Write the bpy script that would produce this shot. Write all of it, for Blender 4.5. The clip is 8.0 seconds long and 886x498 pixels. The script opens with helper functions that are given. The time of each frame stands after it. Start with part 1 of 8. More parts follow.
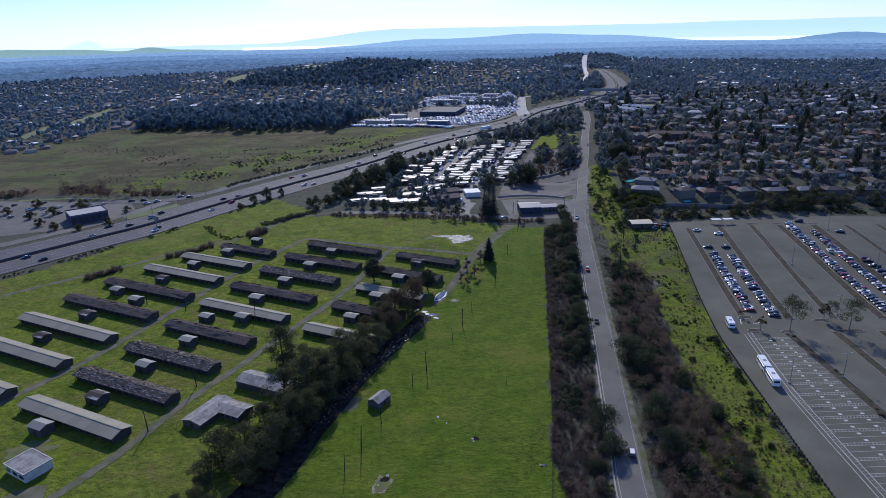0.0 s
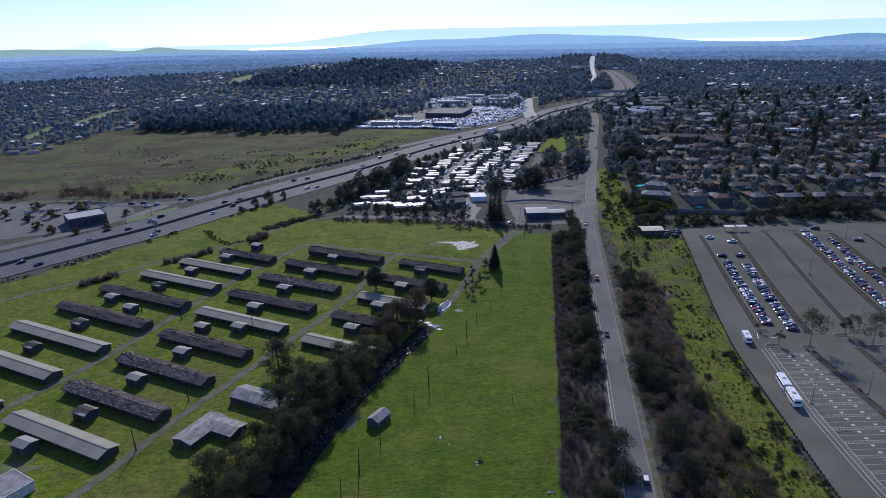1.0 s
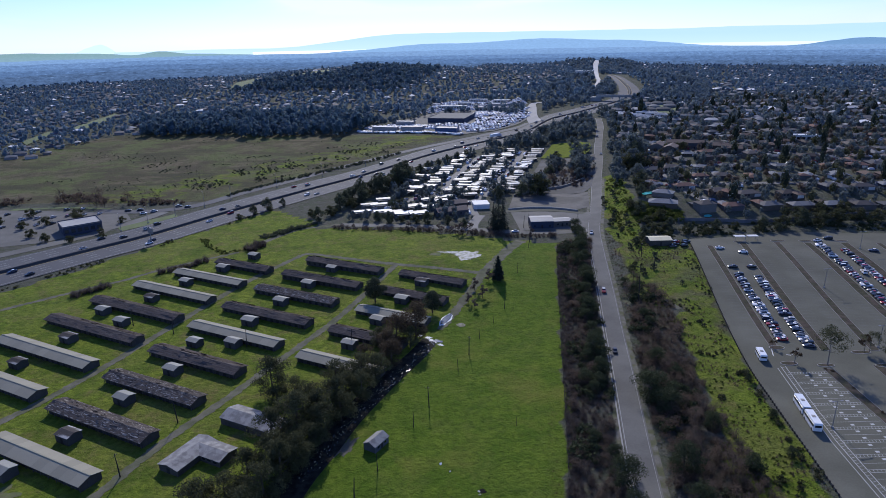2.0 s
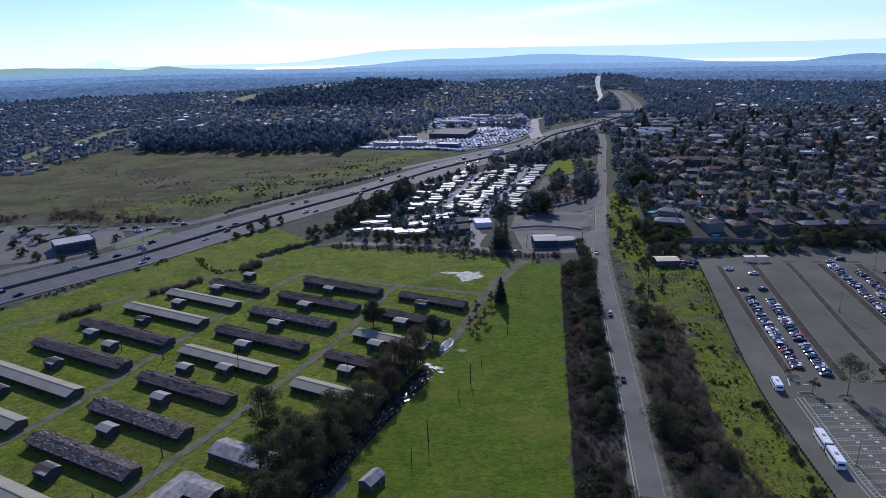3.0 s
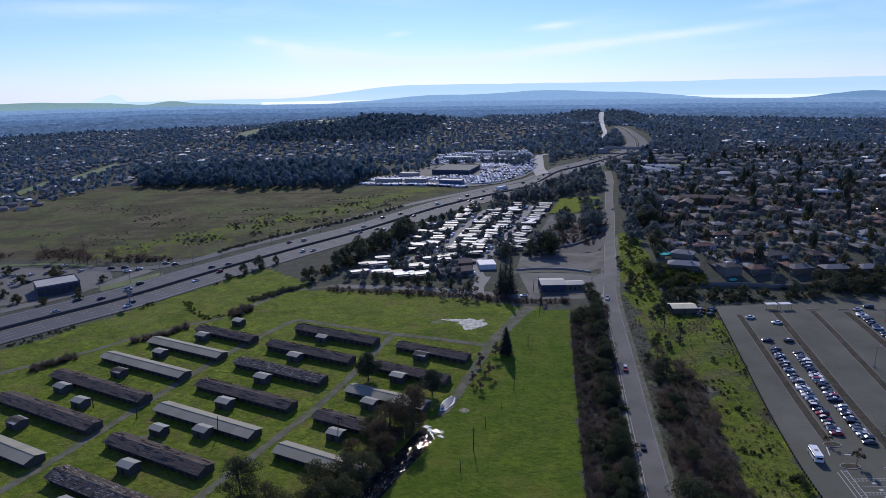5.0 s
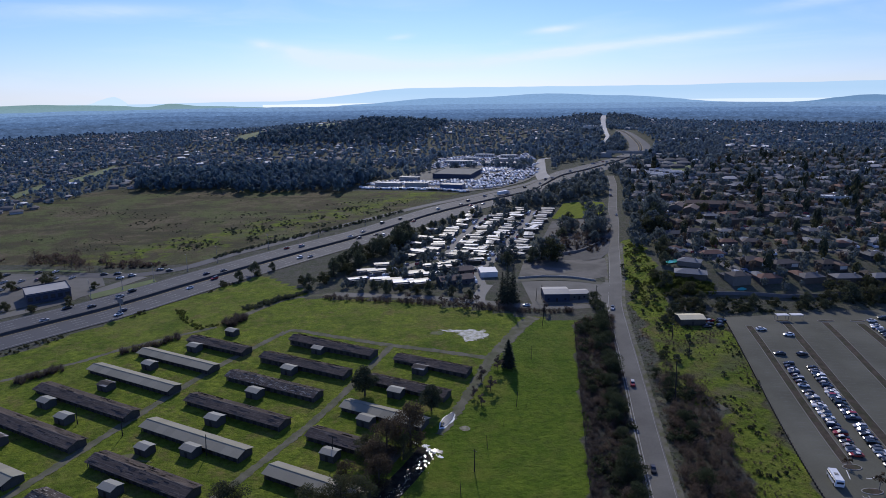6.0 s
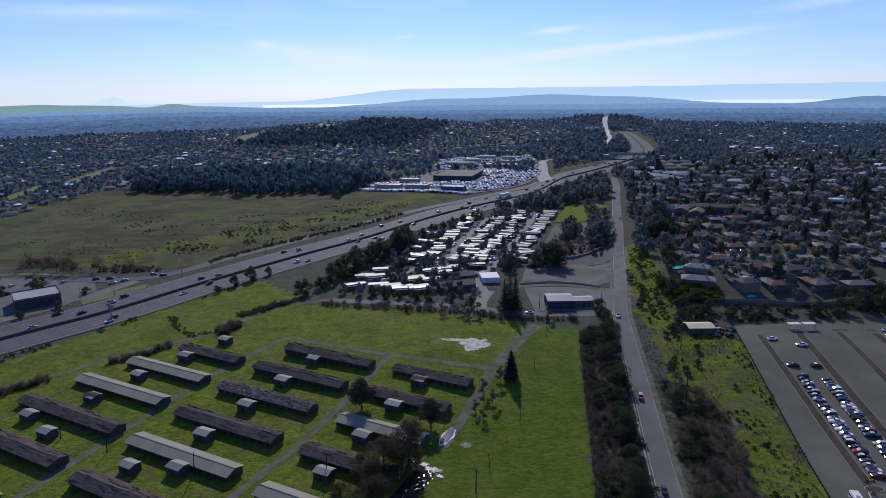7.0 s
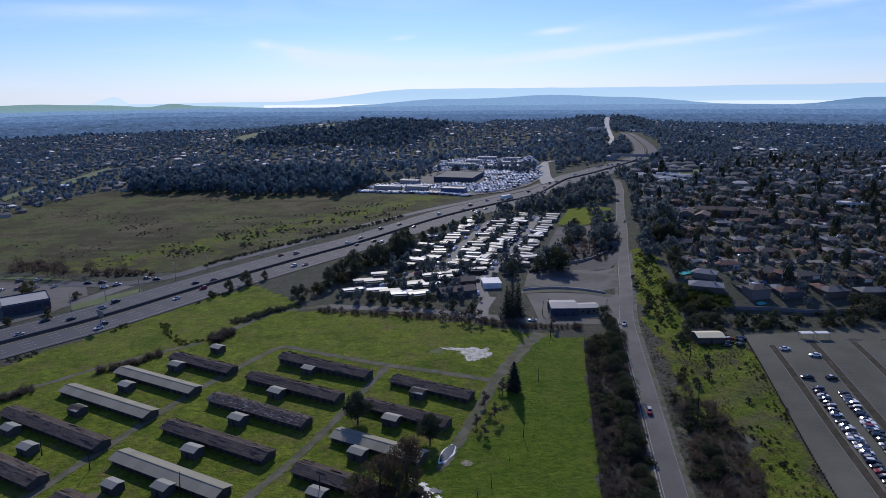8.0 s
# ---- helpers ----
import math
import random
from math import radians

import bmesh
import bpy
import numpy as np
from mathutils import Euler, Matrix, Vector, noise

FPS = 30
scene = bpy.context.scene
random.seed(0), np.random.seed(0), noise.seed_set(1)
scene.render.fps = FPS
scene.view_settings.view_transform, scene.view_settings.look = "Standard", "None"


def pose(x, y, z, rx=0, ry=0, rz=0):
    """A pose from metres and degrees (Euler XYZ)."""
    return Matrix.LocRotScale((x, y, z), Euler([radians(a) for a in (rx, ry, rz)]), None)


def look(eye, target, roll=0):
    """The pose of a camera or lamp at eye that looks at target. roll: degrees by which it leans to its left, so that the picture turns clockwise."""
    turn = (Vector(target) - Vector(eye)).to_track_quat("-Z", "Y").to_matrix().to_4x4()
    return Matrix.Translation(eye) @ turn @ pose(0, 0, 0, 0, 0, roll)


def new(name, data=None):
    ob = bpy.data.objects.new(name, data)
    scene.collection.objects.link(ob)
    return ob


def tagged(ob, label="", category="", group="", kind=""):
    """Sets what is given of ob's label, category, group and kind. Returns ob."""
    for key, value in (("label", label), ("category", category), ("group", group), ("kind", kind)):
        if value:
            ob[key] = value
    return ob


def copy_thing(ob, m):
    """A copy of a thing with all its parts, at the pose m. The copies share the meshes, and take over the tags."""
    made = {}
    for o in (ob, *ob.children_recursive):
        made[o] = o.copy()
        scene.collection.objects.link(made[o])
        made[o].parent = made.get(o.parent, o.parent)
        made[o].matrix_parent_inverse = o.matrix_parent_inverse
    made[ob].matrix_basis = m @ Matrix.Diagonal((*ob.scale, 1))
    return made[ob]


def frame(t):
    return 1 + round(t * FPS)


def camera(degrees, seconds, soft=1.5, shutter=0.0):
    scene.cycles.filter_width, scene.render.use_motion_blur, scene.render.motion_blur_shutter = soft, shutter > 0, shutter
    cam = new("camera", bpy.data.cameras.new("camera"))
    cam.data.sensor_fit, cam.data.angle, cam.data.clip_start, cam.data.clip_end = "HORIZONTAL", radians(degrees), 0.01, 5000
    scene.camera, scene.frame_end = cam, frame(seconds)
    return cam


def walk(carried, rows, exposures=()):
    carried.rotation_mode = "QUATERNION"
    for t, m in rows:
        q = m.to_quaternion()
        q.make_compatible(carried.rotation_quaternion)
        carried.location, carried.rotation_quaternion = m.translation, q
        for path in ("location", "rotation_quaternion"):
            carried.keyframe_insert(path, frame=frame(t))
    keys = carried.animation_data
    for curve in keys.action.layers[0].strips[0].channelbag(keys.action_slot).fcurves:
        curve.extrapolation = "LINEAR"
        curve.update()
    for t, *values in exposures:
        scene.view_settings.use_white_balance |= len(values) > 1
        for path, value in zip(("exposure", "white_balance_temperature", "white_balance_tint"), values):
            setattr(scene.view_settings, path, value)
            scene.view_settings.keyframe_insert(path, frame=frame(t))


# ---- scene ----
cam = camera(70.8, 8.0, soft=0.6)
PATH = [
    (0, (-3.810, 6.987, 108.175), (-3.772, 8.878, 107.523), -1.3),
    (0.5, (-3.306, 11.886, 108.198), (-3.280, 13.777, 107.548), -1.3),
    (1, (-2.857, 16.718, 108.241), (-2.838, 18.609, 107.591), -1.2),
    (1.5, (-2.494, 21.459, 108.298), (-2.480, 23.350, 107.649), -1.2),
    (3, (-1.701, 35.723, 108.622), (-1.695, 37.632, 108.026), -1.1),
    (3.5, (-1.411, 40.434, 108.670), (-1.407, 42.349, 108.092), -1.1),
    (4, (-1.148, 45.185, 108.697), (-1.146, 47.108, 108.145), -1.0),
    (4.5, (-0.947, 49.968, 108.708), (-0.948, 51.901, 108.193), -1.0),
    (6, (-0.448, 64.448, 108.808), (-0.453, 66.388, 108.324), -0.8),
    (6.5, (-0.373, 69.293, 108.813), (-0.379, 71.233, 108.329), -0.8),
    (7, (-0.337, 74.120, 108.812), (-0.344, 76.061, 108.330), -0.7),
    (7.5, (-0.267, 79.039, 108.807), (-0.276, 80.980, 108.325), -0.6),
    (8, (-0.188, 84.009, 108.801), (-0.197, 85.950, 108.320), -0.6),
]
EXPOSURES = [(0.0, 0.38, 6020, 13), (1.5, 0.38, 6020, 13), (3.0, 0.37, 6030, 14), (4.5, 0.23, 6070, 14.5), (6.0, 0.05, 6210, 13), (8.0, 0.03, 6220, 13)]
walk(cam, [(t, look(eye, target, roll)) for t, eye, target, roll in PATH], EXPOSURES)

# ---- light ----
SUN_ELEVATION, SUN_AZIMUTH = radians(32), radians(-3)   # azimuth from +Y towards +X
world = bpy.data.worlds.new("sky")
scene.world = world
world.use_nodes = True
wt = world.node_tree
wt.nodes.clear()
sky = wt.nodes.new("ShaderNodeTexSky")
sky.sky_type = "NISHITA"
sky.sun_disc = False
sky.sun_elevation, sky.sun_rotation = SUN_ELEVATION, SUN_AZIMUTH
sky.altitude, sky.air_density, sky.dust_density, sky.ozone_density = 100, 1.0, 0.15, 4.0
w_bg = wt.nodes.new("ShaderNodeBackground")
w_bg.inputs["Strength"].default_value = 0.094
w_out = wt.nodes.new("ShaderNodeOutputWorld")
tinted = wt.nodes.new("ShaderNodeMix")          # a clear winter sky
tinted.data_type, tinted.blend_type = "RGBA", "MULTIPLY"
tinted.inputs[0].default_value = 1.0
tinted.inputs[7].default_value = (0.72, 0.84, 1.3, 1)
wt.links.new(sky.outputs[0], tinted.inputs[6])
w_co = wt.nodes.new("ShaderNodeTexCoord")
w_map = wt.nodes.new("ShaderNodeMapping")
w_map.inputs["Scale"].default_value = (2.4, 2.4, 15.0)
w_map.inputs["Rotation"].default_value = (0.0, radians(-3), 0.0)
w_map.inputs["Location"].default_value = (0.35, 0.0, 0.4)
wt.links.new(w_co.outputs["Generated"], w_map.inputs[0])
veil = wt.nodes.new("ShaderNodeTexNoise")       # thin streaky cloud
veil.inputs["Scale"].default_value, veil.inputs["Detail"].default_value, veil.inputs["Roughness"].default_value, veil.inputs["Distortion"].default_value = 1.3, 7.0, 0.55, 0.6
wt.links.new(w_map.outputs[0], veil.inputs["Vector"])


def sky_math(op, a, b=0.0):
    n = wt.nodes.new("ShaderNodeMath")
    n.operation = op
    for k, v in enumerate((a, b)):
        if isinstance(v, (int, float)):
            n.inputs[k].default_value = v
        else:
            wt.links.new(v, n.inputs[k])
    return n.outputs[0]


w_sep = wt.nodes.new("ShaderNodeSeparateXYZ")
wt.links.new(w_co.outputs["Generated"], w_sep.inputs[0])
bearing = sky_math("MULTIPLY", sky_math("ARCTAN2", w_sep.outputs[0], w_sep.outputs[1]), 57.296)
height = sky_math("MULTIPLY", sky_math("ARCSINE", w_sep.outputs[2]), 57.296)
wisp = wt.nodes.new("ShaderNodeTexNoise")       # frayed edges
wisp.inputs["Scale"].default_value, wisp.inputs["Detail"].default_value, wisp.inputs["Roughness"].default_value, wisp.inputs["Distortion"].default_value = 1.0, 7.0, 0.6, 0.4
w_str = wt.nodes.new("ShaderNodeMapping")
w_str.inputs["Scale"].default_value = (9.0, 9.0, 42.0)
w_str.inputs["Rotation"].default_value = (0.0, radians(-5), 0.0)
wt.links.new(w_co.outputs["Generated"], w_str.inputs[0])
wt.links.new(w_str.outputs[0], wisp.inputs["Vector"])
cover = sky_math("MULTIPLY", sky_math("MAXIMUM", sky_math("SUBTRACT", veil.outputs["Fac"], 0.5), 0.0), 1.1)
CIRRUS = [  # bearing and height in degrees, half length, half depth, slope, density
    (-9.6, 3.0, 4.4, 0.75, -0.06, 0.62), (-12.3, 3.5, 1.6, 0.5, -0.3, 0.45), (16.0, 3.85, 9.5, 0.36, 0.085, 0.62), (8.6, 3.1, 4.2, 0.5, 0.05, 0.5), (9.7, 5.2, 1.9, 0.28, 0.1, 0.5),
    (-15.2, 4.2, 1.1, 0.36, -0.12, 0.5), (-3.6, 4.8, 1.0, 0.22, 0.1, 0.35), (-28.0, 6.4, 7.0, 0.5, 0.05, 0.3), (31.0, 6.6, 5.0, 0.4, 0.12, 0.35), (-1.0, 2.4, 9.0, 0.6, 0.0, 0.35),
]
for b0, h0, half_l, half_d, lean, dense in CIRRUS:
    u = sky_math("SUBTRACT", bearing, b0)
    v = sky_math("SUBTRACT", sky_math("SUBTRACT", height, h0), sky_math("MULTIPLY", u, lean))
    r2 = sky_math("ADD", sky_math("POWER", sky_math("DIVIDE", sky_math("ABSOLUTE", u), half_l), 2.0), sky_math("POWER", sky_math("DIVIDE", sky_math("ABSOLUTE", v), half_d), 2.0))
    body = sky_math("MULTIPLY", sky_math("EXPONENT", sky_math("MULTIPLY", r2, -1.0)), dense * 3.2)
    cover = sky_math("ADD", cover, sky_math("MULTIPLY", body, sky_math("SUBTRACT", wisp.outputs["Fac"], 0.12)))
low_haze = sky_math("EXPONENT", sky_math("MULTIPLY", sky_math("ABSOLUTE", sky_math("ADD", height, 0.5)), -0.55))
cover = sky_math("MINIMUM", sky_math("ADD", cover, sky_math("MULTIPLY", low_haze, 0.5)), 0.85)
cloudy = wt.nodes.new("ShaderNodeMix")
cloudy.data_type = "RGBA"
cloudy.inputs[7].default_value = (8.0, 9.1, 10.3, 1)
wt.links.new(cover, cloudy.inputs[0])
wt.links.new(tinted.outputs[2], cloudy.inputs[6])
wt.links.new(cloudy.outputs[2], w_bg.inputs["Color"])
wt.links.new(w_bg.outputs[0], w_out.inputs["Surface"])
sun = new("sun", bpy.data.lights.new("sun", "SUN"))
sun.data.energy, sun.data.angle, sun.data.color = 3.0, radians(0.6), (1.0, 0.93, 0.81)
sun.matrix_world = look((0, 0, 500), (-math.sin(SUN_AZIMUTH) * math.cos(SUN_ELEVATION), -math.cos(SUN_AZIMUTH) * math.cos(SUN_ELEVATION), 500 - math.sin(SUN_ELEVATION)))


# ---- materials ----
def material(name, base, rough=0.8, metal=0.0, var=0.25, scale=1.0, fine=12.0, bump=0.0, bump_scale=None, tint=None, tint_scale=0.15, tint_sharp=0.2, tint_mid=0.5,
             per_object=0.0, spec=None, space="Object", stretch=(1, 1, 1)):
    """A surface with grain at two scales; tint: a second colour in larger patches; per_object: brightness that differs from thing to thing."""
    m = bpy.data.materials.new(name)
    m.use_nodes = True
    nt = m.node_tree
    bsdf = nt.nodes["Principled BSDF"]
    bsdf.inputs["Roughness"].default_value = rough
    bsdf.inputs["Metallic"].default_value = metal
    if spec is not None:
        bsdf.inputs["Specular IOR Level"].default_value = spec
    co = nt.nodes.new("ShaderNodeTexCoord")
    mp = nt.nodes.new("ShaderNodeMapping")
    mp.inputs["Scale"].default_value = stretch
    nt.links.new(co.outputs[space], mp.inputs["Vector"])

    def noise_at(s, detail=4.0):
        n = nt.nodes.new("ShaderNodeTexNoise")
        n.inputs["Scale"].default_value = s
        n.inputs["Detail"].default_value = detail
        nt.links.new(mp.outputs[0], n.inputs["Vector"])
        return n.outputs["Fac"]

    def mathn(op, a, b):
        n = nt.nodes.new("ShaderNodeMath")
        n.operation = op
        for i, v in enumerate((a, b)):
            if isinstance(v, (int, float)):
                n.inputs[i].default_value = v
            else:
                nt.links.new(v, n.inputs[i])
        return n.outputs[0]

    def mixc(fac, a, b):
        n = nt.nodes.new("ShaderNodeMix")
        n.data_type = "RGBA"
        for i, v in ((0, fac), (6, a), (7, b)):
            if isinstance(v, (int, float)):
                n.inputs[i].default_value = v
            elif isinstance(v, tuple):
                n.inputs[i].default_value = (*v, 1)
            else:
                nt.links.new(v, n.inputs[i])
        return n.outputs[2]

    col = tuple(base)
    if tint is not None:
        ramp = nt.nodes.new("ShaderNodeMapRange")
        ramp.inputs[1].default_value, ramp.inputs[2].default_value = tint_mid - tint_sharp / 2, tint_mid + tint_sharp / 2
        nt.links.new(noise_at(tint_scale, 5.0), ramp.inputs[0])
        col = mixc(ramp.outputs[0], col, tuple(tint))
    grain = mathn("ADD", mathn("MULTIPLY", noise_at(scale), 0.6), mathn("MULTIPLY", noise_at(fine, 2.0), 0.4))
    gain = mathn("ADD", mathn("MULTIPLY", mathn("SUBTRACT", grain, 0.5), 4 * var), 1.0)
    if per_object:
        info = nt.nodes.new("ShaderNodeObjectInfo")
        gain = mathn("MULTIPLY", gain, mathn("ADD", mathn("MULTIPLY", info.outputs["Random"], 2 * per_object), 1 - per_object))
    hsv = nt.nodes.new("ShaderNodeHueSaturation")
    if isinstance(col, tuple):
        hsv.inputs["Color"].default_value = (*col, 1)
    else:
        nt.links.new(col, hsv.inputs["Color"])
    nt.links.new(gain, hsv.inputs["Value"])
    nt.links.new(hsv.outputs[0], bsdf.inputs["Base Color"])
    if bump:
        b = nt.nodes.new("ShaderNodeBump")
        b.inputs["Strength"].default_value = bump
        b.inputs["Distance"].default_value = 0.3
        nt.links.new(noise_at(bump_scale or fine), b.inputs["Height"])
        nt.links.new(b.outputs[0], bsdf.inputs["Normal"])
    return m


asphalt = material("asphalt", (0.12, 0.117, 0.106), 0.85, scale=0.12, fine=1.5, var=0.18, tint=(0.146, 0.142, 0.128), tint_scale=0.03, spec=0.12)
asphalt_new = material("asphalt_new", (0.127, 0.125, 0.098), 0.9, scale=0.1, fine=2.0, var=0.2, spec=0.1, tint=(0.106, 0.105, 0.081), tint_scale=0.035)
concrete = material("concrete", (0.3, 0.29, 0.27), 0.85, scale=0.08, fine=0.8, var=0.14, tint=(0.24, 0.235, 0.225), tint_scale=0.04, spec=0.3)
paint_white = material("paint_white", (0.7, 0.7, 0.68), 0.7, scale=0.5, fine=5, var=0.15)
paint_yellow = material("paint_yellow", (0.3, 0.22, 0.07), 0.7, scale=0.5, fine=5, var=0.15)
gravel_path = material("gravel_path", (0.142, 0.134, 0.1), 0.95, spec=0.1, scale=0.3, fine=3, var=0.3, tint=(0.1, 0.104, 0.062), tint_scale=0.2)
roof_metal = material("roof_metal", (0.272, 0.255, 0.192), 0.85, spec=0.2, metal=0.0, scale=0.15, fine=2.5, var=0.09, per_object=0.1, tint=(0.218, 0.205, 0.155), tint_scale=0.05, tint_sharp=0.4)
roof_tar = material("roof_tar", (0.108, 0.09, 0.076), 0.9, spec=0.1, scale=0.5, fine=5, var=0.35, tint=(0.135, 0.122, 0.113), tint_scale=0.4, tint_sharp=0.5, per_object=0.15, stretch=(0.25, 1, 1))
roof_torn = material("roof_torn", (0.07, 0.062, 0.056), 0.9, spec=0.1, scale=0.5, fine=5, var=0.4, tint=(0.3, 0.29, 0.27), tint_scale=0.45, tint_sharp=0.08, per_object=0.1, stretch=(0.3, 1.4, 1))
wall_board = material("wall_board", (0.082, 0.074, 0.063), 0.9, spec=0.1, scale=0.4, fine=4, var=0.3, per_object=0.1)
wood_dark = material("wood_dark", (0.026, 0.022, 0.019), 0.9, scale=0.6, fine=6, var=0.3)


# ---- ground ----
def ease(a, b, v):
    k = np.clip((v - a) / (b - a), 0, 1)
    return k * k * (3 - 2 * k)


def bell(x, y, cx, cy, sx, sy):
    return np.exp(-((x - cx) / sx) ** 2 - ((y - cy) / sy) ** 2)


def land(x, y):
    """Height of the ground."""
    z = 4 * ease(230, 340, y) * (0.25 + 0.75 * ease(-90, 0, x))
    z = z + 9 * ease(345, 420, y) * ease(85, 135, x)
    z = z + 8 * ease(420, 900, y) + 5 * ease(900, 2000, y)
    z = z + 38 * bell(x, y, -170, 1450, 320, 300) + 8 * bell(x, y, 300, 1640, 280, 300) + 10 * bell(x, y, -1000, 1950, 560, 420) + 13 * bell(x, y, 350, 1200, 110, 170) + 12 * bell(x, y, 452, 1850, 120, 150)
    return z - 90 * ease(1930, 2200, np.hypot(x, y))


def spread(lo, hi, near_lo, near_hi, step, grow):
    vals = list(np.arange(near_lo, near_hi + 0.1, step))
    s = step
    while vals[0] > lo:
        s *= grow
        vals.insert(0, vals[0] - s)
    s = step
    while vals[-1] < hi:
        s *= grow
        vals.append(vals[-1] + s)
    return np.array(vals)


def mesh_from(name, verts, faces, mats, smooth=False):
    me = bpy.data.meshes.new(name)
    me.from_pydata([tuple(map(float, v)) for v in verts], [], faces)
    for m in mats:
        me.materials.append(m)
    if smooth:
        me.shade_smooth()
    me.update()
    return me


def inside(px, py, poly):
    """Which of the points lie in the polygon."""
    res = np.zeros(px.shape, bool)
    n = len(poly)
    for i in range(n):
        (x0, y0), (x1, y1) = poly[i], poly[(i + 1) % n]
        cross = ((y0 > py) != (y1 > py)) & (px < (x1 - x0) * (py - y0) / ((y1 - y0) or 1e-9) + x0)
        res ^= cross
    return res


GX, GY = spread(-4700, 4700, -330, 330, 5, 1.12), spread(-1500, 4600, 90, 760, 5, 1.1)
gx, gy = np.meshgrid(GX, GY)
gz = land(gx, gy)
nx, ny = len(GX), len(GY)
verts = np.stack([gx.ravel(), gy.ravel(), gz.ravel()], 1)
faces = [(j * nx + i, j * nx + i + 1, (j + 1) * nx + i + 1, (j + 1) * nx + i) for j in range(ny - 1) for i in range(nx - 1)]
ZONES = {  # green, dry, bare (the rest is built-up land between houses)
    "green": [[(-420, -160), (14, -160), (16, 60), (27.5, 146), (35.6, 192), (45, 249), (60.5, 340), (28, 352), (-20, 374), (-76, 388), (-84, 405), (-112, 434), (-130, 410), (-160, 366), (-186, 322), (-290, 190)],
              [(62, -160), (76, -160), (84, 60), (92, 140), (100, 200), (106, 226), (98, 264), (90, 250), (82, 200), (70, 150)],
              [(92, 345), (108, 345), (112, 366), (119, 391), (121, 424), (130, 468), (120, 475), (111, 445), (101, 405)]],
    "dry": [[(-500, 560), (-420, 690), (-380, 765), (-336, 782), (-227, 759), (-113, 738), (-80, 736), (22, 700), (-50, 612), (-135, 512), (-168, 462), (-220, 462), (-330, 470)],
            [(82, 262), (98, 262), (106, 228), (132, 340), (112, 345), (92, 345), (86, 310)]],
}
zone = np.zeros((ny * nx, 4), np.float32)
zone[:, 3] = 1
zone[:, 2] = inside(gx.ravel(), gy.ravel(), [(-70, -160), (14, -160), (16, 60), (27.5, 146), (35.6, 192), (45, 249), (60.5, 340), (40, 345), (20, 300), (-8, 245), (-24, 200), (-40, 150), (-60, 110)])
for k, key in enumerate(("green", "dry")):
    for poly in ZONES[key]:
        zone[:, k] = np.maximum(zone[:, k], inside(gx.ravel(), gy.ravel(), poly))
# the hillside is greener towards the freeway and in a band along its top
away = (gx * 0.72 - gy * 0.69 + 470).ravel() * -1
side = np.clip(1 - np.abs(away - 30) / 90, 0, 1) * 0.52 + np.clip((gy.ravel() - 690) / 60, 0, 1) * 0.25
zone[:, 0] = np.maximum(zone[:, 0], zone[:, 1] * np.where(gx.ravel() > 60, 0.55, np.minimum(side, 0.52)))
ground_mat = material("ground_cover", (0.05, 0.07, 0.02), 0.95)
ground_me = mesh_from("ground", verts, faces, [ground_mat], smooth=True)
att = ground_me.color_attributes.new("zone", "FLOAT_COLOR", "POINT")
att.data.foreach_set("color", zone.ravel())
ground = tagged(new("ground", ground_me), "rolling grassland and built-up valley floor", "ground", kind="structure")


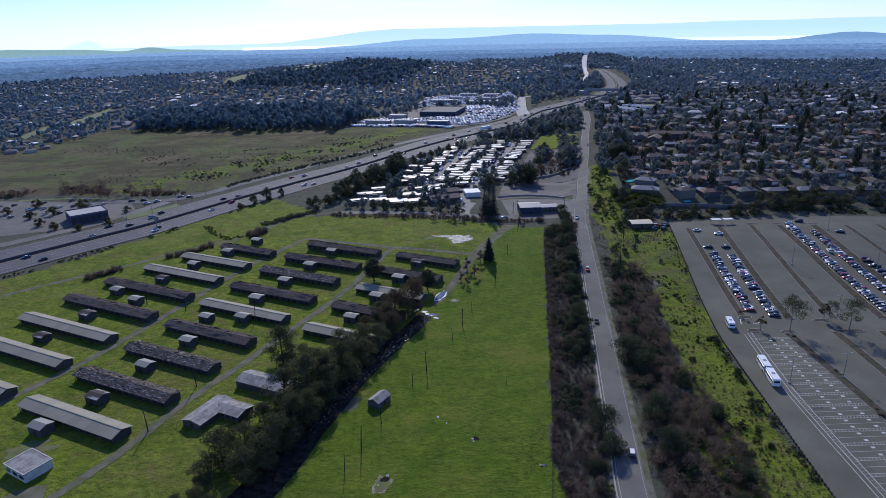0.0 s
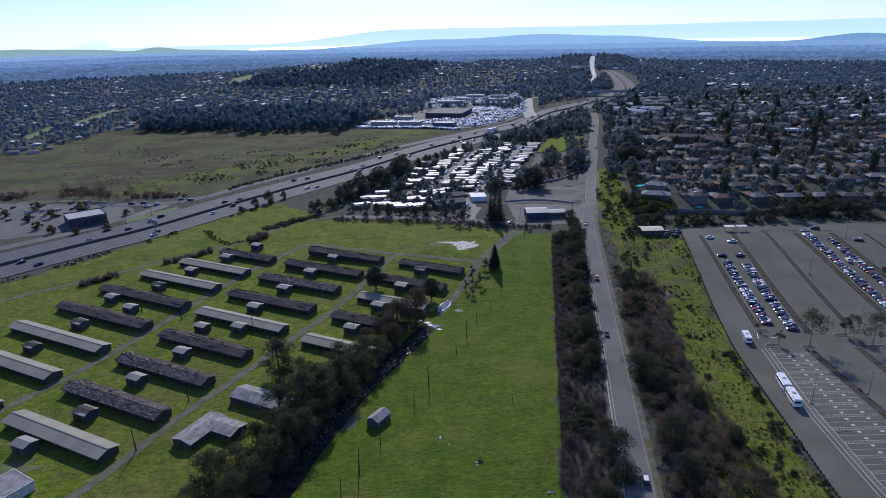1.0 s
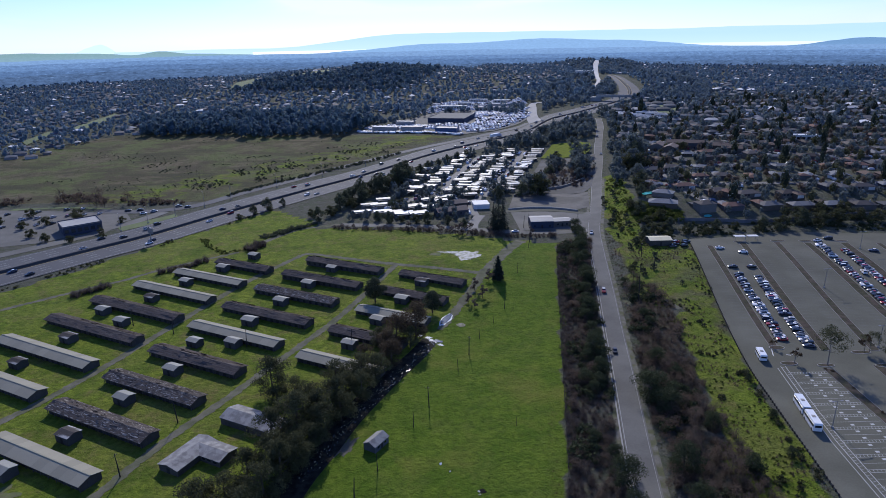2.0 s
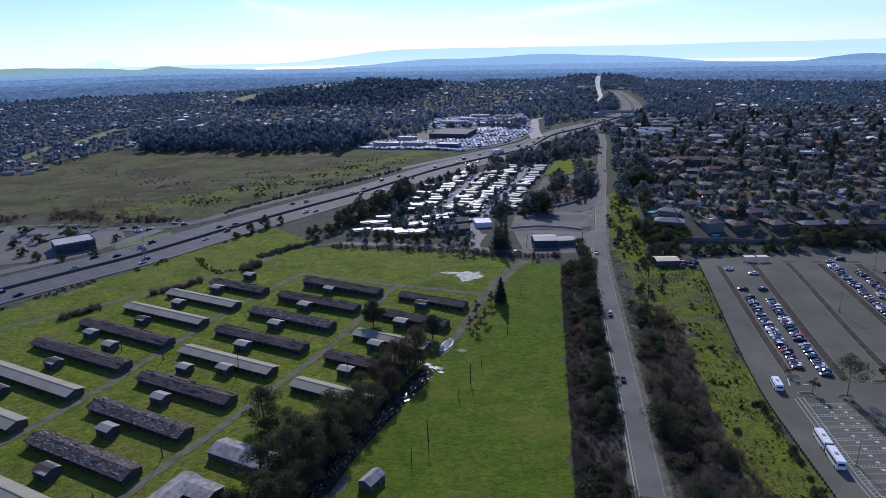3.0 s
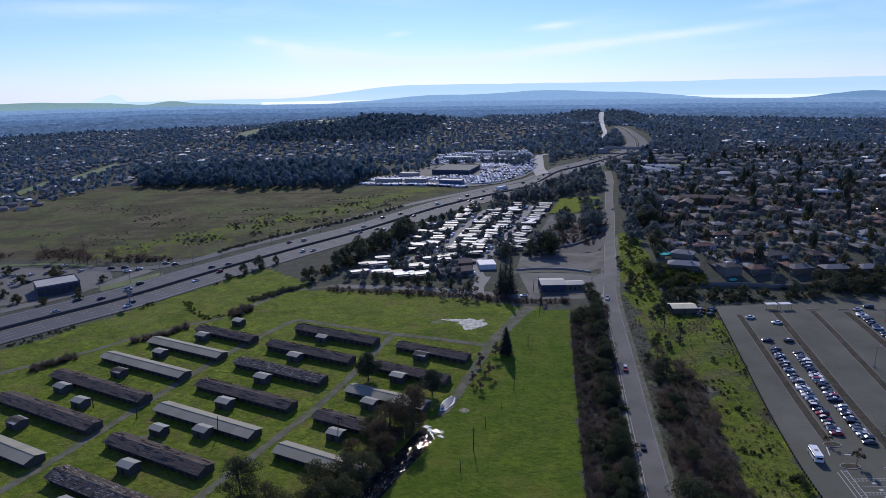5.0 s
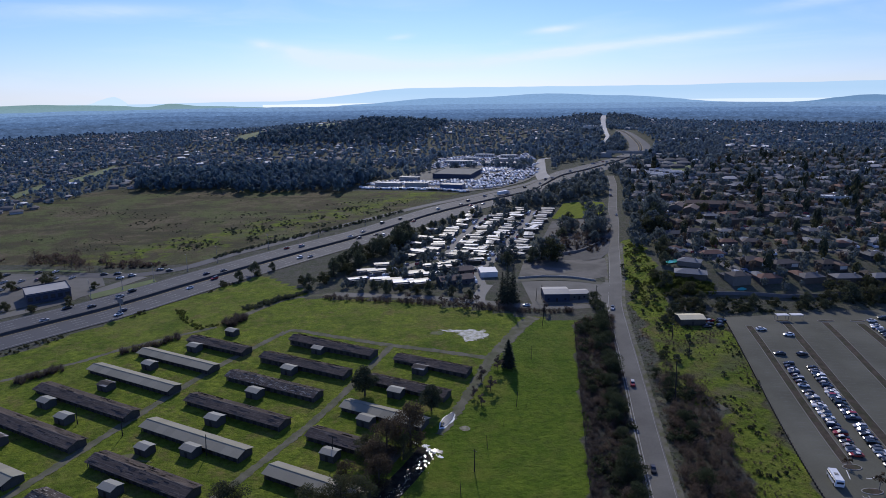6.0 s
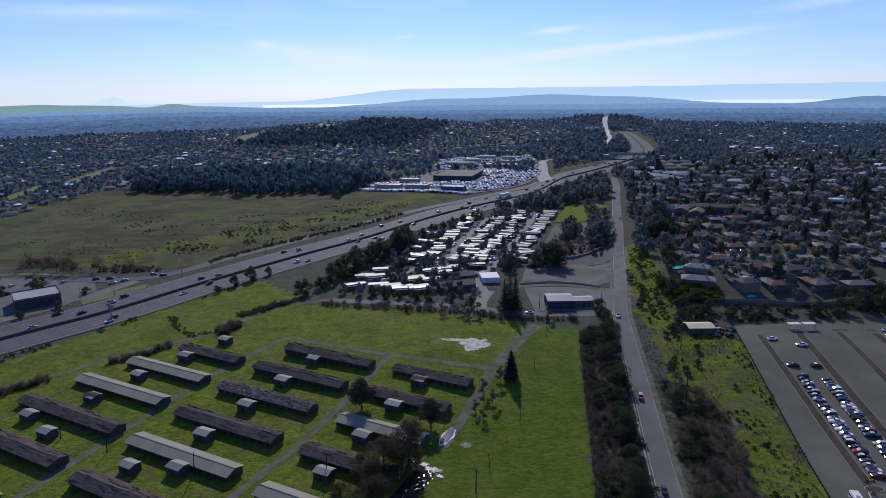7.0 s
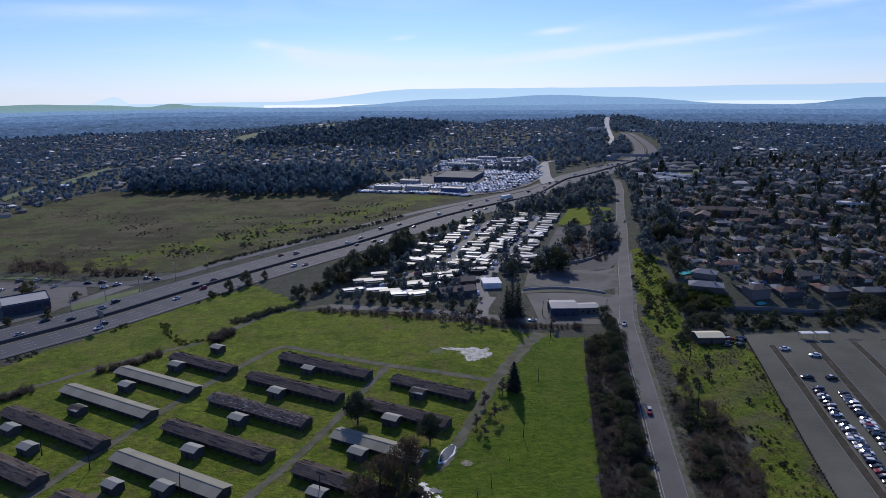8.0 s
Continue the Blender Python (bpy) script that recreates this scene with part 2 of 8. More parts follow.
def ground_shader():
    """Grass, dry hillside and town soil, blended along ragged edges."""
    nt = ground_mat.node_tree
    nt.nodes.clear()
    out = nt.nodes.new("ShaderNodeOutputMaterial")
    bsdf = nt.nodes.new("ShaderNodeBsdfPrincipled")
    bsdf.inputs["Roughness"].default_value = 0.95
    bsdf.inputs["Specular IOR Level"].default_value = 0.05
    bsdf.inputs["Sheen Weight"].default_value, bsdf.inputs["Sheen Roughness"].default_value = 0.04, 0.5
    bsdf.inputs["Sheen Tint"].default_value = (0.8, 0.95, 0.3, 1)
    nt.links.new(bsdf.outputs[0], out.inputs[0])
    co = nt.nodes.new("ShaderNodeTexCoord")
    at = nt.nodes.new("ShaderNodeVertexColor")
    at.layer_name = "zone"
    sep = nt.nodes.new("ShaderNodeSeparateColor")
    nt.links.new(at.outputs[0], sep.inputs[0])

    def noise_at(s, detail=5.0, rough=0.6):
        n = nt.nodes.new("ShaderNodeTexNoise")
        n.inputs["Scale"].default_value, n.inputs["Detail"].default_value, n.inputs["Roughness"].default_value = s, detail, rough
        nt.links.new(co.outputs["Object"], n.inputs["Vector"])
        return n.outputs["Fac"]

    def ramp(v, lo, hi):
        n = nt.nodes.new("ShaderNodeMapRange")
        n.inputs[1].default_value, n.inputs[2].default_value = lo, hi
        nt.links.new(v, n.inputs[0])
        return n.outputs[0]

    def mixc(fac, a, b):
        n = nt.nodes.new("ShaderNodeMix")
        n.data_type = "RGBA"
        for i, v in ((0, fac), (6, a), (7, b)):
            if isinstance(v, float):
                n.inputs[i].default_value = v
            elif isinstance(v, tuple):
                n.inputs[i].default_value = (*v, 1)
            else:
                nt.links.new(v, n.inputs[i])
        return n.outputs[2]

    def edge(channel):
        a = nt.nodes.new("ShaderNodeMath")
        a.operation = "ADD"
        nt.links.new(sep.outputs[channel], a.inputs[0])
        nt.links.new(noise_at(0.09), a.inputs[1])
        return ramp(a.outputs[0], 0.88, 1.08)

    big, mid, fine = noise_at(0.018), noise_at(0.16, 7.0, 0.72), noise_at(0.55, 8.0, 0.78)
    grass = mixc(ramp(mid, 0.36, 0.64), (0.074, 0.118, 0.011), (0.19, 0.228, 0.026))
    grass = mixc(ramp(big, 0.5, 0.7), grass, (0.145, 0.152, 0.034))
    grass = mixc(ramp(noise_at(0.05, 6.0, 0.7), 0.5, 0.72), grass, (0.06, 0.1, 0.009))
    grass = mixc(ramp(noise_at(0.085, 8.0, 0.78), 0.5, 0.64), grass, (0.158, 0.134, 0.046))
    grass = mixc(ramp(fine, 0.44, 0.72), grass, (0.03, 0.05, 0.006))
    grass = mixc(ramp(noise_at(1.1, 5.0, 0.8), 0.56, 0.72), grass, (0.19, 0.21, 0.045))
    lush = mixc(ramp(noise_at(0.12, 7.0, 0.75), 0.4, 0.62), (0.05, 0.1, 0.007), (0.1, 0.15, 0.014))
    lush = mixc(ramp(fine, 0.48, 0.72), lush, (0.034, 0.058, 0.007))
    lush = mixc(ramp(noise_at(0.028, 5.0, 0.65), 0.52, 0.66), lush, (0.132, 0.138, 0.026))
    meadow = mixc(0.75, grass, lush)
    grass = mixc(edge(2), grass, meadow)
    dry = mixc(ramp(big, 0.42, 0.54), (0.13, 0.102, 0.068), (0.1, 0.112, 0.044))
    dry = mixc(ramp(noise_at(0.03, 7.0, 0.72), 0.47, 0.58), dry, (0.072, 0.056, 0.039))
    dry = mixc(ramp(mid, 0.5, 0.64), dry, (0.066, 0.07, 0.03))
    dry = mixc(ramp(fine, 0.5, 0.8), dry, (0.048, 0.05, 0.024))
    across = nt.nodes.new("ShaderNodeMapping")
    across.inputs["Scale"].default_value = (0.3, 1.0, 1.0)
    across.inputs["Rotation"].default_value = (0, 0, 0.35)
    nt.links.new(co.outputs["Object"], across.inputs["Vector"])
    band = nt.nodes.new("ShaderNodeTexNoise")
    band.inputs["Scale"].default_value, band.inputs["Detail"].default_value, band.inputs["Roughness"].default_value = 0.035, 6.0, 0.65
    nt.links.new(across.outputs[0], band.inputs["Vector"])
    dry = mixc(ramp(band.outputs["Fac"], 0.5, 0.6), dry, (0.058, 0.052, 0.032))
    town = mixc(ramp(mid, 0.4, 0.6), (0.088, 0.083, 0.073), (0.062, 0.07, 0.046))
    town = mixc(ramp(fine, 0.5, 0.7), town, (0.105, 0.1, 0.092))
    col = mixc(edge(1), town, dry)
    col = mixc(edge(0), col, grass)
    nt.links.new(col, bsdf.inputs["Base Color"])
    b = nt.nodes.new("ShaderNodeBump")
    b.inputs["Strength"].default_value, b.inputs["Distance"].default_value = 0.7, 0.7
    swell = nt.nodes.new("ShaderNodeMath")
    swell.operation = "MULTIPLY_ADD"
    swell.inputs[1].default_value = 1.6
    nt.links.new(noise_at(0.42, 4.0, 0.6), swell.inputs[0])
    nt.links.new(noise_at(1.3, 6.0, 0.7), swell.inputs[2])
    nt.links.new(swell.outputs[0], b.inputs["Height"])
    nt.links.new(b.outputs[0], bsdf.inputs["Normal"])


ground_shader()


def resample(line, step):
    """Points every step metres along a smooth curve through the line's points, with the direction at each."""
    p = np.array(line, float)
    if len(p) > 2:
        ext = np.vstack([2 * p[0] - p[1], p, 2 * p[-1] - p[-2]])
        fine = []
        for i in range(1, len(ext) - 2):
            a, b, c, d = ext[i - 1:i + 3]
            for t in np.linspace(0, 1, 24, endpoint=False):
                fine.append(0.5 * (2 * b + (c - a) * t + (2 * a - 5 * b + 4 * c - d) * t * t + (3 * b - a - 3 * c + d) * t ** 3))
        p = np.array(fine + [p[-1]])
    s = np.concatenate([[0], np.cumsum(np.hypot(*np.diff(p, axis=0).T))])
    n = max(2, int(s[-1] / step) + 1)
    u = np.linspace(0, s[-1], n)
    q = np.stack([np.interp(u, s, p[:, 0]), np.interp(u, s, p[:, 1])], 1)
    d = np.gradient(q, axis=0)
    d /= np.linalg.norm(d, axis=1)[:, None]
    return q, d


def shifted(line, off, step=6):
    """The line moved off metres to its right."""
    q, d = resample(line, step)
    return q + np.stack([d[:, 1], -d[:, 0]], 1) * off


def ribbon_mesh(name, line, width, lift, mat, step=6.0, across=1, thick=0.0, ragged=0.0):
    """A strip along the line that lies on the ground; width may be a number or one for each end."""
    q, d = resample(line, step)
    w = np.linspace(width[0], width[1], len(q)) if isinstance(width, tuple) else np.full(len(q), width)
    vs, fs = [], []
    for i in range(len(q)):
        for k in range(across + 1):
            o = (k / across - 0.5) * w[i]
            if ragged and k in (0, across):      # grass creeps over the edge
                o += ragged * (math.sin(i * 1.7 + k) + math.sin(i * 0.61 + 2.1 * k) + math.sin(i * 2.9 + 0.7 * k)) / 2
            x, y = q[i, 0] + d[i, 1] * o, q[i, 1] - d[i, 0] * o
            vs.append((x, y, float(land(x, y)) + lift))
    r = across + 1
    fs = [(i * r + k, i * r + k + 1, (i + 1) * r + k + 1, (i + 1) * r + k) for i in range(len(q) - 1) for k in range(across)]
    if thick:
        n = len(vs)
        vs += [(x, y, z - thick) for x, y, z in vs]
        for i in range(len(q) - 1):
            for k, flip in ((0, 0), (across, 1)):
                a, b = i * r + k, (i + 1) * r + k
                fs.append((a, b, b + n, a + n) if not flip else (b, a, a + n, b + n))
    return mesh_from(name, vs, fs, [mat])


def ribbon(name, line, width, lift, mat, label, category="road", step=6.0, across=2, thick=0.0, ragged=0.0):
    return tagged(new(name, ribbon_mesh(name, line, width, lift, mat, step, across, thick, ragged)), label, category, kind="structure")


def area_mesh(name, poly, lift, mat, cell=8.0, thick=0.0):
    """A filled outline that lies on the ground."""
    bm = bmesh.new()
    f = bm.faces.new([bm.verts.new((x, y, 0)) for x, y in poly])
    if f.normal.z < 0:
        f.normal_flip()
    xs, ys = [p[0] for p in poly], [p[1] for p in poly]
    for lo, hi, nrm in ((min(xs), max(xs), (1, 0, 0)), (min(ys), max(ys), (0, 1, 0))):
        for v in np.arange(lo + cell, hi, cell):
            bmesh.ops.bisect_plane(bm, geom=bm.verts[:] + bm.edges[:] + bm.faces[:], plane_co=(v * nrm[0], v * nrm[1], 0), plane_no=nrm)
    if thick:
        ext = bmesh.ops.extrude_face_region(bm, geom=bm.faces[:])
        for v in bm.verts:
            v.co.z = -thick
        for g in ext["geom"]:
            if isinstance(g, bmesh.types.BMVert):
                g.co.z = 0
    for v in bm.verts:
        v.co.z += float(land(v.co.x, v.co.y)) + lift
    bmesh.ops.recalc_face_normals(bm, faces=bm.faces[:])
    if not thick and sum(f.normal.z for f in bm.faces) < 0:
        bmesh.ops.reverse_faces(bm, faces=bm.faces[:])
    me = bpy.data.meshes.new(name)
    bm.to_mesh(me)
    bm.free()
    me.materials.append(mat)
    return me


def area(name, poly, lift, mat, label, category, cell=8.0, thick=0.0):
    return tagged(new(name, area_mesh(name, poly, lift, mat, cell, thick)), label, category, kind="structure")


def part(name, bm, mat, parent, label=""):
    """Links a bmesh as one mesh under a thing or a part."""
    me = bm
    if isinstance(bm, bmesh.types.BMesh):
        me = bpy.data.meshes.new(name)
        bm.to_mesh(me)
        bm.free()
    if not me.materials:
        for m in (mat if isinstance(mat, (list, tuple)) else [mat]):
            me.materials.append(m)
    ob = new(name, me)
    ob.parent = parent
    return tagged(ob, label)


def box(bm, lo, hi, mat=0, taper=0.0):
    """Adds a box between two corners; taper draws its top in."""
    cx, cy = (lo[0] + hi[0]) / 2, (lo[1] + hi[1]) / 2
    vs = []
    for z, k in ((lo[2], 1.0), (hi[2], 1.0 - taper)):
        for x, y in ((lo[0], lo[1]), (hi[0], lo[1]), (hi[0], hi[1]), (lo[0], hi[1])):
            vs.append(bm.verts.new((cx + (x - cx) * k, cy + (y - cy) * k, z)))
    for idx in ((3, 2, 1, 0), (4, 5, 6, 7), (0, 1, 5, 4), (1, 2, 6, 5), (2, 3, 7, 6), (3, 0, 4, 7)):
        f = bm.faces.new([vs[i] for i in idx])
        f.material_index = mat
    return vs


def boxes(*items):
    bm = bmesh.new()
    for it in items:
        box(bm, *it)
    return bm


def on_land(x, y, lift=0.0):
    return float(land(x, y)) + lift


def fast_mesh(name, verts, faces, mats, smooth=False, index=None):
    """A mesh from arrays: verts (n, 3) and faces (m, 3) or (m, 4)."""
    me = bpy.data.meshes.new(name)
    verts, faces = np.asarray(verts, np.float32), np.asarray(faces, np.int32)
    k = faces.shape[1]
    me.vertices.add(len(verts))
    me.vertices.foreach_set("co", verts.ravel())
    me.loops.add(faces.size)
    me.loops.foreach_set("vertex_index", faces.ravel())
    me.polygons.add(len(faces))
    me.polygons.foreach_set("loop_start", np.arange(0, faces.size, k, dtype=np.int32))
    if index is not None:
        me.polygons.foreach_set("material_index", np.asarray(index, np.int32))
    for m in mats:
        me.materials.append(m)
    me.update(calc_edges=True)
    if smooth:
        me.shade_smooth()
    return me


def stamp(template, places):
    """Copies of a template (verts, faces) at places given as rows x, y, z, turn, scale, height scale; returns verts, faces."""
    tv, tf = template
    p = np.asarray(places, float)
    c, s = np.cos(p[:, 3]), np.sin(p[:, 3])
    x = (tv[None, :, 0] * c[:, None] - tv[None, :, 1] * s[:, None]) * p[:, 4, None] + p[:, 0, None]
    y = (tv[None, :, 0] * s[:, None] + tv[None, :, 1] * c[:, None]) * p[:, 4, None] + p[:, 1, None]
    z = tv[None, :, 2] * p[:, 5, None] + p[:, 2, None]
    v = np.stack([x, y, z], 2).reshape(-1, 3)
    f = (tf[None] + (np.arange(len(p)) * len(tv))[:, None, None]).reshape(-1, tf.shape[1])
    return v, f


def stamp_all(name, templates, places, mats, rng):
    """Every place takes one of the templates; the result is one mesh."""
    pick = rng.integers(0, len(templates), len(places))
    vs, fs, n = [], [], 0
    for k, t in enumerate(templates):
        sub = places[pick == k]
        if len(sub):
            v, f = stamp(t, sub)
            vs.append(v)
            fs.append(f + n)
            n += len(v)
    return fast_mesh(name, np.vstack(vs), np.vstack(fs), mats)


def scatter(poly, gap, rng, jitter=0.85):
    """Uneven points in an outline, about gap metres apart."""
    p = np.array(poly)
    xs, ys = np.arange(p[:, 0].min(), p[:, 0].max() + gap, gap), np.arange(p[:, 1].min(), p[:, 1].max() + gap, gap)
    x, y = np.meshgrid(xs, ys)
    x = (x + rng.uniform(-0.5, 0.5, x.shape) * gap * jitter).ravel()
    y = (y + rng.uniform(-0.5, 0.5, y.shape) * gap * jitter).ravel()
    k = inside(x, y, poly)
    return np.stack([x[k], y[k]], 1)


def places_at(xy, rng, lo, hi, tall=(0.85, 1.2), sink=0.0):
    """Rows for stamp(): on the ground, turned and sized at random."""
    n = len(xy)
    s = rng.uniform(lo, hi, n)
    return np.stack([xy[:, 0], xy[:, 1], land(xy[:, 0], xy[:, 1]) - sink, rng.uniform(0, 6.283, n), s, s * rng.uniform(*tall, n)], 1)


# ---- plants ----
def leaf_material(name, base, other, passing=0.38, gloss=0.25, fuzz=0.0):
    """Leaves whose colour differs from clump to clump and from plant to plant."""
    m = bpy.data.materials.new(name)
    m.use_nodes = True
    nt = m.node_tree
    bsdf = nt.nodes["Principled BSDF"]
    bsdf.inputs["Roughness"].default_value = 0.75
    bsdf.inputs["Specular IOR Level"].default_value = gloss
    bsdf.inputs["Sheen Weight"].default_value = fuzz
    geo = nt.nodes.new("ShaderNodeNewGeometry")
    info = nt.nodes.new("ShaderNodeObjectInfo")
    add = nt.nodes.new("ShaderNodeMath")
    add.operation = "MULTIPLY_ADD"
    add.inputs[1].default_value = 0.35
    nt.links.new(info.outputs["Random"], add.inputs[0])
    half = nt.nodes.new("ShaderNodeMath")
    half.operation = "MULTIPLY"
    half.inputs[1].default_value = 0.65
    nt.links.new(geo.outputs["Random Per Island"], half.inputs[0])
    nt.links.new(half.outputs[0], add.inputs[2])
    mix = nt.nodes.new("ShaderNodeMix")
    mix.data_type = "RGBA"
    mix.inputs[6].default_value, mix.inputs[7].default_value = (*base, 1), (*other, 1)
    nt.links.new(add.outputs[0], mix.inputs[0])
    nt.links.new(mix.outputs[2], bsdf.inputs["Base Color"])
    thin = nt.nodes.new("ShaderNodeBsdfTranslucent")      # light that comes through the leaf
    nt.links.new(mix.outputs[2], thin.inputs["Color"])
    both = nt.nodes.new("ShaderNodeMixShader")
    both.inputs[0].default_value = passing
    nt.links.new(bsdf.outputs[0], both.inputs[1])
    nt.links.new(thin.outputs[0], both.inputs[2])
    nt.links.new(both.outputs[0], nt.nodes["Material Output"].inputs["Surface"])
    return m


leaf_dark = leaf_material("leaf_dark", (0.045, 0.058, 0.036), (0.115, 0.126, 0.076), 0.38, 0.08)
leaf_olive = leaf_material("leaf_olive", (0.045, 0.052, 0.025), (0.1, 0.102, 0.052), 0.38, 0.08)
leaf_rust = leaf_material("leaf_rust", (0.06, 0.046, 0.03), (0.14, 0.104, 0.066), 0.3, 0.05)
leaf_fresh = leaf_material("leaf_fresh", (0.066, 0.088, 0.018), (0.125, 0.143, 0.04), 0.4, 0.06)
leaf_gum = leaf_material("leaf_gum", (0.05, 0.054, 0.028), (0.112, 0.116, 0.06), 0.36, 0.05)
# far leaves: pale blue of the air's haze mixed into the base colours
leaf_far_haze = leaf_material("leaf_far_haze", (0.118, 0.172, 0.22), (0.165, 0.235, 0.295), 0.5, 0.05)
leaf_hill_haze = leaf_material("leaf_hill_haze", (0.072, 0.118, 0.152), (0.105, 0.16, 0.2), 0.45, 0.05)
leaf_mid_haze = leaf_material("leaf_mid_haze", (0.11, 0.146, 0.168), (0.19, 0.24, 0.265), 0.45, 0.05)
leaf_conifer = leaf_material("leaf_conifer", (0.022, 0.032, 0.022), (0.055, 0.068, 0.048), 0.3, 0.08)
twig_grey = leaf_material("twig_grey", (0.085, 0.068, 0.053), (0.158, 0.128, 0.1), 0.5, 0.05)
leaf_oak = leaf_material("leaf_oak", (0.03, 0.042, 0.022), (0.078, 0.092, 0.046), 0.34, 0.08)
twig_brown = leaf_material("twig_brown", (0.09, 0.069, 0.053), (0.168, 0.129, 0.1), 0.5, 0.05)
twig_dark = leaf_material("twig_dark", (0.066, 0.055, 0.048), (0.132, 0.11, 0.096), 0.45, 0.05)
leaf_town = leaf_material("leaf_town", (0.088, 0.108, 0.105), (0.168, 0.196, 0.188), 0.45, 0.06)
bark = material("bark", (0.075, 0.06, 0.048), 0.95, scale=2, fine=14, var=0.3, bump=0.4)
bark_pale = material("bark_pale", (0.2, 0.17, 0.14), 0.9, scale=1.5, fine=10, var=0.3, bump=0.3)


def leaf_cloud(rng, centres, radii, per, size, droop=0.0):
    """Bent leaf sprays on the outsides of overlapping lobes."""
    vs, fs = [], []
    for c, r in zip(centres, radii):
        d = rng.normal(size=(per, 3))
        d /= np.linalg.norm(d, axis=1)[:, None]
        p = c + d * r * rng.uniform(0.55, 1.05, (per, 1)) * np.array([1, 1, 0.8])
        a = rng.normal(size=(per, 3))
        a[:, 2] -= droop
        a /= np.linalg.norm(a, axis=1)[:, None]
        b = np.cross(a, d + rng.normal(size=(per, 3)) * 0.5)
        b /= np.linalg.norm(b, axis=1)[:, None] + 1e-6
        s = size * rng.uniform(0.6, 1.4, (per, 1))
        quad = np.stack([p - a * s, p + b * s * 0.6, p + a * s, p - b * s * 0.6], 1)
        n = sum(len(v) for v in vs)
        vs.append(quad.reshape(-1, 3))
        fs.append(np.arange(per * 4).reshape(-1, 4) + n)
    return np.vstack(vs), np.vstack(fs)


def crown(seed, height, spread_r, base, lobes=22, per=46, size=0.45):
    """Lobes round a leaning middle, thinner at the top, with gaps."""
    rng = np.random.default_rng(seed)
    cs, rs = [], []
    for _ in range(lobes):
        h = rng.uniform(0, 1)
        reach = spread_r * math.sin(math.pi * min(0.97, 0.16 + 0.8 * h)) * rng.uniform(0.35, 1.0)
        a = rng.uniform(0, 6.283)
        cs.append((math.cos(a) * reach, math.sin(a) * reach, base + (height - base) * h * 0.93))
        rs.append(spread_r * rng.uniform(0.24, 0.42))
    return leaf_cloud(rng, np.array(cs), rs, per, size)


def tube(path, radii, sides=7):
    """A tapered bent tube through points."""
    vs, fs = [], []
    path = [np.array(p, float) for p in path]
    for i, (p, r) in enumerate(zip(path, radii)):
        d = path[min(i + 1, len(path) - 1)] - path[max(i - 1, 0)]
        d = d / (np.linalg.norm(d) + 1e-9)
        a = np.cross(d, (0.31, 0.95, 0.05))
        a /= np.linalg.norm(a)
        b = np.cross(d, a)
        for k in range(sides):
            t = 2 * math.pi * k / sides
            vs.append(p + (a * math.cos(t) + b * math.sin(t)) * r)
    for i in range(len(path) - 1):
        for k in range(sides):
            n = (k + 1) % sides
            fs.append((i * sides + k, i * sides + n, (i + 1) * sides + n, (i + 1) * sides + k))
    return np.array(vs), np.array(fs)


def joined(*pieces):
    vs, fs, n = [], [], 0
    for v, f in pieces:
        vs.append(v)
        fs.append(f + n)
        n += len(v)
    return np.vstack(vs), np.vstack(fs)


def trunk(seed, height, r, spread_r, limbs=6):
    rng = np.random.default_rng(seed + 500)
    lean = rng.normal(size=2) * 0.05 * height
    pts = [(0, 0, -0.4), (lean[0] * 0.2, lean[1] * 0.2, height * 0.3), (lean[0] * 0.6, lean[1] * 0.6, height * 0.6), (lean[0], lean[1], height * 0.9)]
    out = [tube(pts, (r, r * 0.75, r * 0.5, r * 0.15))]
    for _ in range(limbs):
        h, a = rng.uniform(0.25, 0.7), rng.uniform(0, 6.283)
        k = spread_r * rng.uniform(0.5, 0.85)
        s = np.array((lean[0] * h, lean[1] * h, height * h))
        e = s + np.array((math.cos(a) * k, math.sin(a) * k, height * 0.22))
        out.append(tube([s, (s + e) / 2 + (0, 0, -0.04 * height), e], (r * 0.4, r * 0.27, r * 0.07), 5))
    return joined(*out)


def tree(kind, seed, label, height, spread_r, base, leaf, barkm=None, lobes=22, per=46, size=0.45, category="tree", r=None, group=""):
    thing = tagged(new(kind), label, category, group)
    v, f = trunk(seed, height, r or height * 0.03, spread_r)
    part("trunk", fast_mesh("trunk", v, f, [barkm or bark], smooth=True), None, thing)
    v, f = crown(seed, height, spread_r, base, lobes, per, size)
    part("crown", fast_mesh("crown", v, f, [leaf]), None, thing)
    return thing


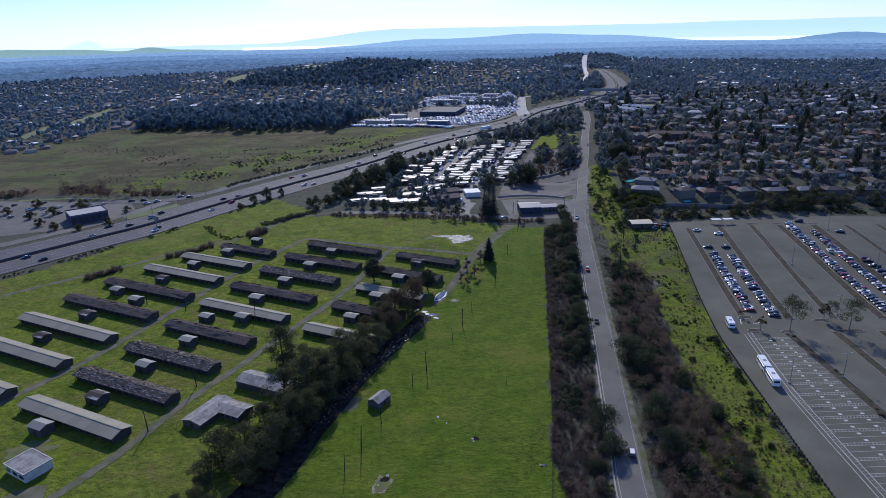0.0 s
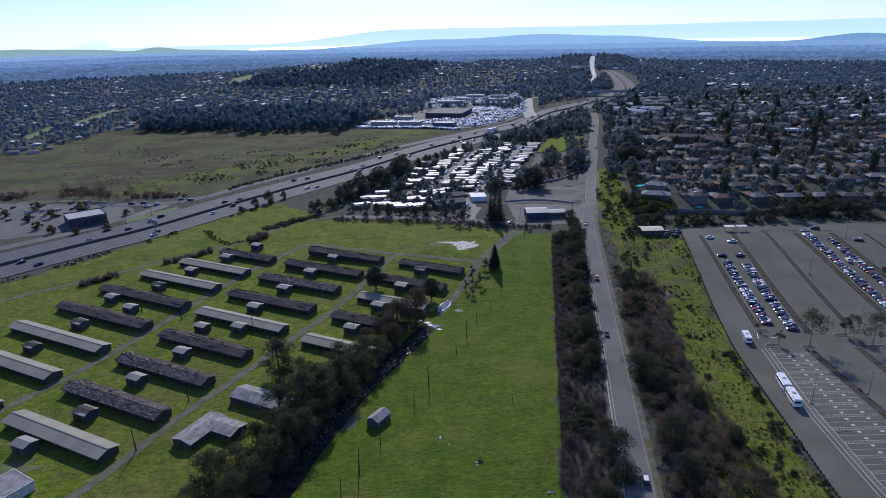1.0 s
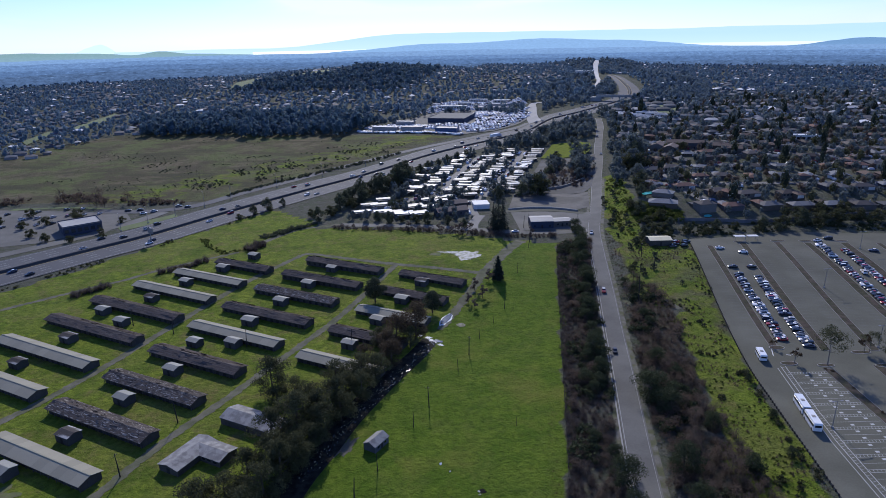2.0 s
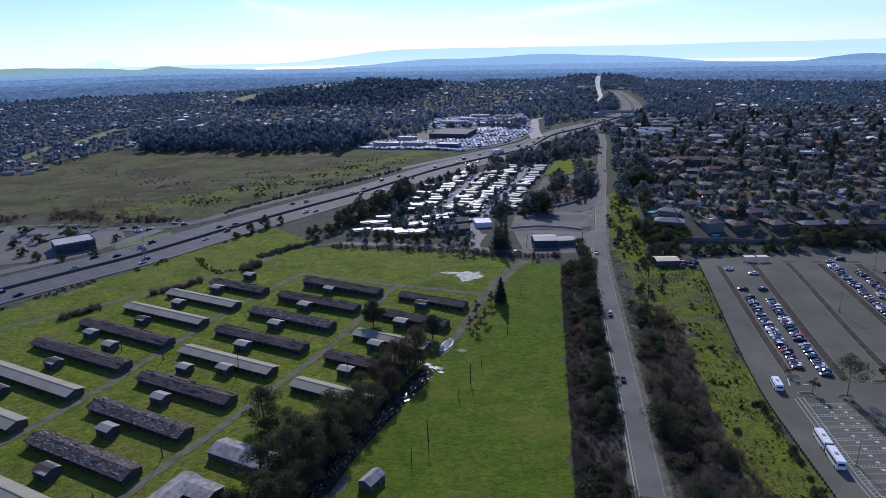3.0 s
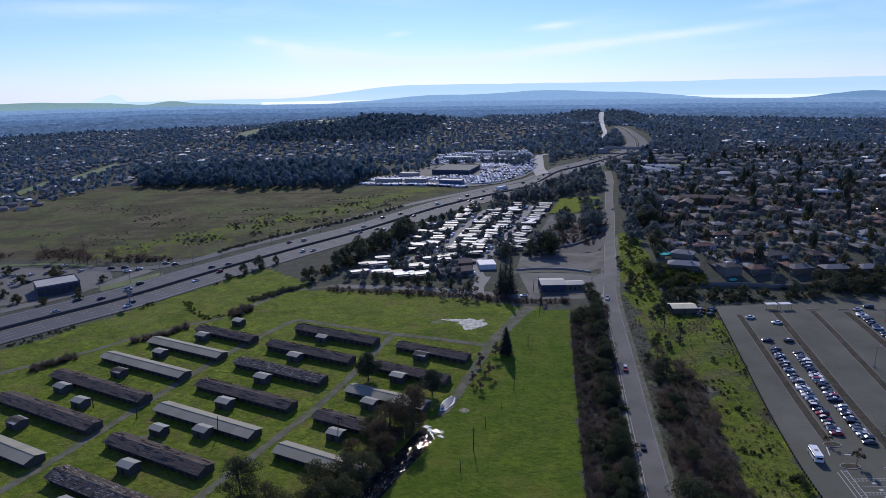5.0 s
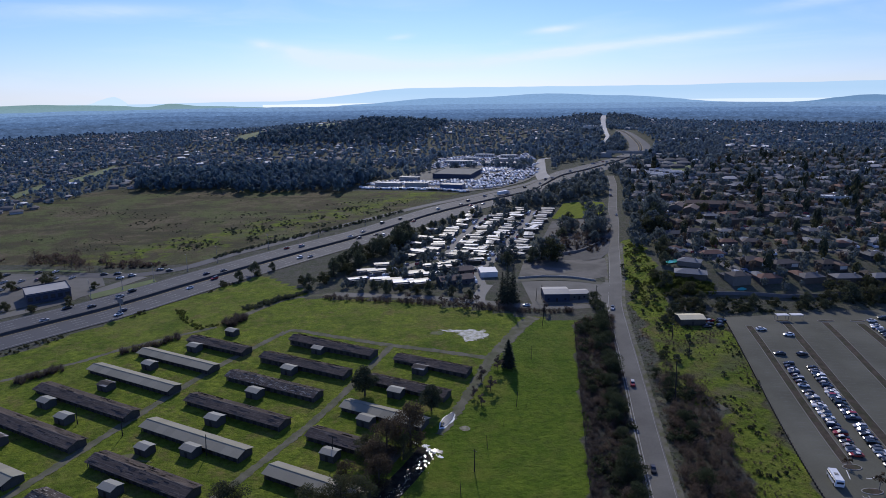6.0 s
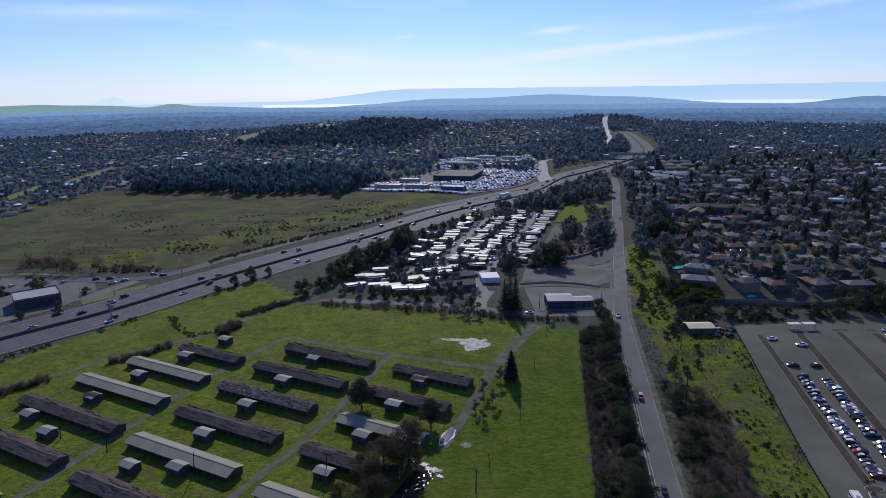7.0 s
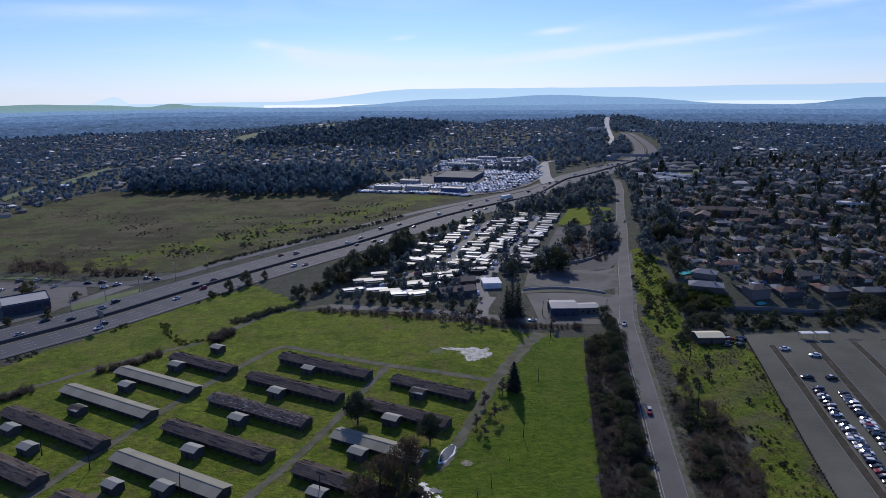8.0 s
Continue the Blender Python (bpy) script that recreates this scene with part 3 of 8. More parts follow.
def conifer(seed, height, r0, label):
    rng = np.random.default_rng(seed)
    thing = tagged(new("conifer_tree"), label, "tree")
    v, f = tube([(0, 0, -0.4), (0.1, 0, height * 0.5), (0, 0.1, height)], (height * 0.022, height * 0.014, 0.04))
    part("trunk", fast_mesh("trunk", v, f, [bark], smooth=True), None, thing)
    vs, fs, n = [], [], 0
    h = height * 0.1
    while h < height * 0.99:
        k = 1 - h / height
        reach = r0 * (k ** 0.75) * rng.uniform(0.75, 1.1) + 0.2
        for a in np.arange(0, 6.283, 6.283 / (5 + int(10 * k))):
            a += rng.uniform(-0.3, 0.3)
            ln = reach * rng.uniform(0.65, 1.1)
            for q in np.linspace(0.3, 1, 4):
                c = np.array((math.cos(a) * ln * q, math.sin(a) * ln * q, h - 0.22 * ln * q + rng.uniform(-0.2, 0.2)))
                d, s = np.array((math.cos(a), math.sin(a), -0.3)), np.array((-math.sin(a), math.cos(a), rng.uniform(-0.6, 0.6)))
                z = 0.55 * (0.5 + k) * rng.uniform(0.7, 1.2)
                vs += [c - d * z, c + s * z * 0.8, c + d * z, c - s * z * 0.8]
                fs.append((n, n + 1, n + 2, n + 3))
                n += 4
        h += height * 0.028
    part("crown", fast_mesh("crown", np.array(vs), np.array(fs), [leaf_conifer]), None, thing)
    return thing


def twig_clump(seed, r=1.6, height=2.6, n=110, width=0.05):
    """A leafless shrub: slender forked stems fanning out from the ground."""
    rng = np.random.default_rng(seed)
    vs, fs = [], []
    for i in range(n):
        a, k = rng.uniform(0, 6.283), rng.uniform(0.1, 1) ** 0.6
        h = height * rng.uniform(0.45, 1.0) * (1.1 - 0.35 * k)
        foot = np.array((rng.normal() * 0.25 * r, rng.normal() * 0.25 * r, 0.0))
        tip = np.array((math.cos(a) * k * r, math.sin(a) * k * r, h))
        mid = (foot + tip) / 2 + np.array((rng.normal() * 0.15, rng.normal() * 0.15, 0.15 * h))
        side = np.array((-math.sin(a), math.cos(a), 0)) * width * rng.uniform(0.7, 1.5)
        up = np.array((0, 0, 1)) * width
        for p, q, w in ((foot, mid, 1.0), (mid, tip, 0.7), (mid, tip + rng.normal(size=3) * 0.35 * r * np.array((1, 1, 0.5)), 0.6)):
            m = len(vs)
            vs += [p - side * w, p + side * w, q + side * w * 0.5 + up * 0.3, q - side * w * 0.5]
            fs.append((m, m + 1, m + 2, m + 3))
    return np.array(vs), np.array(fs)


def bush(seed, r=1.3, h=1.6, lobes=8, per=38, size=0.2):
    rng = np.random.default_rng(seed)
    cs = np.stack([rng.normal(size=lobes) * r * 0.42, rng.normal(size=lobes) * r * 0.42, rng.uniform(0.25, 0.75, lobes) * h], 1)
    return leaf_cloud(rng, cs, [r * rng.uniform(0.35, 0.6) for _ in cs], per, size)


def tuft(seed, n=9):
    """A tussock of coarse grass."""
    rng = np.random.default_rng(seed)
    vs, fs = [], []
    for i in range(n):
        a = rng.uniform(0, 6.283)
        c, s = math.cos(a), math.sin(a)
        h, r = rng.uniform(0.25, 0.6), rng.uniform(0.1, 0.55)
        m = len(vs)
        vs += [(c * r - s * 0.25, s * r + c * 0.25, 0), (c * r + s * 0.25, s * r - c * 0.25, 0), (c * (r + 0.2) + s * 0.1, s * (r + 0.2) - c * 0.1, h), (c * (r + 0.2) - s * 0.1, s * (r + 0.2) + c * 0.1, h)]
        fs.append((m, m + 1, m + 2, m + 3))
    return np.array(vs), np.array(fs)


def far_tree(seed, quads=14):
    """A small tree far off: an uneven handful of leaf sprays, one metre in size."""
    rng = np.random.default_rng(seed)
    d = rng.normal(size=(quads, 3))
    d /= np.linalg.norm(d, axis=1)[:, None]
    p = d * rng.uniform(0.15, 0.42, (quads, 1)) * np.array([1, 1, 1.1]) + np.array([0, 0, 0.55])
    n = d + rng.normal(size=(quads, 3)) * 0.22 + np.array([0, 0, 0.25])      # sprays lie round the crown
    a = np.cross(n, rng.normal(size=(quads, 3)))
    a /= np.linalg.norm(a, axis=1)[:, None]
    b = np.cross(a, n)
    b /= np.linalg.norm(b, axis=1)[:, None]
    s = rng.uniform(0.5, 1.0, (quads, 1)) * 1.25 / math.sqrt(quads)
    v = np.stack([p - a * s, p + b * s, p + a * s, p - b * s], 1).reshape(-1, 3)
    v[:, 2] = np.maximum(v[:, 2], 0)
    return v, np.arange(quads * 4).reshape(-1, 4)


def put(thing, x, y, turn=0.0, s=1.0, h=1.0, lift=0.0):
    thing.matrix_basis = pose(x, y, on_land(x, y, lift), 0, 0, turn) @ Matrix.Diagonal((s, s, s * h, 1))
    return thing


def another(thing, x, y, turn=0.0, s=1.0, h=1.0, lift=0.0):
    """A copy of a thing that stands elsewhere."""
    keep = thing.scale.copy()
    thing.scale = (1, 1, 1)
    c = copy_thing(thing, pose(x, y, on_land(x, y, lift), 0, 0, turn) @ Matrix.Diagonal((s, s, s * h, 1)))
    thing.scale = keep
    return c


class Kind:
    """A kind of thing: the first one asked for is the original, the others copies of it."""

    def __init__(self, maker, *args):
        self.maker, self.args, self.first = maker, args, None

    def stand(self, x, y, turn=0.0, s=1.0, h=1.0, lift=0.0):
        if self.first is None:
            self.first = self.maker(*self.args)
            return put(self.first, x, y, turn, s, h, lift)
        return another(self.first, x, y, turn, s, h, lift)


# ---- roads ----
AVENUE = [(10, -160), (24, -40), (36, 70), (44, 129), (47.2, 147), (51.4, 171), (57.4, 203.5), (61.4, 226), (66.9, 257.6), (70.1, 276), (75.5, 309), (78, 324), (85.6, 364), (97.4, 408), (112.6, 469), (122, 503.5), (129.5, 533), (138.6, 571), (157.9, 643.5), (169.7, 687), (182, 745)]
CROSS = [(84, 363), (60, 361), (42, 363), (18, 370), (-8, 378), (-36, 386), (-63, 394)]
TRACK = [(-63, 394), (-84, 390), (-92, 382), (-101, 366), (-106, 354)]
FREEWAY = [(-430, 75), (-290, 242), (-203, 347), (-176, 380), (-145, 429), (-114, 473), (-91, 503), (-53, 547), (12, 627), (88, 704), (132, 753), (170, 797), (225, 872), (258, 922), (288, 985), (307, 1055), (317, 1126), (324, 1190), (328, 1250)]
DEALER_STREET = [(111, 752), (113, 790), (122, 850), (131, 900), (150, 912), (179, 917)]
FAR_STRIP = [(250, 1055), (282, 1150), (298, 1229), (358, 1481), (415, 1714), (462, 1880)]
RAMP = [(-236, 442), (-207, 438), (-186, 442), (-168, 456), (-150, 485), (-124, 519), (-72, 588), (18, 672), (104, 762)]
FRONTAGE = [(-330, 255), (-221, 374), (-209, 397), (-198, 412), (-188, 436)]


def line_on(road, base, off, width, lift, mat, dash=None, label_name="lane_line"):
    """A painted line beside a road's middle; dash: metres painted and left bare."""
    q, d = resample(base, 3.0)
    q = q + np.stack([d[:, 1], -d[:, 0]], 1) * off
    vs, fs = [], []
    s = 0.0
    for i in range(len(q) - 1):
        s += 3.0
        if dash and (s % sum(dash)) > dash[0]:
            continue
        n = len(vs)
        for p, dd in ((q[i], d[i]), (q[i + 1], d[i + 1])):
            for e in (-0.5, 0.5):
                x, y = p[0] + dd[1] * e * width, p[1] - dd[0] * e * width
                vs.append((x, y, float(land(x, y)) + lift))
        fs.append((n, n + 1, n + 3, n + 2))
    part(label_name, mesh_from(label_name, vs, fs, [mat]), None, road)


paint_worn = material("paint_worn", (0.28, 0.28, 0.27), 0.8, scale=0.5, fine=4, var=0.25)
avenue = ribbon("road", AVENUE, (7.6, 6.8), 0.09, asphalt, "grey asphalt avenue with white edge lines")
line_on(avenue, AVENUE, -3.2, 0.18, 0.1, paint_worn)
line_on(avenue, AVENUE, 3.1, 0.1, 0.1, paint_worn)
ribbon("road", CROSS, 6.6, 0.07, asphalt, "side street meeting the avenue beside a field")
ribbon("road", TRACK, 4.0, 0.06, gravel_path, "gravel track along a hedge")
shoulder_mat = material("gravel_shoulder", (0.115, 0.108, 0.09), 0.95, scale=0.4, fine=3, var=0.35, tint=(0.07, 0.075, 0.03), tint_scale=0.25)
for off, w in ((-4.7, 1.6), (4.5, 1.6)):
    ribbon("pavement", shifted(AVENUE[:15], off), w, 0.05, shoulder_mat, "gravel road shoulder with weeds", "shoulder")
# raised walk along the avenue's edge
ribbon("pavement", shifted(AVENUE[:13], -4.1), 0.45, 0.2, concrete, "pale concrete kerb beside the avenue", "kerb", thick=0.2)

fwy_mat = material("freeway_concrete", (0.092, 0.094, 0.1), 0.8, scale=0.06, fine=0.8, var=0.14, tint=(0.08, 0.082, 0.088), tint_scale=0.03, spec=0.15)
freeway = ribbon("road", FREEWAY[:11], 42.0, 0.30, fwy_mat, "multi-lane concrete freeway with dark median barrier", across=8)
ribbon("road", FREEWAY[10:15], (42.0, 35.0), 0.30, fwy_mat, "multi-lane concrete freeway with dark median barrier", across=8)
ribbon("road", FREEWAY[14:], (35.0, 14.0), 0.30, fwy_mat, "multi-lane concrete freeway narrowing in the distance", across=8)
for side in (-1, 1):
    line_on(freeway, FREEWAY[1:11], side * 19.0, 0.22, 0.32, paint_worn)
    line_on(freeway, FREEWAY[1:], side * 2.9, 0.3, 0.32, paint_yellow)
    for k in (6.6, 10.3, 14.0):
        line_on(freeway, FREEWAY[1:14], side * k, 0.2, 0.32, paint_worn, (4, 8))
ribbon("road", RAMP, 9.0, 0.2, fwy_mat, "freeway slip road beside a grassy bank")
ribbon("road", FRONTAGE, 9.0, 0.15, asphalt, "frontage road by the freeway")
# paler than the near freeway: sun glare put into the base colour
ribbon("road", FAR_STRIP, (6, 15), 1.5, material("glare_highway", (0.22, 0.22, 0.225), 0.6, scale=0.05, fine=0.5, var=0.15, spec=0.3), "distant freeway on a long rise", step=20)
# dark inner shoulders; the barrier's shadow is part of this strip's colour
ribbon("road", FREEWAY, 5.4, 0.316, material("median_shade_asphalt", (0.036, 0.036, 0.037), 0.9, scale=0.2, fine=2, var=0.25, spec=0.1), "dark median shoulders with barrier shade painted in", across=2)
median_mat = material("median_wall", (0.05, 0.05, 0.05), 0.9, scale=0.3, fine=2, var=0.3)
q = shifted(FREEWAY, 0, 6)
vs, fs = [], []
for i, (x, y) in enumerate(q):
    d = q[min(i + 1, len(q) - 1)] - q[max(i - 1, 0)]
    d /= np.linalg.norm(d)
    z = on_land(x, y)
    for o, h in ((-1.3, 0.3), (-0.5, 1.5), (0.5, 1.5), (1.3, 0.3)):
        vs.append((x + d[1] * o, y - d[0] * o, z + h))
for i in range(len(q) - 1):
    for k in range(3):
        fs.append((4 * i + k, 4 * i + k + 1, 4 * i + k + 5, 4 * i + k + 4))
tagged(new("trim", mesh_from("trim", vs, fs, [median_mat])), "concrete median barrier on the freeway", "barrier", kind="structure")

# ---- paths and bare ground in the fairground ----
LANES = [
    [(-152, 165), (-139, 189), (-130.5, 205), (-122, 226), (-112.5, 254), (-100.3, 288), (-90, 312), (-75.5, 339)],
    [(-112, 118), (-93.8, 151), (-83, 179), (-72.2, 201), (-65.5, 216), (-55.7, 237), (-45, 260), (-34, 289), (-24, 316)],
    [(-75.5, 339), (-70, 340), (-50, 329.5), (-27, 318), (-5, 310), (17, 302.5)],
]
for lane, w, lift in zip(LANES, (3.2, 3.0, 3.0), (0.06, 0.06, 0.065)):
    ribbon("pavement", lane, w, lift, gravel_path, "worn asphalt lane between barns", "path", 1.1, ragged=0.35)
ribbon("pavement", [(-3, 248), (1.8, 259), (11.5, 284), (18, 302), (24.5, 315), (30, 326), (36, 338), (42, 347)], (3.0, 6.4), 0.07, gravel_path, "broken pale lane at the field's edge", "path", 1.0, ragged=0.6)
ribbon("pavement", [(-150, 118), (-128, 127), (-111, 137), (-104, 140)], 6, 0.06, gravel_path, "bare yard beside a low building", "path", 1.2, ragged=0.6)
ribbon("pavement", [(-215, 258), (-169, 298), (-156, 308), (-143, 322), (-128, 334), (-111, 347)], 2.6, 0.05, gravel_path, "earth track along a ditch", "path", 1.2, ragged=0.45)
sand = material("pale_sand", (0.55, 0.53, 0.48), 0.9, scale=0.4, fine=3, var=0.2, tint=(0.3, 0.3, 0.2), tint_scale=0.5)
spoil = material("spoil_heap", (0.26, 0.24, 0.18), 0.95, scale=0.4, fine=3, var=0.3, tint=(0.12, 0.13, 0.05), tint_scale=0.5)
earth = material("bare_earth", (0.11, 0.1, 0.05), 0.95, scale=0.4, fine=3, var=0.35, tint=(0.085, 0.12, 0.02), tint_scale=0.35, tint_sharp=0.25)


def blot(name, x, y, rx, ry, turn, lift, mat, label, category, seed, rough=0.35):
    """A ragged patch on the ground."""
    rng = np.random.default_rng(seed)
    n = 72
    wob = rng.normal(size=n)
    k = 1 + rough * np.convolve(np.concatenate([wob[-4:], wob, wob[:4]]), np.ones(5) / 4, "same")[4:-4]
    pts = []
    for i in range(n):
        a = 2 * math.pi * i / n
        px, py = math.cos(a) * rx * k[i], math.sin(a) * ry * k[i]
        pts.append((x + px * math.cos(turn) - py * math.sin(turn), y + px * math.sin(turn) + py * math.cos(turn)))
    return area(name, pts, lift, mat, label, category, cell=5.0)


blot("ground", 12.5, 325.5, 7, 6, 0.1, 0.07, sand, "pale dried mud patch in the grass", "bare patch", 3)
blot("ground", 3.5, 330.5, 6, 1.6, -0.2, 0.06, sand, "pale dried mud patch in the grass", "bare patch", 4, 0.5)
blot("ground", 93.5, 266, 2.2, 6.5, 0.5, 0.06, gravel_path, "pale gravel turnout on the slope", "bare patch", 9, 0.3)
blot("ground", -4.8, 328.5, 3.6, 2.2, 0.2, 0.06, earth, "dark broken slab in the grass", "bare patch", 5)
for x, y, rx, ry, s in ((-118, 158, 5, 4, 16), (-100, 236, 7, 2.5, 17)):
    blot("ground", x, y, rx, ry, -0.12, 0.05, earth, "worn bare soil in the grass", "bare patch", s, 0.5)
chalk = material("white_crust", (0.78, 0.77, 0.74), 0.8, scale=0.6, fine=4, var=0.15)
water = material("still_water", (0.02, 0.025, 0.025), 0.06, scale=0.5, fine=4, var=0.1, spec=0.8)
blot("ground", -0.3, 256.6, 2.0, 5.5, -0.42, 0.09, chalk, "white crust round a shallow pool", "bare patch", 20, 0.12)
blot("water", -0.3, 256.6, 1.5, 4.9, -0.42, 0.16, water, "shallow rain pool with a white rim", "puddle", 21, 0.1)
blot("water", -3.4, 238.5, 1.8, 0.9, -0.7, 0.13, water, "shallow rain puddle beside the creek", "puddle", 22, 0.3)
for i, (x, y, rx, ry) in enumerate(((-5.0, 238.6, 2.2, 1.0), (-7.4, 241.6, 1.0, 1.0), (-10.6, 243.6, 1.1, 0.9), (-2.6, 235.4, 1.0, 0.6))):
    blot("ground", x, y, rx, ry, -0.6, 0.1, chalk, "white rubbish strewn beside the creek", "rubbish", 120 + i, 0.6)
blot("ground", 5.6, 251.5, 1.9, 1.5, -0.3, 0.08, spoil, "pale concrete slab in the grass", "slab", 125, 0.06)
CREEK = [(-62, 112), (-51, 134), (-45, 148.5), (-41, 162), (-36, 175), (-30.5, 190), (-20, 212), (-12, 227), (-6.5, 240)]
# near-black and wide: the bank trees' shade is painted into the bed
creek_shade_mat = material("creek_bed_shade", (0.016, 0.015, 0.014), 0.95, scale=0.4, fine=4, var=0.5, tint=(0.035, 0.034, 0.026), tint_scale=0.5, spec=0.05)
ribbon("ground", CREEK, (12.0, 6.5), 0.05, creek_shade_mat, "stony creek bed with litter, darkened for tree shade", "creek", 2.5)
mud = material("creek_mud", (0.09, 0.085, 0.06), 0.95, scale=0.4, fine=3, var=0.35)
blot("ground", -30.2, 174.5, 2.2, 5.0, -0.4, 0.045, mud, "trodden earth beside the creek", "bare patch", 24, 0.5)
# trickles of water and pale stones along the bed
rng = np.random.default_rng(44)
q, d = resample(CREEK[3:], 0.35)
for name, k, lo, hi, mat, label in (("creek_trickles", 0.8, 0.18, 0.6, water, "glinting trickles of water in the creek bed"), ("creek_stones", 0.55, 0.12, 0.34, spoil, "pale stones and litter in the creek bed")):
    vs, fs = [], []
    for (x, y), dd in zip(q, d):
        if rng.random() > k:
            continue
        o = rng.normal() * 1.3 + 1.2
        px, py, a = x + dd[1] * o, y - dd[0] * o, rng.uniform(-0.5, 0.5)
        s, w = rng.uniform(lo, hi), rng.uniform(lo, hi) * 0.5
        u = np.array((dd[0] * math.cos(a) - dd[1] * math.sin(a), dd[0] * math.sin(a) + dd[1] * math.cos(a)))
        v = np.array((-u[1], u[0]))
        n, top = len(vs), 0.075 if mat is water else 0.06 + w
        z = on_land(px, py)
        for e, f, h in ((-s, -w, 0.03), (s, -w, 0.03), (s, w, 0.03), (-s, w, 0.03), (-s * 0.8, -w * 0.7, top), (s * 0.7, -w * 0.8, top), (s * 0.8, w * 0.7, top), (-s * 0.7, w * 0.8, top)):
            vs.append((px + u[0] * e + v[0] * f, py + u[1] * e + v[1] * f, z + h))
        fs += [tuple(n + i for i in c) for c in ((0, 1, 5, 4), (1, 2, 6, 5), (2, 3, 7, 6), (3, 0, 4, 7), (4, 5, 6, 7))]
    tagged(new(name, mesh_from(name, vs, fs, [mat])), label, "creek", kind="stuff")

# ---- fairground buildings ----
BARN_TURN = -26.7
bare_board = material("bare_board", (0.06, 0.056, 0.05), 0.9, scale=0.6, fine=6, var=0.3, per_object=0.2)


def island_material(name, dark, pale, rough=0.9, power=1.0):
    """Boards or strips that differ one from another, with grain."""
    m = material(name, dark, rough, scale=0.8, fine=8, var=0.25, spec=0.1)
    nt = m.node_tree
    geo = nt.nodes.new("ShaderNodeNewGeometry")
    pw = nt.nodes.new("ShaderNodeMath")
    pw.operation = "POWER"
    pw.inputs[1].default_value = power
    nt.links.new(geo.outputs["Random Per Island"], pw.inputs[0])
    mix = nt.nodes.new("ShaderNodeMix")
    mix.data_type = "RGBA"
    mix.inputs[6].default_value, mix.inputs[7].default_value = (*dark, 1), (*pale, 1)
    nt.links.new(pw.outputs[0], mix.inputs[0])
    hsv = [n for n in nt.nodes if n.bl_idname == "ShaderNodeHueSaturation"][0]
    nt.links.new(mix.outputs[2], hsv.inputs["Color"])
    return m


strips_dark = island_material("roofing_dark", (0.088, 0.071, 0.06), (0.16, 0.13, 0.108), power=2.5)
strips_torn = island_material("roofing_torn", (0.088, 0.071, 0.06), (0.45, 0.42, 0.37), power=7.0)
MESHES = {}


def cached(key, maker):
    if key not in MESHES:
        MESHES[key] = maker()
    return MESHES[key]


def bm_mesh(name, bm, *mats):
    me = bpy.data.meshes.new(name)
    bm.to_mesh(me)
    bm.free()
    for m in mats:
        me.materials.append(m)
    return me


def slope(x0, x1, y0, z0, y1, z1, thick, sag=0.0):
    """A roof slab between eave and ridge."""
    bm = bmesh.new()
    n = max(1, int((x1 - x0) / 6)) if sag else 1
    rows = []
    for i in range(n + 1):
        x = x0 + (x1 - x0) * i / n
        s = sag * math.sin(i * 2.3 + y0) if 0 < i < n else 0
        rows.append([bm.verts.new((x, y, z + dz)) for y, z in ((y0, z0), (y1, z1 + s)) for dz in (0, thick)])
    for a, b in zip(rows, rows[1:]):
        for i, j in ((0, 2), (2, 3), (3, 1), (1, 0)):
            bm.faces.new((a[i], a[j], b[j], b[i]))
    for r in (rows[0], rows[-1]):
        bm.faces.new((r[0], r[1], r[3], r[2]))
    bmesh.ops.recalc_face_normals(bm, faces=bm.faces[:])
    return bm


def roof_strips(seed, x0, x1, y0, z0, y1, z1, gone=0.12, lift=0.05):
    """Rows of roofing felt strips, some slipped, curled or gone."""
    rng = np.random.default_rng(seed)
    vs, fs = [], []
    rows = 22
    for r in range(rows):
        x = x0
        while x < x1 - 0.3:
            ln = min(rng.uniform(0.3, 1.8) if gone > 0.1 else rng.uniform(0.8, 5.0), x1 - x)
            if rng.random() > gone:
                k0, k1 = r / rows, (r + 1.04) / rows
                tilt = rng.uniform(0.0, lift) + (rng.random() < 0.06) * 0.2
                n = len(vs)
                for xx, k, dz in ((x, k0, 0.01), (x + ln - 0.05, k0, 0.01 + tilt * rng.random()), (x + ln - 0.05, min(1, k1), 0.02 + tilt), (x, min(1, k1), 0.02 + tilt * rng.random())):
                    vs.append((xx, y0 + (y1 - y0) * k, z0 + (z1 - z0) * k + dz))
                fs.append((n, n + 1, n + 2, n + 3))
            x += ln
    return np.array(vs), np.array(fs)


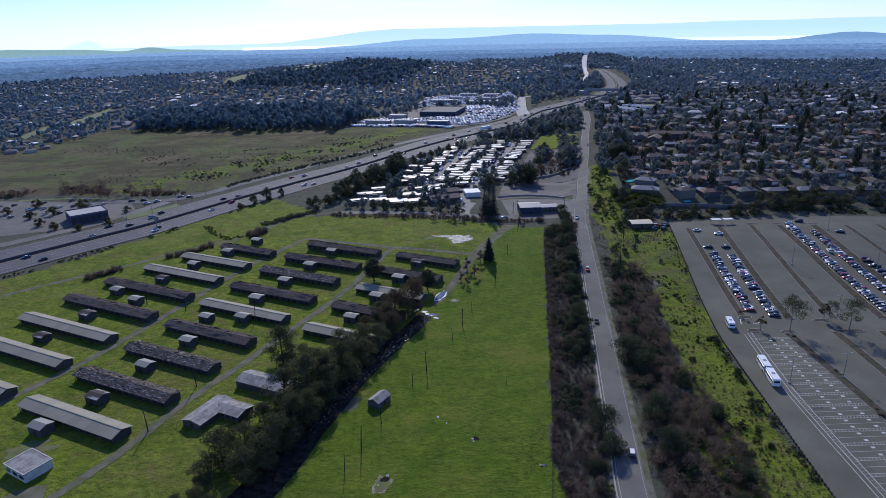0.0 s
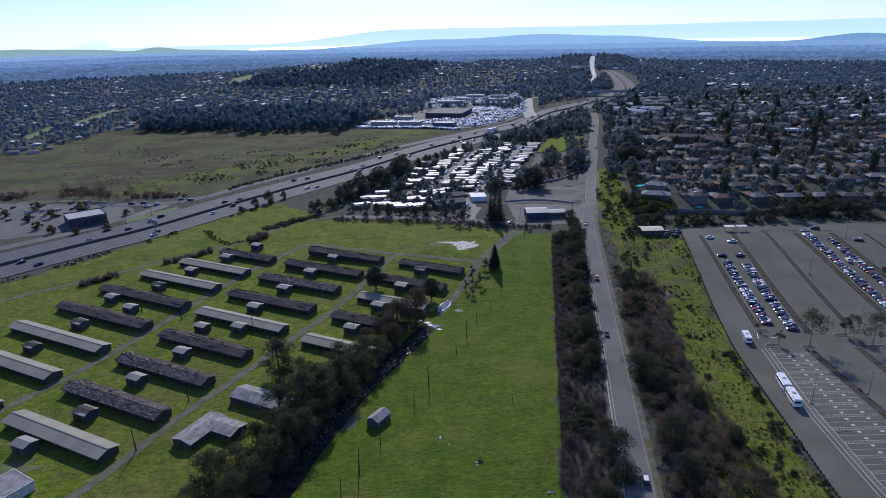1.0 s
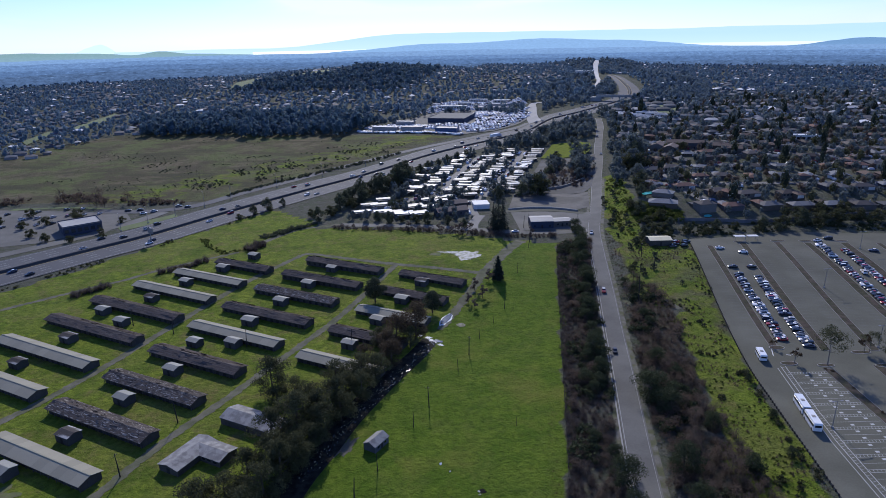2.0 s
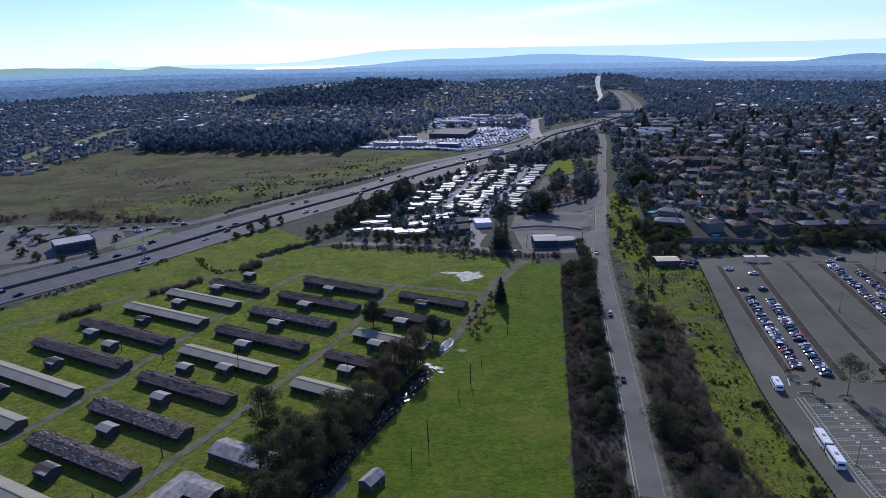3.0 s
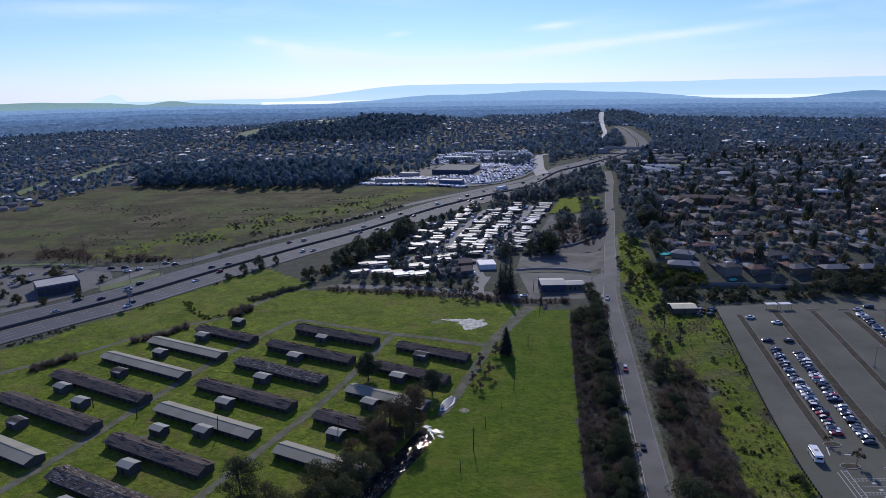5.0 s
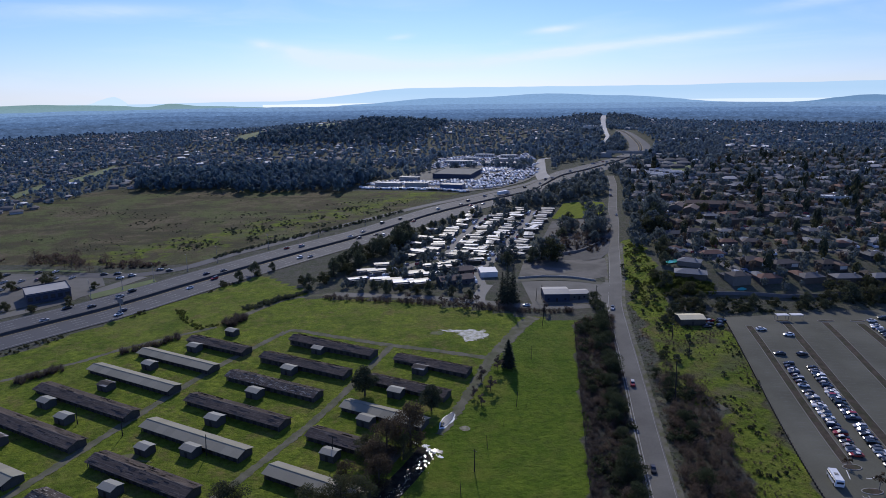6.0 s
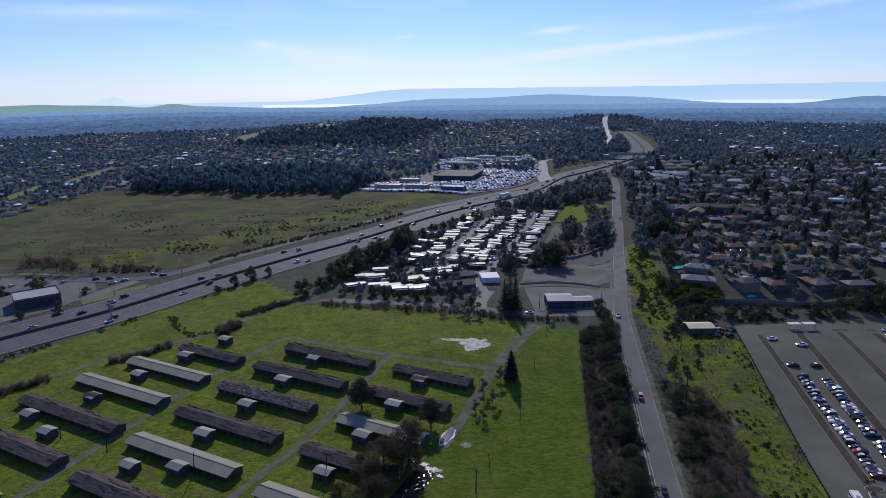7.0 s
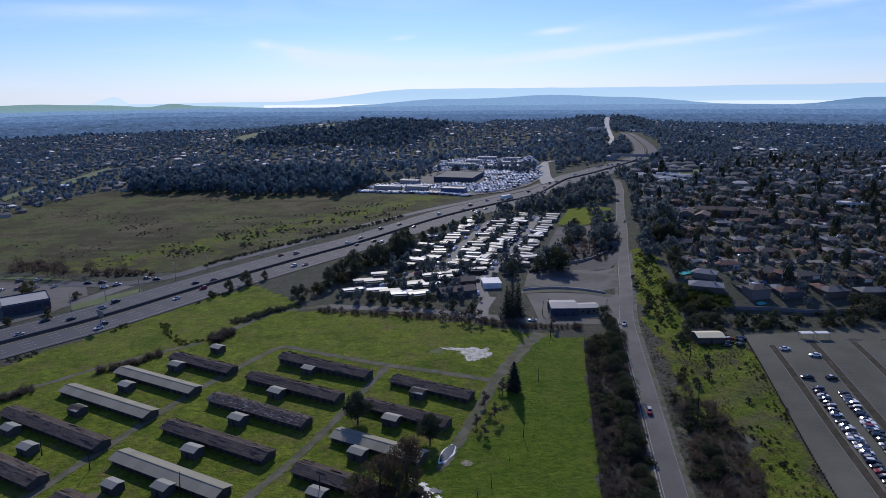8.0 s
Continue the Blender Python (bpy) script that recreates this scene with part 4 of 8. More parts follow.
def barn(length, width, kind, seed, label):
    """A long low stable: origin at the near wall's right foot, length towards -x, depth towards +y."""
    eave, rise, over = 2.3, 0.95, 0.5
    thing = tagged(new("barn"), label, "barn", group="stable rows")
    rng = np.random.default_rng(seed)
    bm = boxes(((-length, 0.5, -0.6), (0, width, eave)))
    vs = [bm.verts.new((x, y, z)) for x in (-length, 0) for y, z in ((0.05, eave), (width, eave), (width / 2, eave + rise - 0.05))]
    bm.faces.new((vs[0], vs[2], vs[1]))
    bm.faces.new((vs[3], vs[4], vs[5]))
    part("wall", bm, wall_board, thing)
    bays = int(length / 3.1)
    post = cached("post", lambda: bm_mesh("post", boxes(((-0.07, -0.07, -0.6), (0.07, 0.07, 2.3))), bare_board))
    door = cached("stall_door", lambda: bm_mesh("stall_door", boxes(((-0.65, -0.06, 0.0), (0.65, 0.0, 1.25)), ((-0.75, -0.04, 1.25), (0.75, 0.0, 1.35))), wood_dark))
    for i in range(bays + 1):
        p = part("post", post, None, thing)
        p.location = (-length + 0.1 + (length - 0.2) * i / bays, 0.12, 0)
    for i in range(bays):
        p = part("stall_door", door, None, thing)
        p.location = (-length + length * (i + 0.5) / bays, 0.49, 0.05)
    end = cached("end_door", lambda: bm_mesh("end_door", boxes(((0.0, -0.8, 0.0), (0.06, 0.8, 2.05)), ((0.06, -0.7, 0.9), (0.1, 0.7, 1.05))), bare_board))
    p = part("end_door", end, None, thing)
    p.location = (0.002, width * 0.5, 0)
    z0, z1 = eave - over * rise / (width / 2) + 0.02, eave + rise + 0.02
    for side in (0, 1):
        y0, y1 = (-over, width / 2) if side == 0 else (width + over, width / 2)
        if kind == "m":
            n = int(length / 3.6)
            w = (length + 2 * over) / n
            sheet = cached(("sheet", round(w, 3), width, side), lambda: bm_mesh("roof_sheet", slope(0, w - 0.006, y0, z0, y1, z1, 0.09), roof_metal))
            for i in range(n):
                p = part("roof_sheet", sheet, None, thing)
                p.location = (-length - over + w * i, 0, rng.uniform(0, 0.008))
        else:
            part("roof", slope(-length - over, over, y0, z0, y1, z1, 0.1, 0.08), roof_tar, thing)
            v, f = roof_strips(seed * 7 + side, -length - over, over, y0, z0 + 0.14, y1, z1 + 0.14, 0.06 if kind == "t" else 0.16)
            s = part("roofing", fast_mesh("roofing", v, f, [strips_dark if kind == "t" else strips_torn]), None, thing, "weathered felt strips")
            s["kind"] = "stuff"
    bm = boxes(((-length - over, width / 2 - 0.16, z1 + 0.06), (over, width / 2 + 0.16, z1 + 0.17)))
    part("ridge_cap", bm, roof_metal if kind == "m" else roof_tar, thing)
    return thing


BARNS = [  # right foot of the near wall, length, roof; column by column from the far end
    (-87.4, 311.3, 32.5, "t"), (-95.8, 294.4, 41.2, "m"), (-104.4, 276.9, 46, "m"), (-111.4, 258, 50.5, "t"), (-119.8, 239.3, 51, "t"), (-127.6, 220.3, 51, "m"), (-135.1, 201.6, 51, "m"), (-143.2, 183, 50, "m"),
    (-31.9, 302.9, 42, "t"), (-40.3, 286.2, 42, "t"), (-48.8, 269.8, 42.3, "n"), (-56.4, 250.8, 43.5, "t"), (-64.3, 233, 43.3, "m"), (-73, 213.5, 41, "t"), (-80.7, 195.2, 40.5, "n"), (-87.9, 176.4, 42, "n"), (-95.6, 158.6, 42, "m"),
    (7.0, 285.4, 32, "t"), (-1.5, 267.9, 33, "t"), (-9.2, 249.3, 32, "m"), (-17.5, 231, 32, "t"), (-24.6, 210, 33, "m"),
]
BARN_LABEL = {"m": "long low stable with pale grey metal roof", "t": "long low stable with dark weathered felt roof", "n": "long low stable with torn dark felt roof"}
for seed, (x, y, length, kind) in enumerate(BARNS, 101):
    put(barn(length, 6.3, kind, seed, BARN_LABEL[kind]), x, y, BARN_TURN)


def gable_hut(name, lx, ly, wall_h, rise, roof, wall, label, category="shed", group="", over=0.25, door=True, windows=0):
    """A small gabled building, ridge along x, middle of its foot at the origin."""
    thing = tagged(new(name), label, category, group)
    x, y = lx / 2, ly / 2
    bm = boxes(((-x, -y, -0.5), (x, y, wall_h)))
    vs = [bm.verts.new((sx * x, py, pz)) for sx in (-1, 1) for py, pz in ((-y, wall_h), (y, wall_h), (0, wall_h + rise))]
    bm.faces.new((vs[0], vs[2], vs[1]))
    bm.faces.new((vs[3], vs[4], vs[5]))
    part("wall", bm, wall, thing)
    for s in (-1, 1):
        part("roof", slope(-x - over, x + over, s * (y + over), wall_h - over * rise / y + 0.02, 0, wall_h + rise + 0.02, 0.1), roof, thing)
    if door:
        part("door", boxes(((-0.5, -y - 0.05, 0), (0.5, -y - 0.003, 2.0))), wood_dark, thing)
    for i in range(windows):
        wx = -x + lx * (i + 0.5) / windows
        part("window", boxes(((wx - 0.5, -y - 0.04, 1.0), (wx + 0.5, -y - 0.004, 1.9))), pane, thing)
    return thing


pane = material("window_glass", (0.03, 0.035, 0.04), 0.08, scale=0.3, fine=2, var=0.1, spec=0.7)
wall_white = material("wall_white", (0.6, 0.58, 0.54), 0.85, scale=0.4, fine=4, var=0.18, tint=(0.45, 0.43, 0.39), tint_scale=0.5, per_object=0.1)
roof_pale = material("roof_pale", (0.24, 0.235, 0.225), 0.85, scale=0.5, fine=4, var=0.25, tint=(0.15, 0.145, 0.14), tint_scale=0.4, tint_sharp=0.15)
wall_shed = material("shed_boards", (0.062, 0.06, 0.054), 0.9, scale=0.5, fine=5, var=0.25, per_object=0.2)
roof_light = material("shed_tin", (0.2, 0.2, 0.172), 0.75, scale=0.3, fine=3, var=0.15, per_object=0.15)
shed_grey = Kind(gable_hut, "shed", 5.4, 4.2, 2.7, 0.6, roof_light, wall_shed, "small wooden shed with grey metal roof", "shed", "sheds between stables")
shed_dark = Kind(gable_hut, "shed", 5.4, 4.4, 2.6, 0.6, roof_torn, wall_shed, "small wooden shed with torn felt roof", "shed", "sheds between stables")
SHEDS = [(-108.7, 319.5, 0), (-98, 337, 0), (-120.5, 302, 0), (-129, 284, 1), (-144.2, 271.4, 0), (-131, 260, 0), (-145, 246.3, 1), (-152.4, 227, 1), (-118, 166.5, 0), (-109.3, 182, 1), (-102.4, 201.5, 0),
         (-94, 219.5, 0), (-94, 240.3, 0), (-79, 239, 0), (-78, 257.6, 0), (-69.8, 276.5, 0), (-61.4, 295, 0), (-53.2, 313.5, 0), (-9, 291.3, 1), (-17.2, 274, 0), (-26, 255.3, 0), (-34.8, 235.8, 0)]
for x, y, k in SHEDS:
    (shed_dark if k else shed_grey).stand(x - 1.7, y - 0.4, BARN_TURN + random.uniform(-2, 2), random.uniform(0.92, 1.02))
put(gable_hut("cabin", 7.2, 4.8, 2.4, 1.2, roof_pale, material("cabin_boards", (0.075, 0.078, 0.085), 0.9, scale=0.4, fine=4, var=0.3), "small weathered cabin with grey metal roof", "cabin", windows=2), -21.3, 175.5, 57, 0.85)
put(gable_hut("barn", 21, 7.4, 2.4, 1.1, roof_pale, wall_board, "short stable with stained pale roof", "barn"), -58, 186.4, BARN_TURN)


def ell_house():
    thing = tagged(new("workshop"), "angled low workshop with patched pale roof", "workshop")
    bm = boxes(((-4.5, -9, -0.5), (4.5, 9, 2.6)), ((4.4, 0.6, -0.5), (14, 8.9, 2.6)))
    part("wall", bm, wall_board, thing)
    for s in (-1, 1):
        part("roof", slope(-9.4, 9.4, s * 4.9, 2.5, 0, 3.6, 0.1), roof_pale, thing).rotation_euler = (0, 0, radians(90))
        part("roof", slope(0.2, 14.4, 4.75 + s * 4.6, 2.52, 4.75, 3.55, 0.1), roof_pale, thing)
    part("door", boxes(((-0.8, -9.06, 0), (0.8, -9.003, 2.1))), wood_dark, thing)
    for i in range(3):
        part("window", boxes(((5.5 + 2.7 * i, 0.54, 1.0), (7.0 + 2.7 * i, 0.597, 2.0))), pane, thing)
    return thing


put(ell_house(), -72.6, 171.8, BARN_TURN, 0.78)


def flat_house(name, lx, ly, h, wall, roof, label, category, windows=3, parapet=0.35):
    """A flat-roofed block with a parapet and a row of windows on the near side."""
    thing = tagged(new(name), label, category)
    x, y = lx / 2, ly / 2
    part("wall", boxes(((-x, -y, -0.8), (x, y, h))), wall, thing)
    part("roof", boxes(((-x - 0.2, -y - 0.2, h), (x + 0.2, y + 0.2, h + 0.18))), roof, thing)
    for a, b in (((-x - 0.2, -y - 0.2), (x + 0.2, -y)), ((-x - 0.2, y), (x + 0.2, y + 0.2)), ((-x - 0.2, -y), (-x, y)), ((x, -y), (x + 0.2, y))):
        part("parapet", boxes(((*a, h + 0.18), (*b, h + 0.18 + parapet))), wall, thing)
    for i in range(windows):
        wx = -x + lx * (i + 0.5) / windows
        part("window", boxes(((wx - lx / windows * 0.32, -y - 0.06, h * 0.3), (wx + lx / windows * 0.32, -y - 0.004, h * 0.72))), pane, thing)
    return thing


put(flat_house("office", 9.4, 7.2, 2.6, wall_white, roof_pale, "low white office with stained flat roof", "office", 3, 0.1), -113.1, 148.9, -31)


def pole(height, lean, label, arm=True):
    thing = tagged(new("utility_pole"), label, "pole", "poles in the field")
    v, f = tube([(0, 0, -0.5), (lean * 0.4, 0, height * 0.5), (lean, 0.1, height)], (0.24, 0.18, 0.12), 7)
    part("pole", fast_mesh("pole", v, f, [wood_dark], smooth=True), None, thing)
    if arm:
        part("crossarm", boxes(((lean - 1.0, -0.06, height - 0.9), (lean + 1.0, 0.06, height - 0.75))), wood_dark, thing)
        for k in (-0.8, -0.3, 0.3, 0.8):
            part("insulator", boxes(((lean + k - 0.05, -0.05, height - 0.75), (lean + k + 0.05, 0.05, height - 0.6))), concrete, thing)
    return thing


pole_a = Kind(pole, 9.0, 0.5, "tall dark wooden pole in the grass", False)
pole_b = Kind(pole, 9.5, -0.3, "dark wooden utility pole with crossarm", True)
for i, (x, y, k) in enumerate(((-6.6, 194, 0.8), (-11.1, 183.8, 0.55), (7.5, 227.6, 0.8), (3.2, 215.9, 0.55), (-20, 164.3, 0.62), (-24.7, 152.5, 0.85), (-28.2, 143.5, 0.6), (19.3, 183.2, 0.35), (12.2, 239.9, 0.5),
                               (34.4, 301.2, 0.62), (24.3, 265, 0.62), (44.2, 335, 0.5), (-88.2, 164.5, 0.8), (-64.5, 143.5, 0.5), (-82.5, 189, 0.8), (18.6, 252.4, 0.35))):
    (pole_b if i in (0, 2, 12) else pole_a).stand(x, y, (i * 67) % 360, k)
for x, y, k in ((-127.5, 258, 0), (-75.7, 238, 0), (-36, 236, 0), (-62, 214, 0), (-108, 250, 0), (46, 344, 0), (98, 318, 1), (98.5, 300, 1), (78, 372, 1), (50, 374, 1), (46.5, 371, 0)):
    (pole_b if k else pole_a).stand(x, y, 40 * k, 0.8)

# fence between field and verge
FENCE = [(59.8, 338), (56, 318), (51.6, 291), (47.2, 264), (42.2, 234), (34.6, 188), (29.9, 160), (27, 146), (20, 110)]
fence = tagged(new("fence"), "dark wire fence overgrown with bare vines", "fence")
q, d = resample(FENCE, 3.2)
post_me = bm_mesh("post", boxes(((-0.06, -0.06, -0.3), (0.06, 0.06, 1.9))), wood_dark)
for x, y in q:
    p = part("post", post_me, None, fence)
    p.location = (x, y, on_land(x, y))
for h in (0.5, 1.1, 1.8):
    vs = [(x, y, on_land(x, y, h)) for x, y in q]
    v, f = tube(vs, [0.02] * len(vs), 4)
    part("wire", fast_mesh("wire", v, f, [wood_dark]), None, fence)


# ---- parking lot ----
LOT = [(66, -160), (84, 60), (88.5, 100), (91.8, 127), (94.3, 149), (96.4, 166), (99.6, 193), (103.6, 220), (118, 285), (131, 343), (160, 346), (200, 351), (250, 344), (340, 335), (340, -160)]
lot = area("pavement", LOT, 0.08, asphalt_new, "large asphalt parking lot with planted medians", "parking lot")
bark_mulch = material("bark_mulch", (0.075, 0.06, 0.048), 0.95, scale=0.5, fine=4, var=0.5, spec=0.1, tint=(0.05, 0.05, 0.03), tint_scale=0.3)
ISLANDS = [((137.8, 331.5), (118.6, 229), 2.7), ((156.4, 335), (135.2, 224.5), 3.2), ((174.2, 334.5), (152.3, 223.5), 2.8), ((189.2, 332.6), (170.8, 222), 3.4),
           ((207.5, 331), (190, 221), 3.8), ((224.5, 329.5), (208, 220), 2.6), ((242, 329), (226, 220), 2.6)]


kerb_grey = material("kerb_concrete", (0.2, 0.19, 0.175), 0.9, scale=0.3, fine=3, var=0.2)


def lot_strip(a, b, w):
    """A planted median with a raised kerb."""
    ribbon("pavement", [a, b], w, 0.2, bark_mulch, "planted median strip with brown bark", "median", 5.0)
    av, bv = np.array(a), np.array(b)
    d = (bv - av) / np.linalg.norm(bv - av)
    n = np.array((d[1], -d[0])) * (w / 2 + 0.1)
    for s in (-1, 1):
        ribbon("trim", [tuple(av + s * n), tuple(bv + s * n)], 0.18, 0.24, kerb_grey, "pale concrete kerb of a median", "kerb", 5.0, 1, 0.2)
    for e, ev in ((-1, av), (1, bv)):
        ribbon("trim", [tuple(ev + d * e * 0.15 - n), tuple(ev + d * e * 0.15 + n)], 0.18, 0.24, kerb_grey, "pale concrete kerb of a median", "kerb", 2.0, 1, 0.2)


for a, b, w in ISLANDS:
    lot_strip(a, b, w)
for a, b in (((128.2, 211.5), (127, 150)), ((127.5, 148), (124, 95)), ((146, 213), (141.5, 150)), ((163, 212), (158, 150)), ((181, 210), (176, 150)), ((141, 148), (138, 90)), ((158, 148), (154, 90))):
    lot_strip(a, b, 3.0)
for x, y, rx, ry in ((119.0, 227.3, 2.8, 1.6), (117.3, 215.8, 3.0, 1.5), (129, 214, 3.0, 1.3), (146.5, 222.5, 3.6, 1.3), (151, 213, 6, 1.4), (156, 337.5, 3.4, 1.1), (176, 337, 4, 1.1), (190, 336, 3.5, 1.1), (208, 334.5, 3.5, 1.1)):
    pts = [(x + math.cos(a) * rx, y + math.sin(a) * ry) for a in np.linspace(0, 6.283, 20, endpoint=False)]
    area("trim", pts, 0.22, concrete, "pale concrete kerb of an end island", "kerb", 9.0, 0.2)
    pts = [(x + math.cos(a) * (rx - 0.25), y + math.sin(a) * (ry - 0.25)) for a in np.linspace(0, 6.283, 20, endpoint=False)]
    area("ground", pts, 0.24, bark_mulch, "small planted end island in the lot", "planting bed", 9.0)


# painted stalls with hatched access aisles
def stripes(name, segments, width, mat, lift=0.095):
    vs, fs = [], []
    for (x0, y0), (x1, y1) in segments:
        d = np.array((x1 - x0, y1 - y0))
        ln = np.linalg.norm(d)
        nrm = np.array((-d[1], d[0])) / ln * width / 2
        m = max(1, int(ln / 6))
        for i in range(m):
            p, q = np.array((x0, y0)) + d * i / m, np.array((x0, y0)) + d * (i + 1) / m
            n = len(vs)
            for c in (p - nrm, q - nrm, q + nrm, p + nrm):
                vs.append((c[0], c[1], on_land(c[0], c[1], lift)))
            fs.append((n, n + 1, n + 2, n + 3))
    ob = part(name, mesh_from(name, vs, fs, [mat]), None, lot)
    return ob


def bound(y):
    """West edge of the marked stalls."""
    return float(np.interp(y, (95, 150, 172, 193, 215), (102, 105.5, 107.2, 110.2, 113.8)))


segs, thin, marks = [], [], []
segs.append(((bound(213) - 1.6, 213), (bound(193) - 1.6, 193)))
for y0, y1 in ((193, 172), (172, 150), (150, 120), (120, 95)):
    segs.append(((bound(y0) - 1.6, y0), (bound(y1) - 1.6, y1)))
for y0, y1 in ((214, 193), (193, 172), (172, 150), (150, 120), (120, 95)):
    segs.append(((bound(y0) - 0.2, y0), (bound(y1) - 0.2, y1)))
    segs.append(((bound(y0) + 1.4, y0), (bound(y1) + 1.4, y1)))
y = 213.0
while y > 96:
    thin.append(((bound(y) - 0.2, y), (bound(y) + 1.4, y + 0.5)))
    y -= 1.2
for i in range(19):
    y = 209.2 - 6.2 * i
    x0, x1 = bound(y) + 1.6, 126.6
    for o in (0.55, -0.55):
        thin.append(((x0, y + o), (x1, y + o)))
    x = x0
    while x < x1 - 0.6:
        thin.append(((x, y - 0.55), (x + 0.35, y + 0.55)))
        x += 1.0
    thin.append(((x0, y - 3.1), (x1, y - 3.1)))
    for yy in (y - 1.6, y - 4.6):
        for xx in (x0 + (x1 - x0) * 0.36, x0 + (x1 - x0) * 0.72):
            marks.append(((xx - 0.55, yy), (xx + 0.55, yy)))
stall_paint = material("stall_paint", (0.44, 0.44, 0.42), 0.75, scale=0.5, fine=5, var=0.25)
stripes("edge_stripe", segs, 0.17, stall_paint)
stripes("stall_stripe", thin, 0.09, stall_paint)
stripes("stall_mark", marks, 0.75, stall_paint)
bays = []
for (a, b, w) in ISLANDS[:6]:
    a, b = np.array(a), np.array(b)
    d = (b - a) / np.linalg.norm(b - a)
    nrm = np.array((-d[1], d[0]))
    for s in np.arange(3, np.linalg.norm(b - a) - 2, 2.7):
        for side in (-1, 1):
            p = a + d * s + nrm * side * (w / 2 + 0.4)
            bays.append((tuple(p), tuple(p + nrm * side * 4.9)))
faded = material("paint_faded", (0.12, 0.12, 0.12), 0.8, scale=0.5, fine=4, var=0.25)
stripes("bay_stripe", bays, 0.1, faded)
arrows = [((119.5, 222), (121, 221.6)), ((121, 221.6), (122.3, 222.4)), ((116.5, 226.0), (114.8, 221.5))]
stripes("arrow", arrows, 0.25, paint_white)

# low guard rail on the lot's west edge
rail = tagged(new("guard_rail"), "low dark timber guard rail beside the lot", "guard rail")
q, d = resample(LOT[1:10], 1.6)
block = bm_mesh("rail_post", boxes(((-0.16, -0.16, -0.2), (0.16, 0.16, 0.75))), wood_dark)
for i, (x, y) in enumerate(q):
    if y > 100:
        p = part("rail_post", block, None, rail)
        p.location = (x, y, on_land(x, y))
vs = [(x, y, on_land(x, y, 0.55)) for x, y in q[::2]]
v, f = tube(vs, [0.09] * len(vs), 5)
part("rail", fast_mesh("rail", v, f, [wood_dark]), None, rail)


# ---- vehicles ----
def paint_job():
    """Car paint in the usual colours, one to each car."""
    m = bpy.data.materials.new("car_paint")
    m.use_nodes = True
    nt = m.node_tree
    bsdf = nt.nodes["Principled BSDF"]
    bsdf.inputs["Roughness"].default_value = 0.32
    bsdf.inputs["Coat Weight"].default_value = 0.0
    info = nt.nodes.new("ShaderNodeObjectInfo")
    ramp = nt.nodes.new("ShaderNodeValToRGB")
    ramp.color_ramp.interpolation = "CONSTANT"
    cols = ((0.0, (0.72, 0.7, 0.68)), (0.22, (0.4, 0.39, 0.38)), (0.36, (0.015, 0.015, 0.015)), (0.6, (0.09, 0.088, 0.086)), (0.74, (0.02, 0.025, 0.05)), (0.82, (0.3, 0.02, 0.02)), (0.88, (0.22, 0.19, 0.16)), (0.94, (0.03, 0.045, 0.045)))
    while len(ramp.color_ramp.elements) < len(cols):
        ramp.color_ramp.elements.new(0.99)
    for e, (p, c) in zip(ramp.color_ramp.elements, cols):
        e.position, e.color = p, (*c, 1)
    nt.links.new(info.outputs["Random"], ramp.inputs[0])
    nt.links.new(ramp.outputs[0], bsdf.inputs["Base Color"])
    return m


car_paint = paint_job()
white_paint = material("white_paint", (0.75, 0.75, 0.74), 0.3, scale=0.5, fine=3, var=0.05)
rubber = material("rubber", (0.02, 0.02, 0.02), 0.9, scale=2, fine=9, var=0.2)
auto_glass = material("auto_glass", (0.02, 0.024, 0.028), 0.05, scale=0.5, fine=2, var=0.05, spec=0.9)
lamp_red = material("lamp_red", (0.4, 0.02, 0.02), 0.3, scale=2, fine=6, var=0.1)


def loft(sections, cap=True):
    """A body through cross-sections: rows of (x, half width, bottom, top, shoulder inset)."""
    bm = bmesh.new()
    rings = []
    for x, w, z0, z1, ins in sections:
        rings.append([bm.verts.new(p) for p in ((x, -w * 0.94, z0), (x, -w, z0 + (z1 - z0) * 0.45), (x, -w + ins, z1), (x, w - ins, z1), (x, w, z0 + (z1 - z0) * 0.45), (x, w * 0.94, z0))])
    for a, b in zip(rings, rings[1:]):
        for i in range(6):
            j = (i + 1) % 6
            bm.faces.new((a[i], b[i], b[j], a[j]))
    bm.faces.new(rings[0])
    bm.faces.new(list(reversed(rings[-1])))
    bmesh.ops.recalc_face_normals(bm, faces=bm.faces[:])
    return bm


def wheel_mesh(r=0.33, w=0.22):
    bm = bmesh.new()
    bmesh.ops.create_cone(bm, cap_ends=True, segments=12, radius1=r, radius2=r, depth=w, matrix=pose(0, 0, 0, 90, 0, 0))
    return bm_mesh("wheel", bm, rubber)


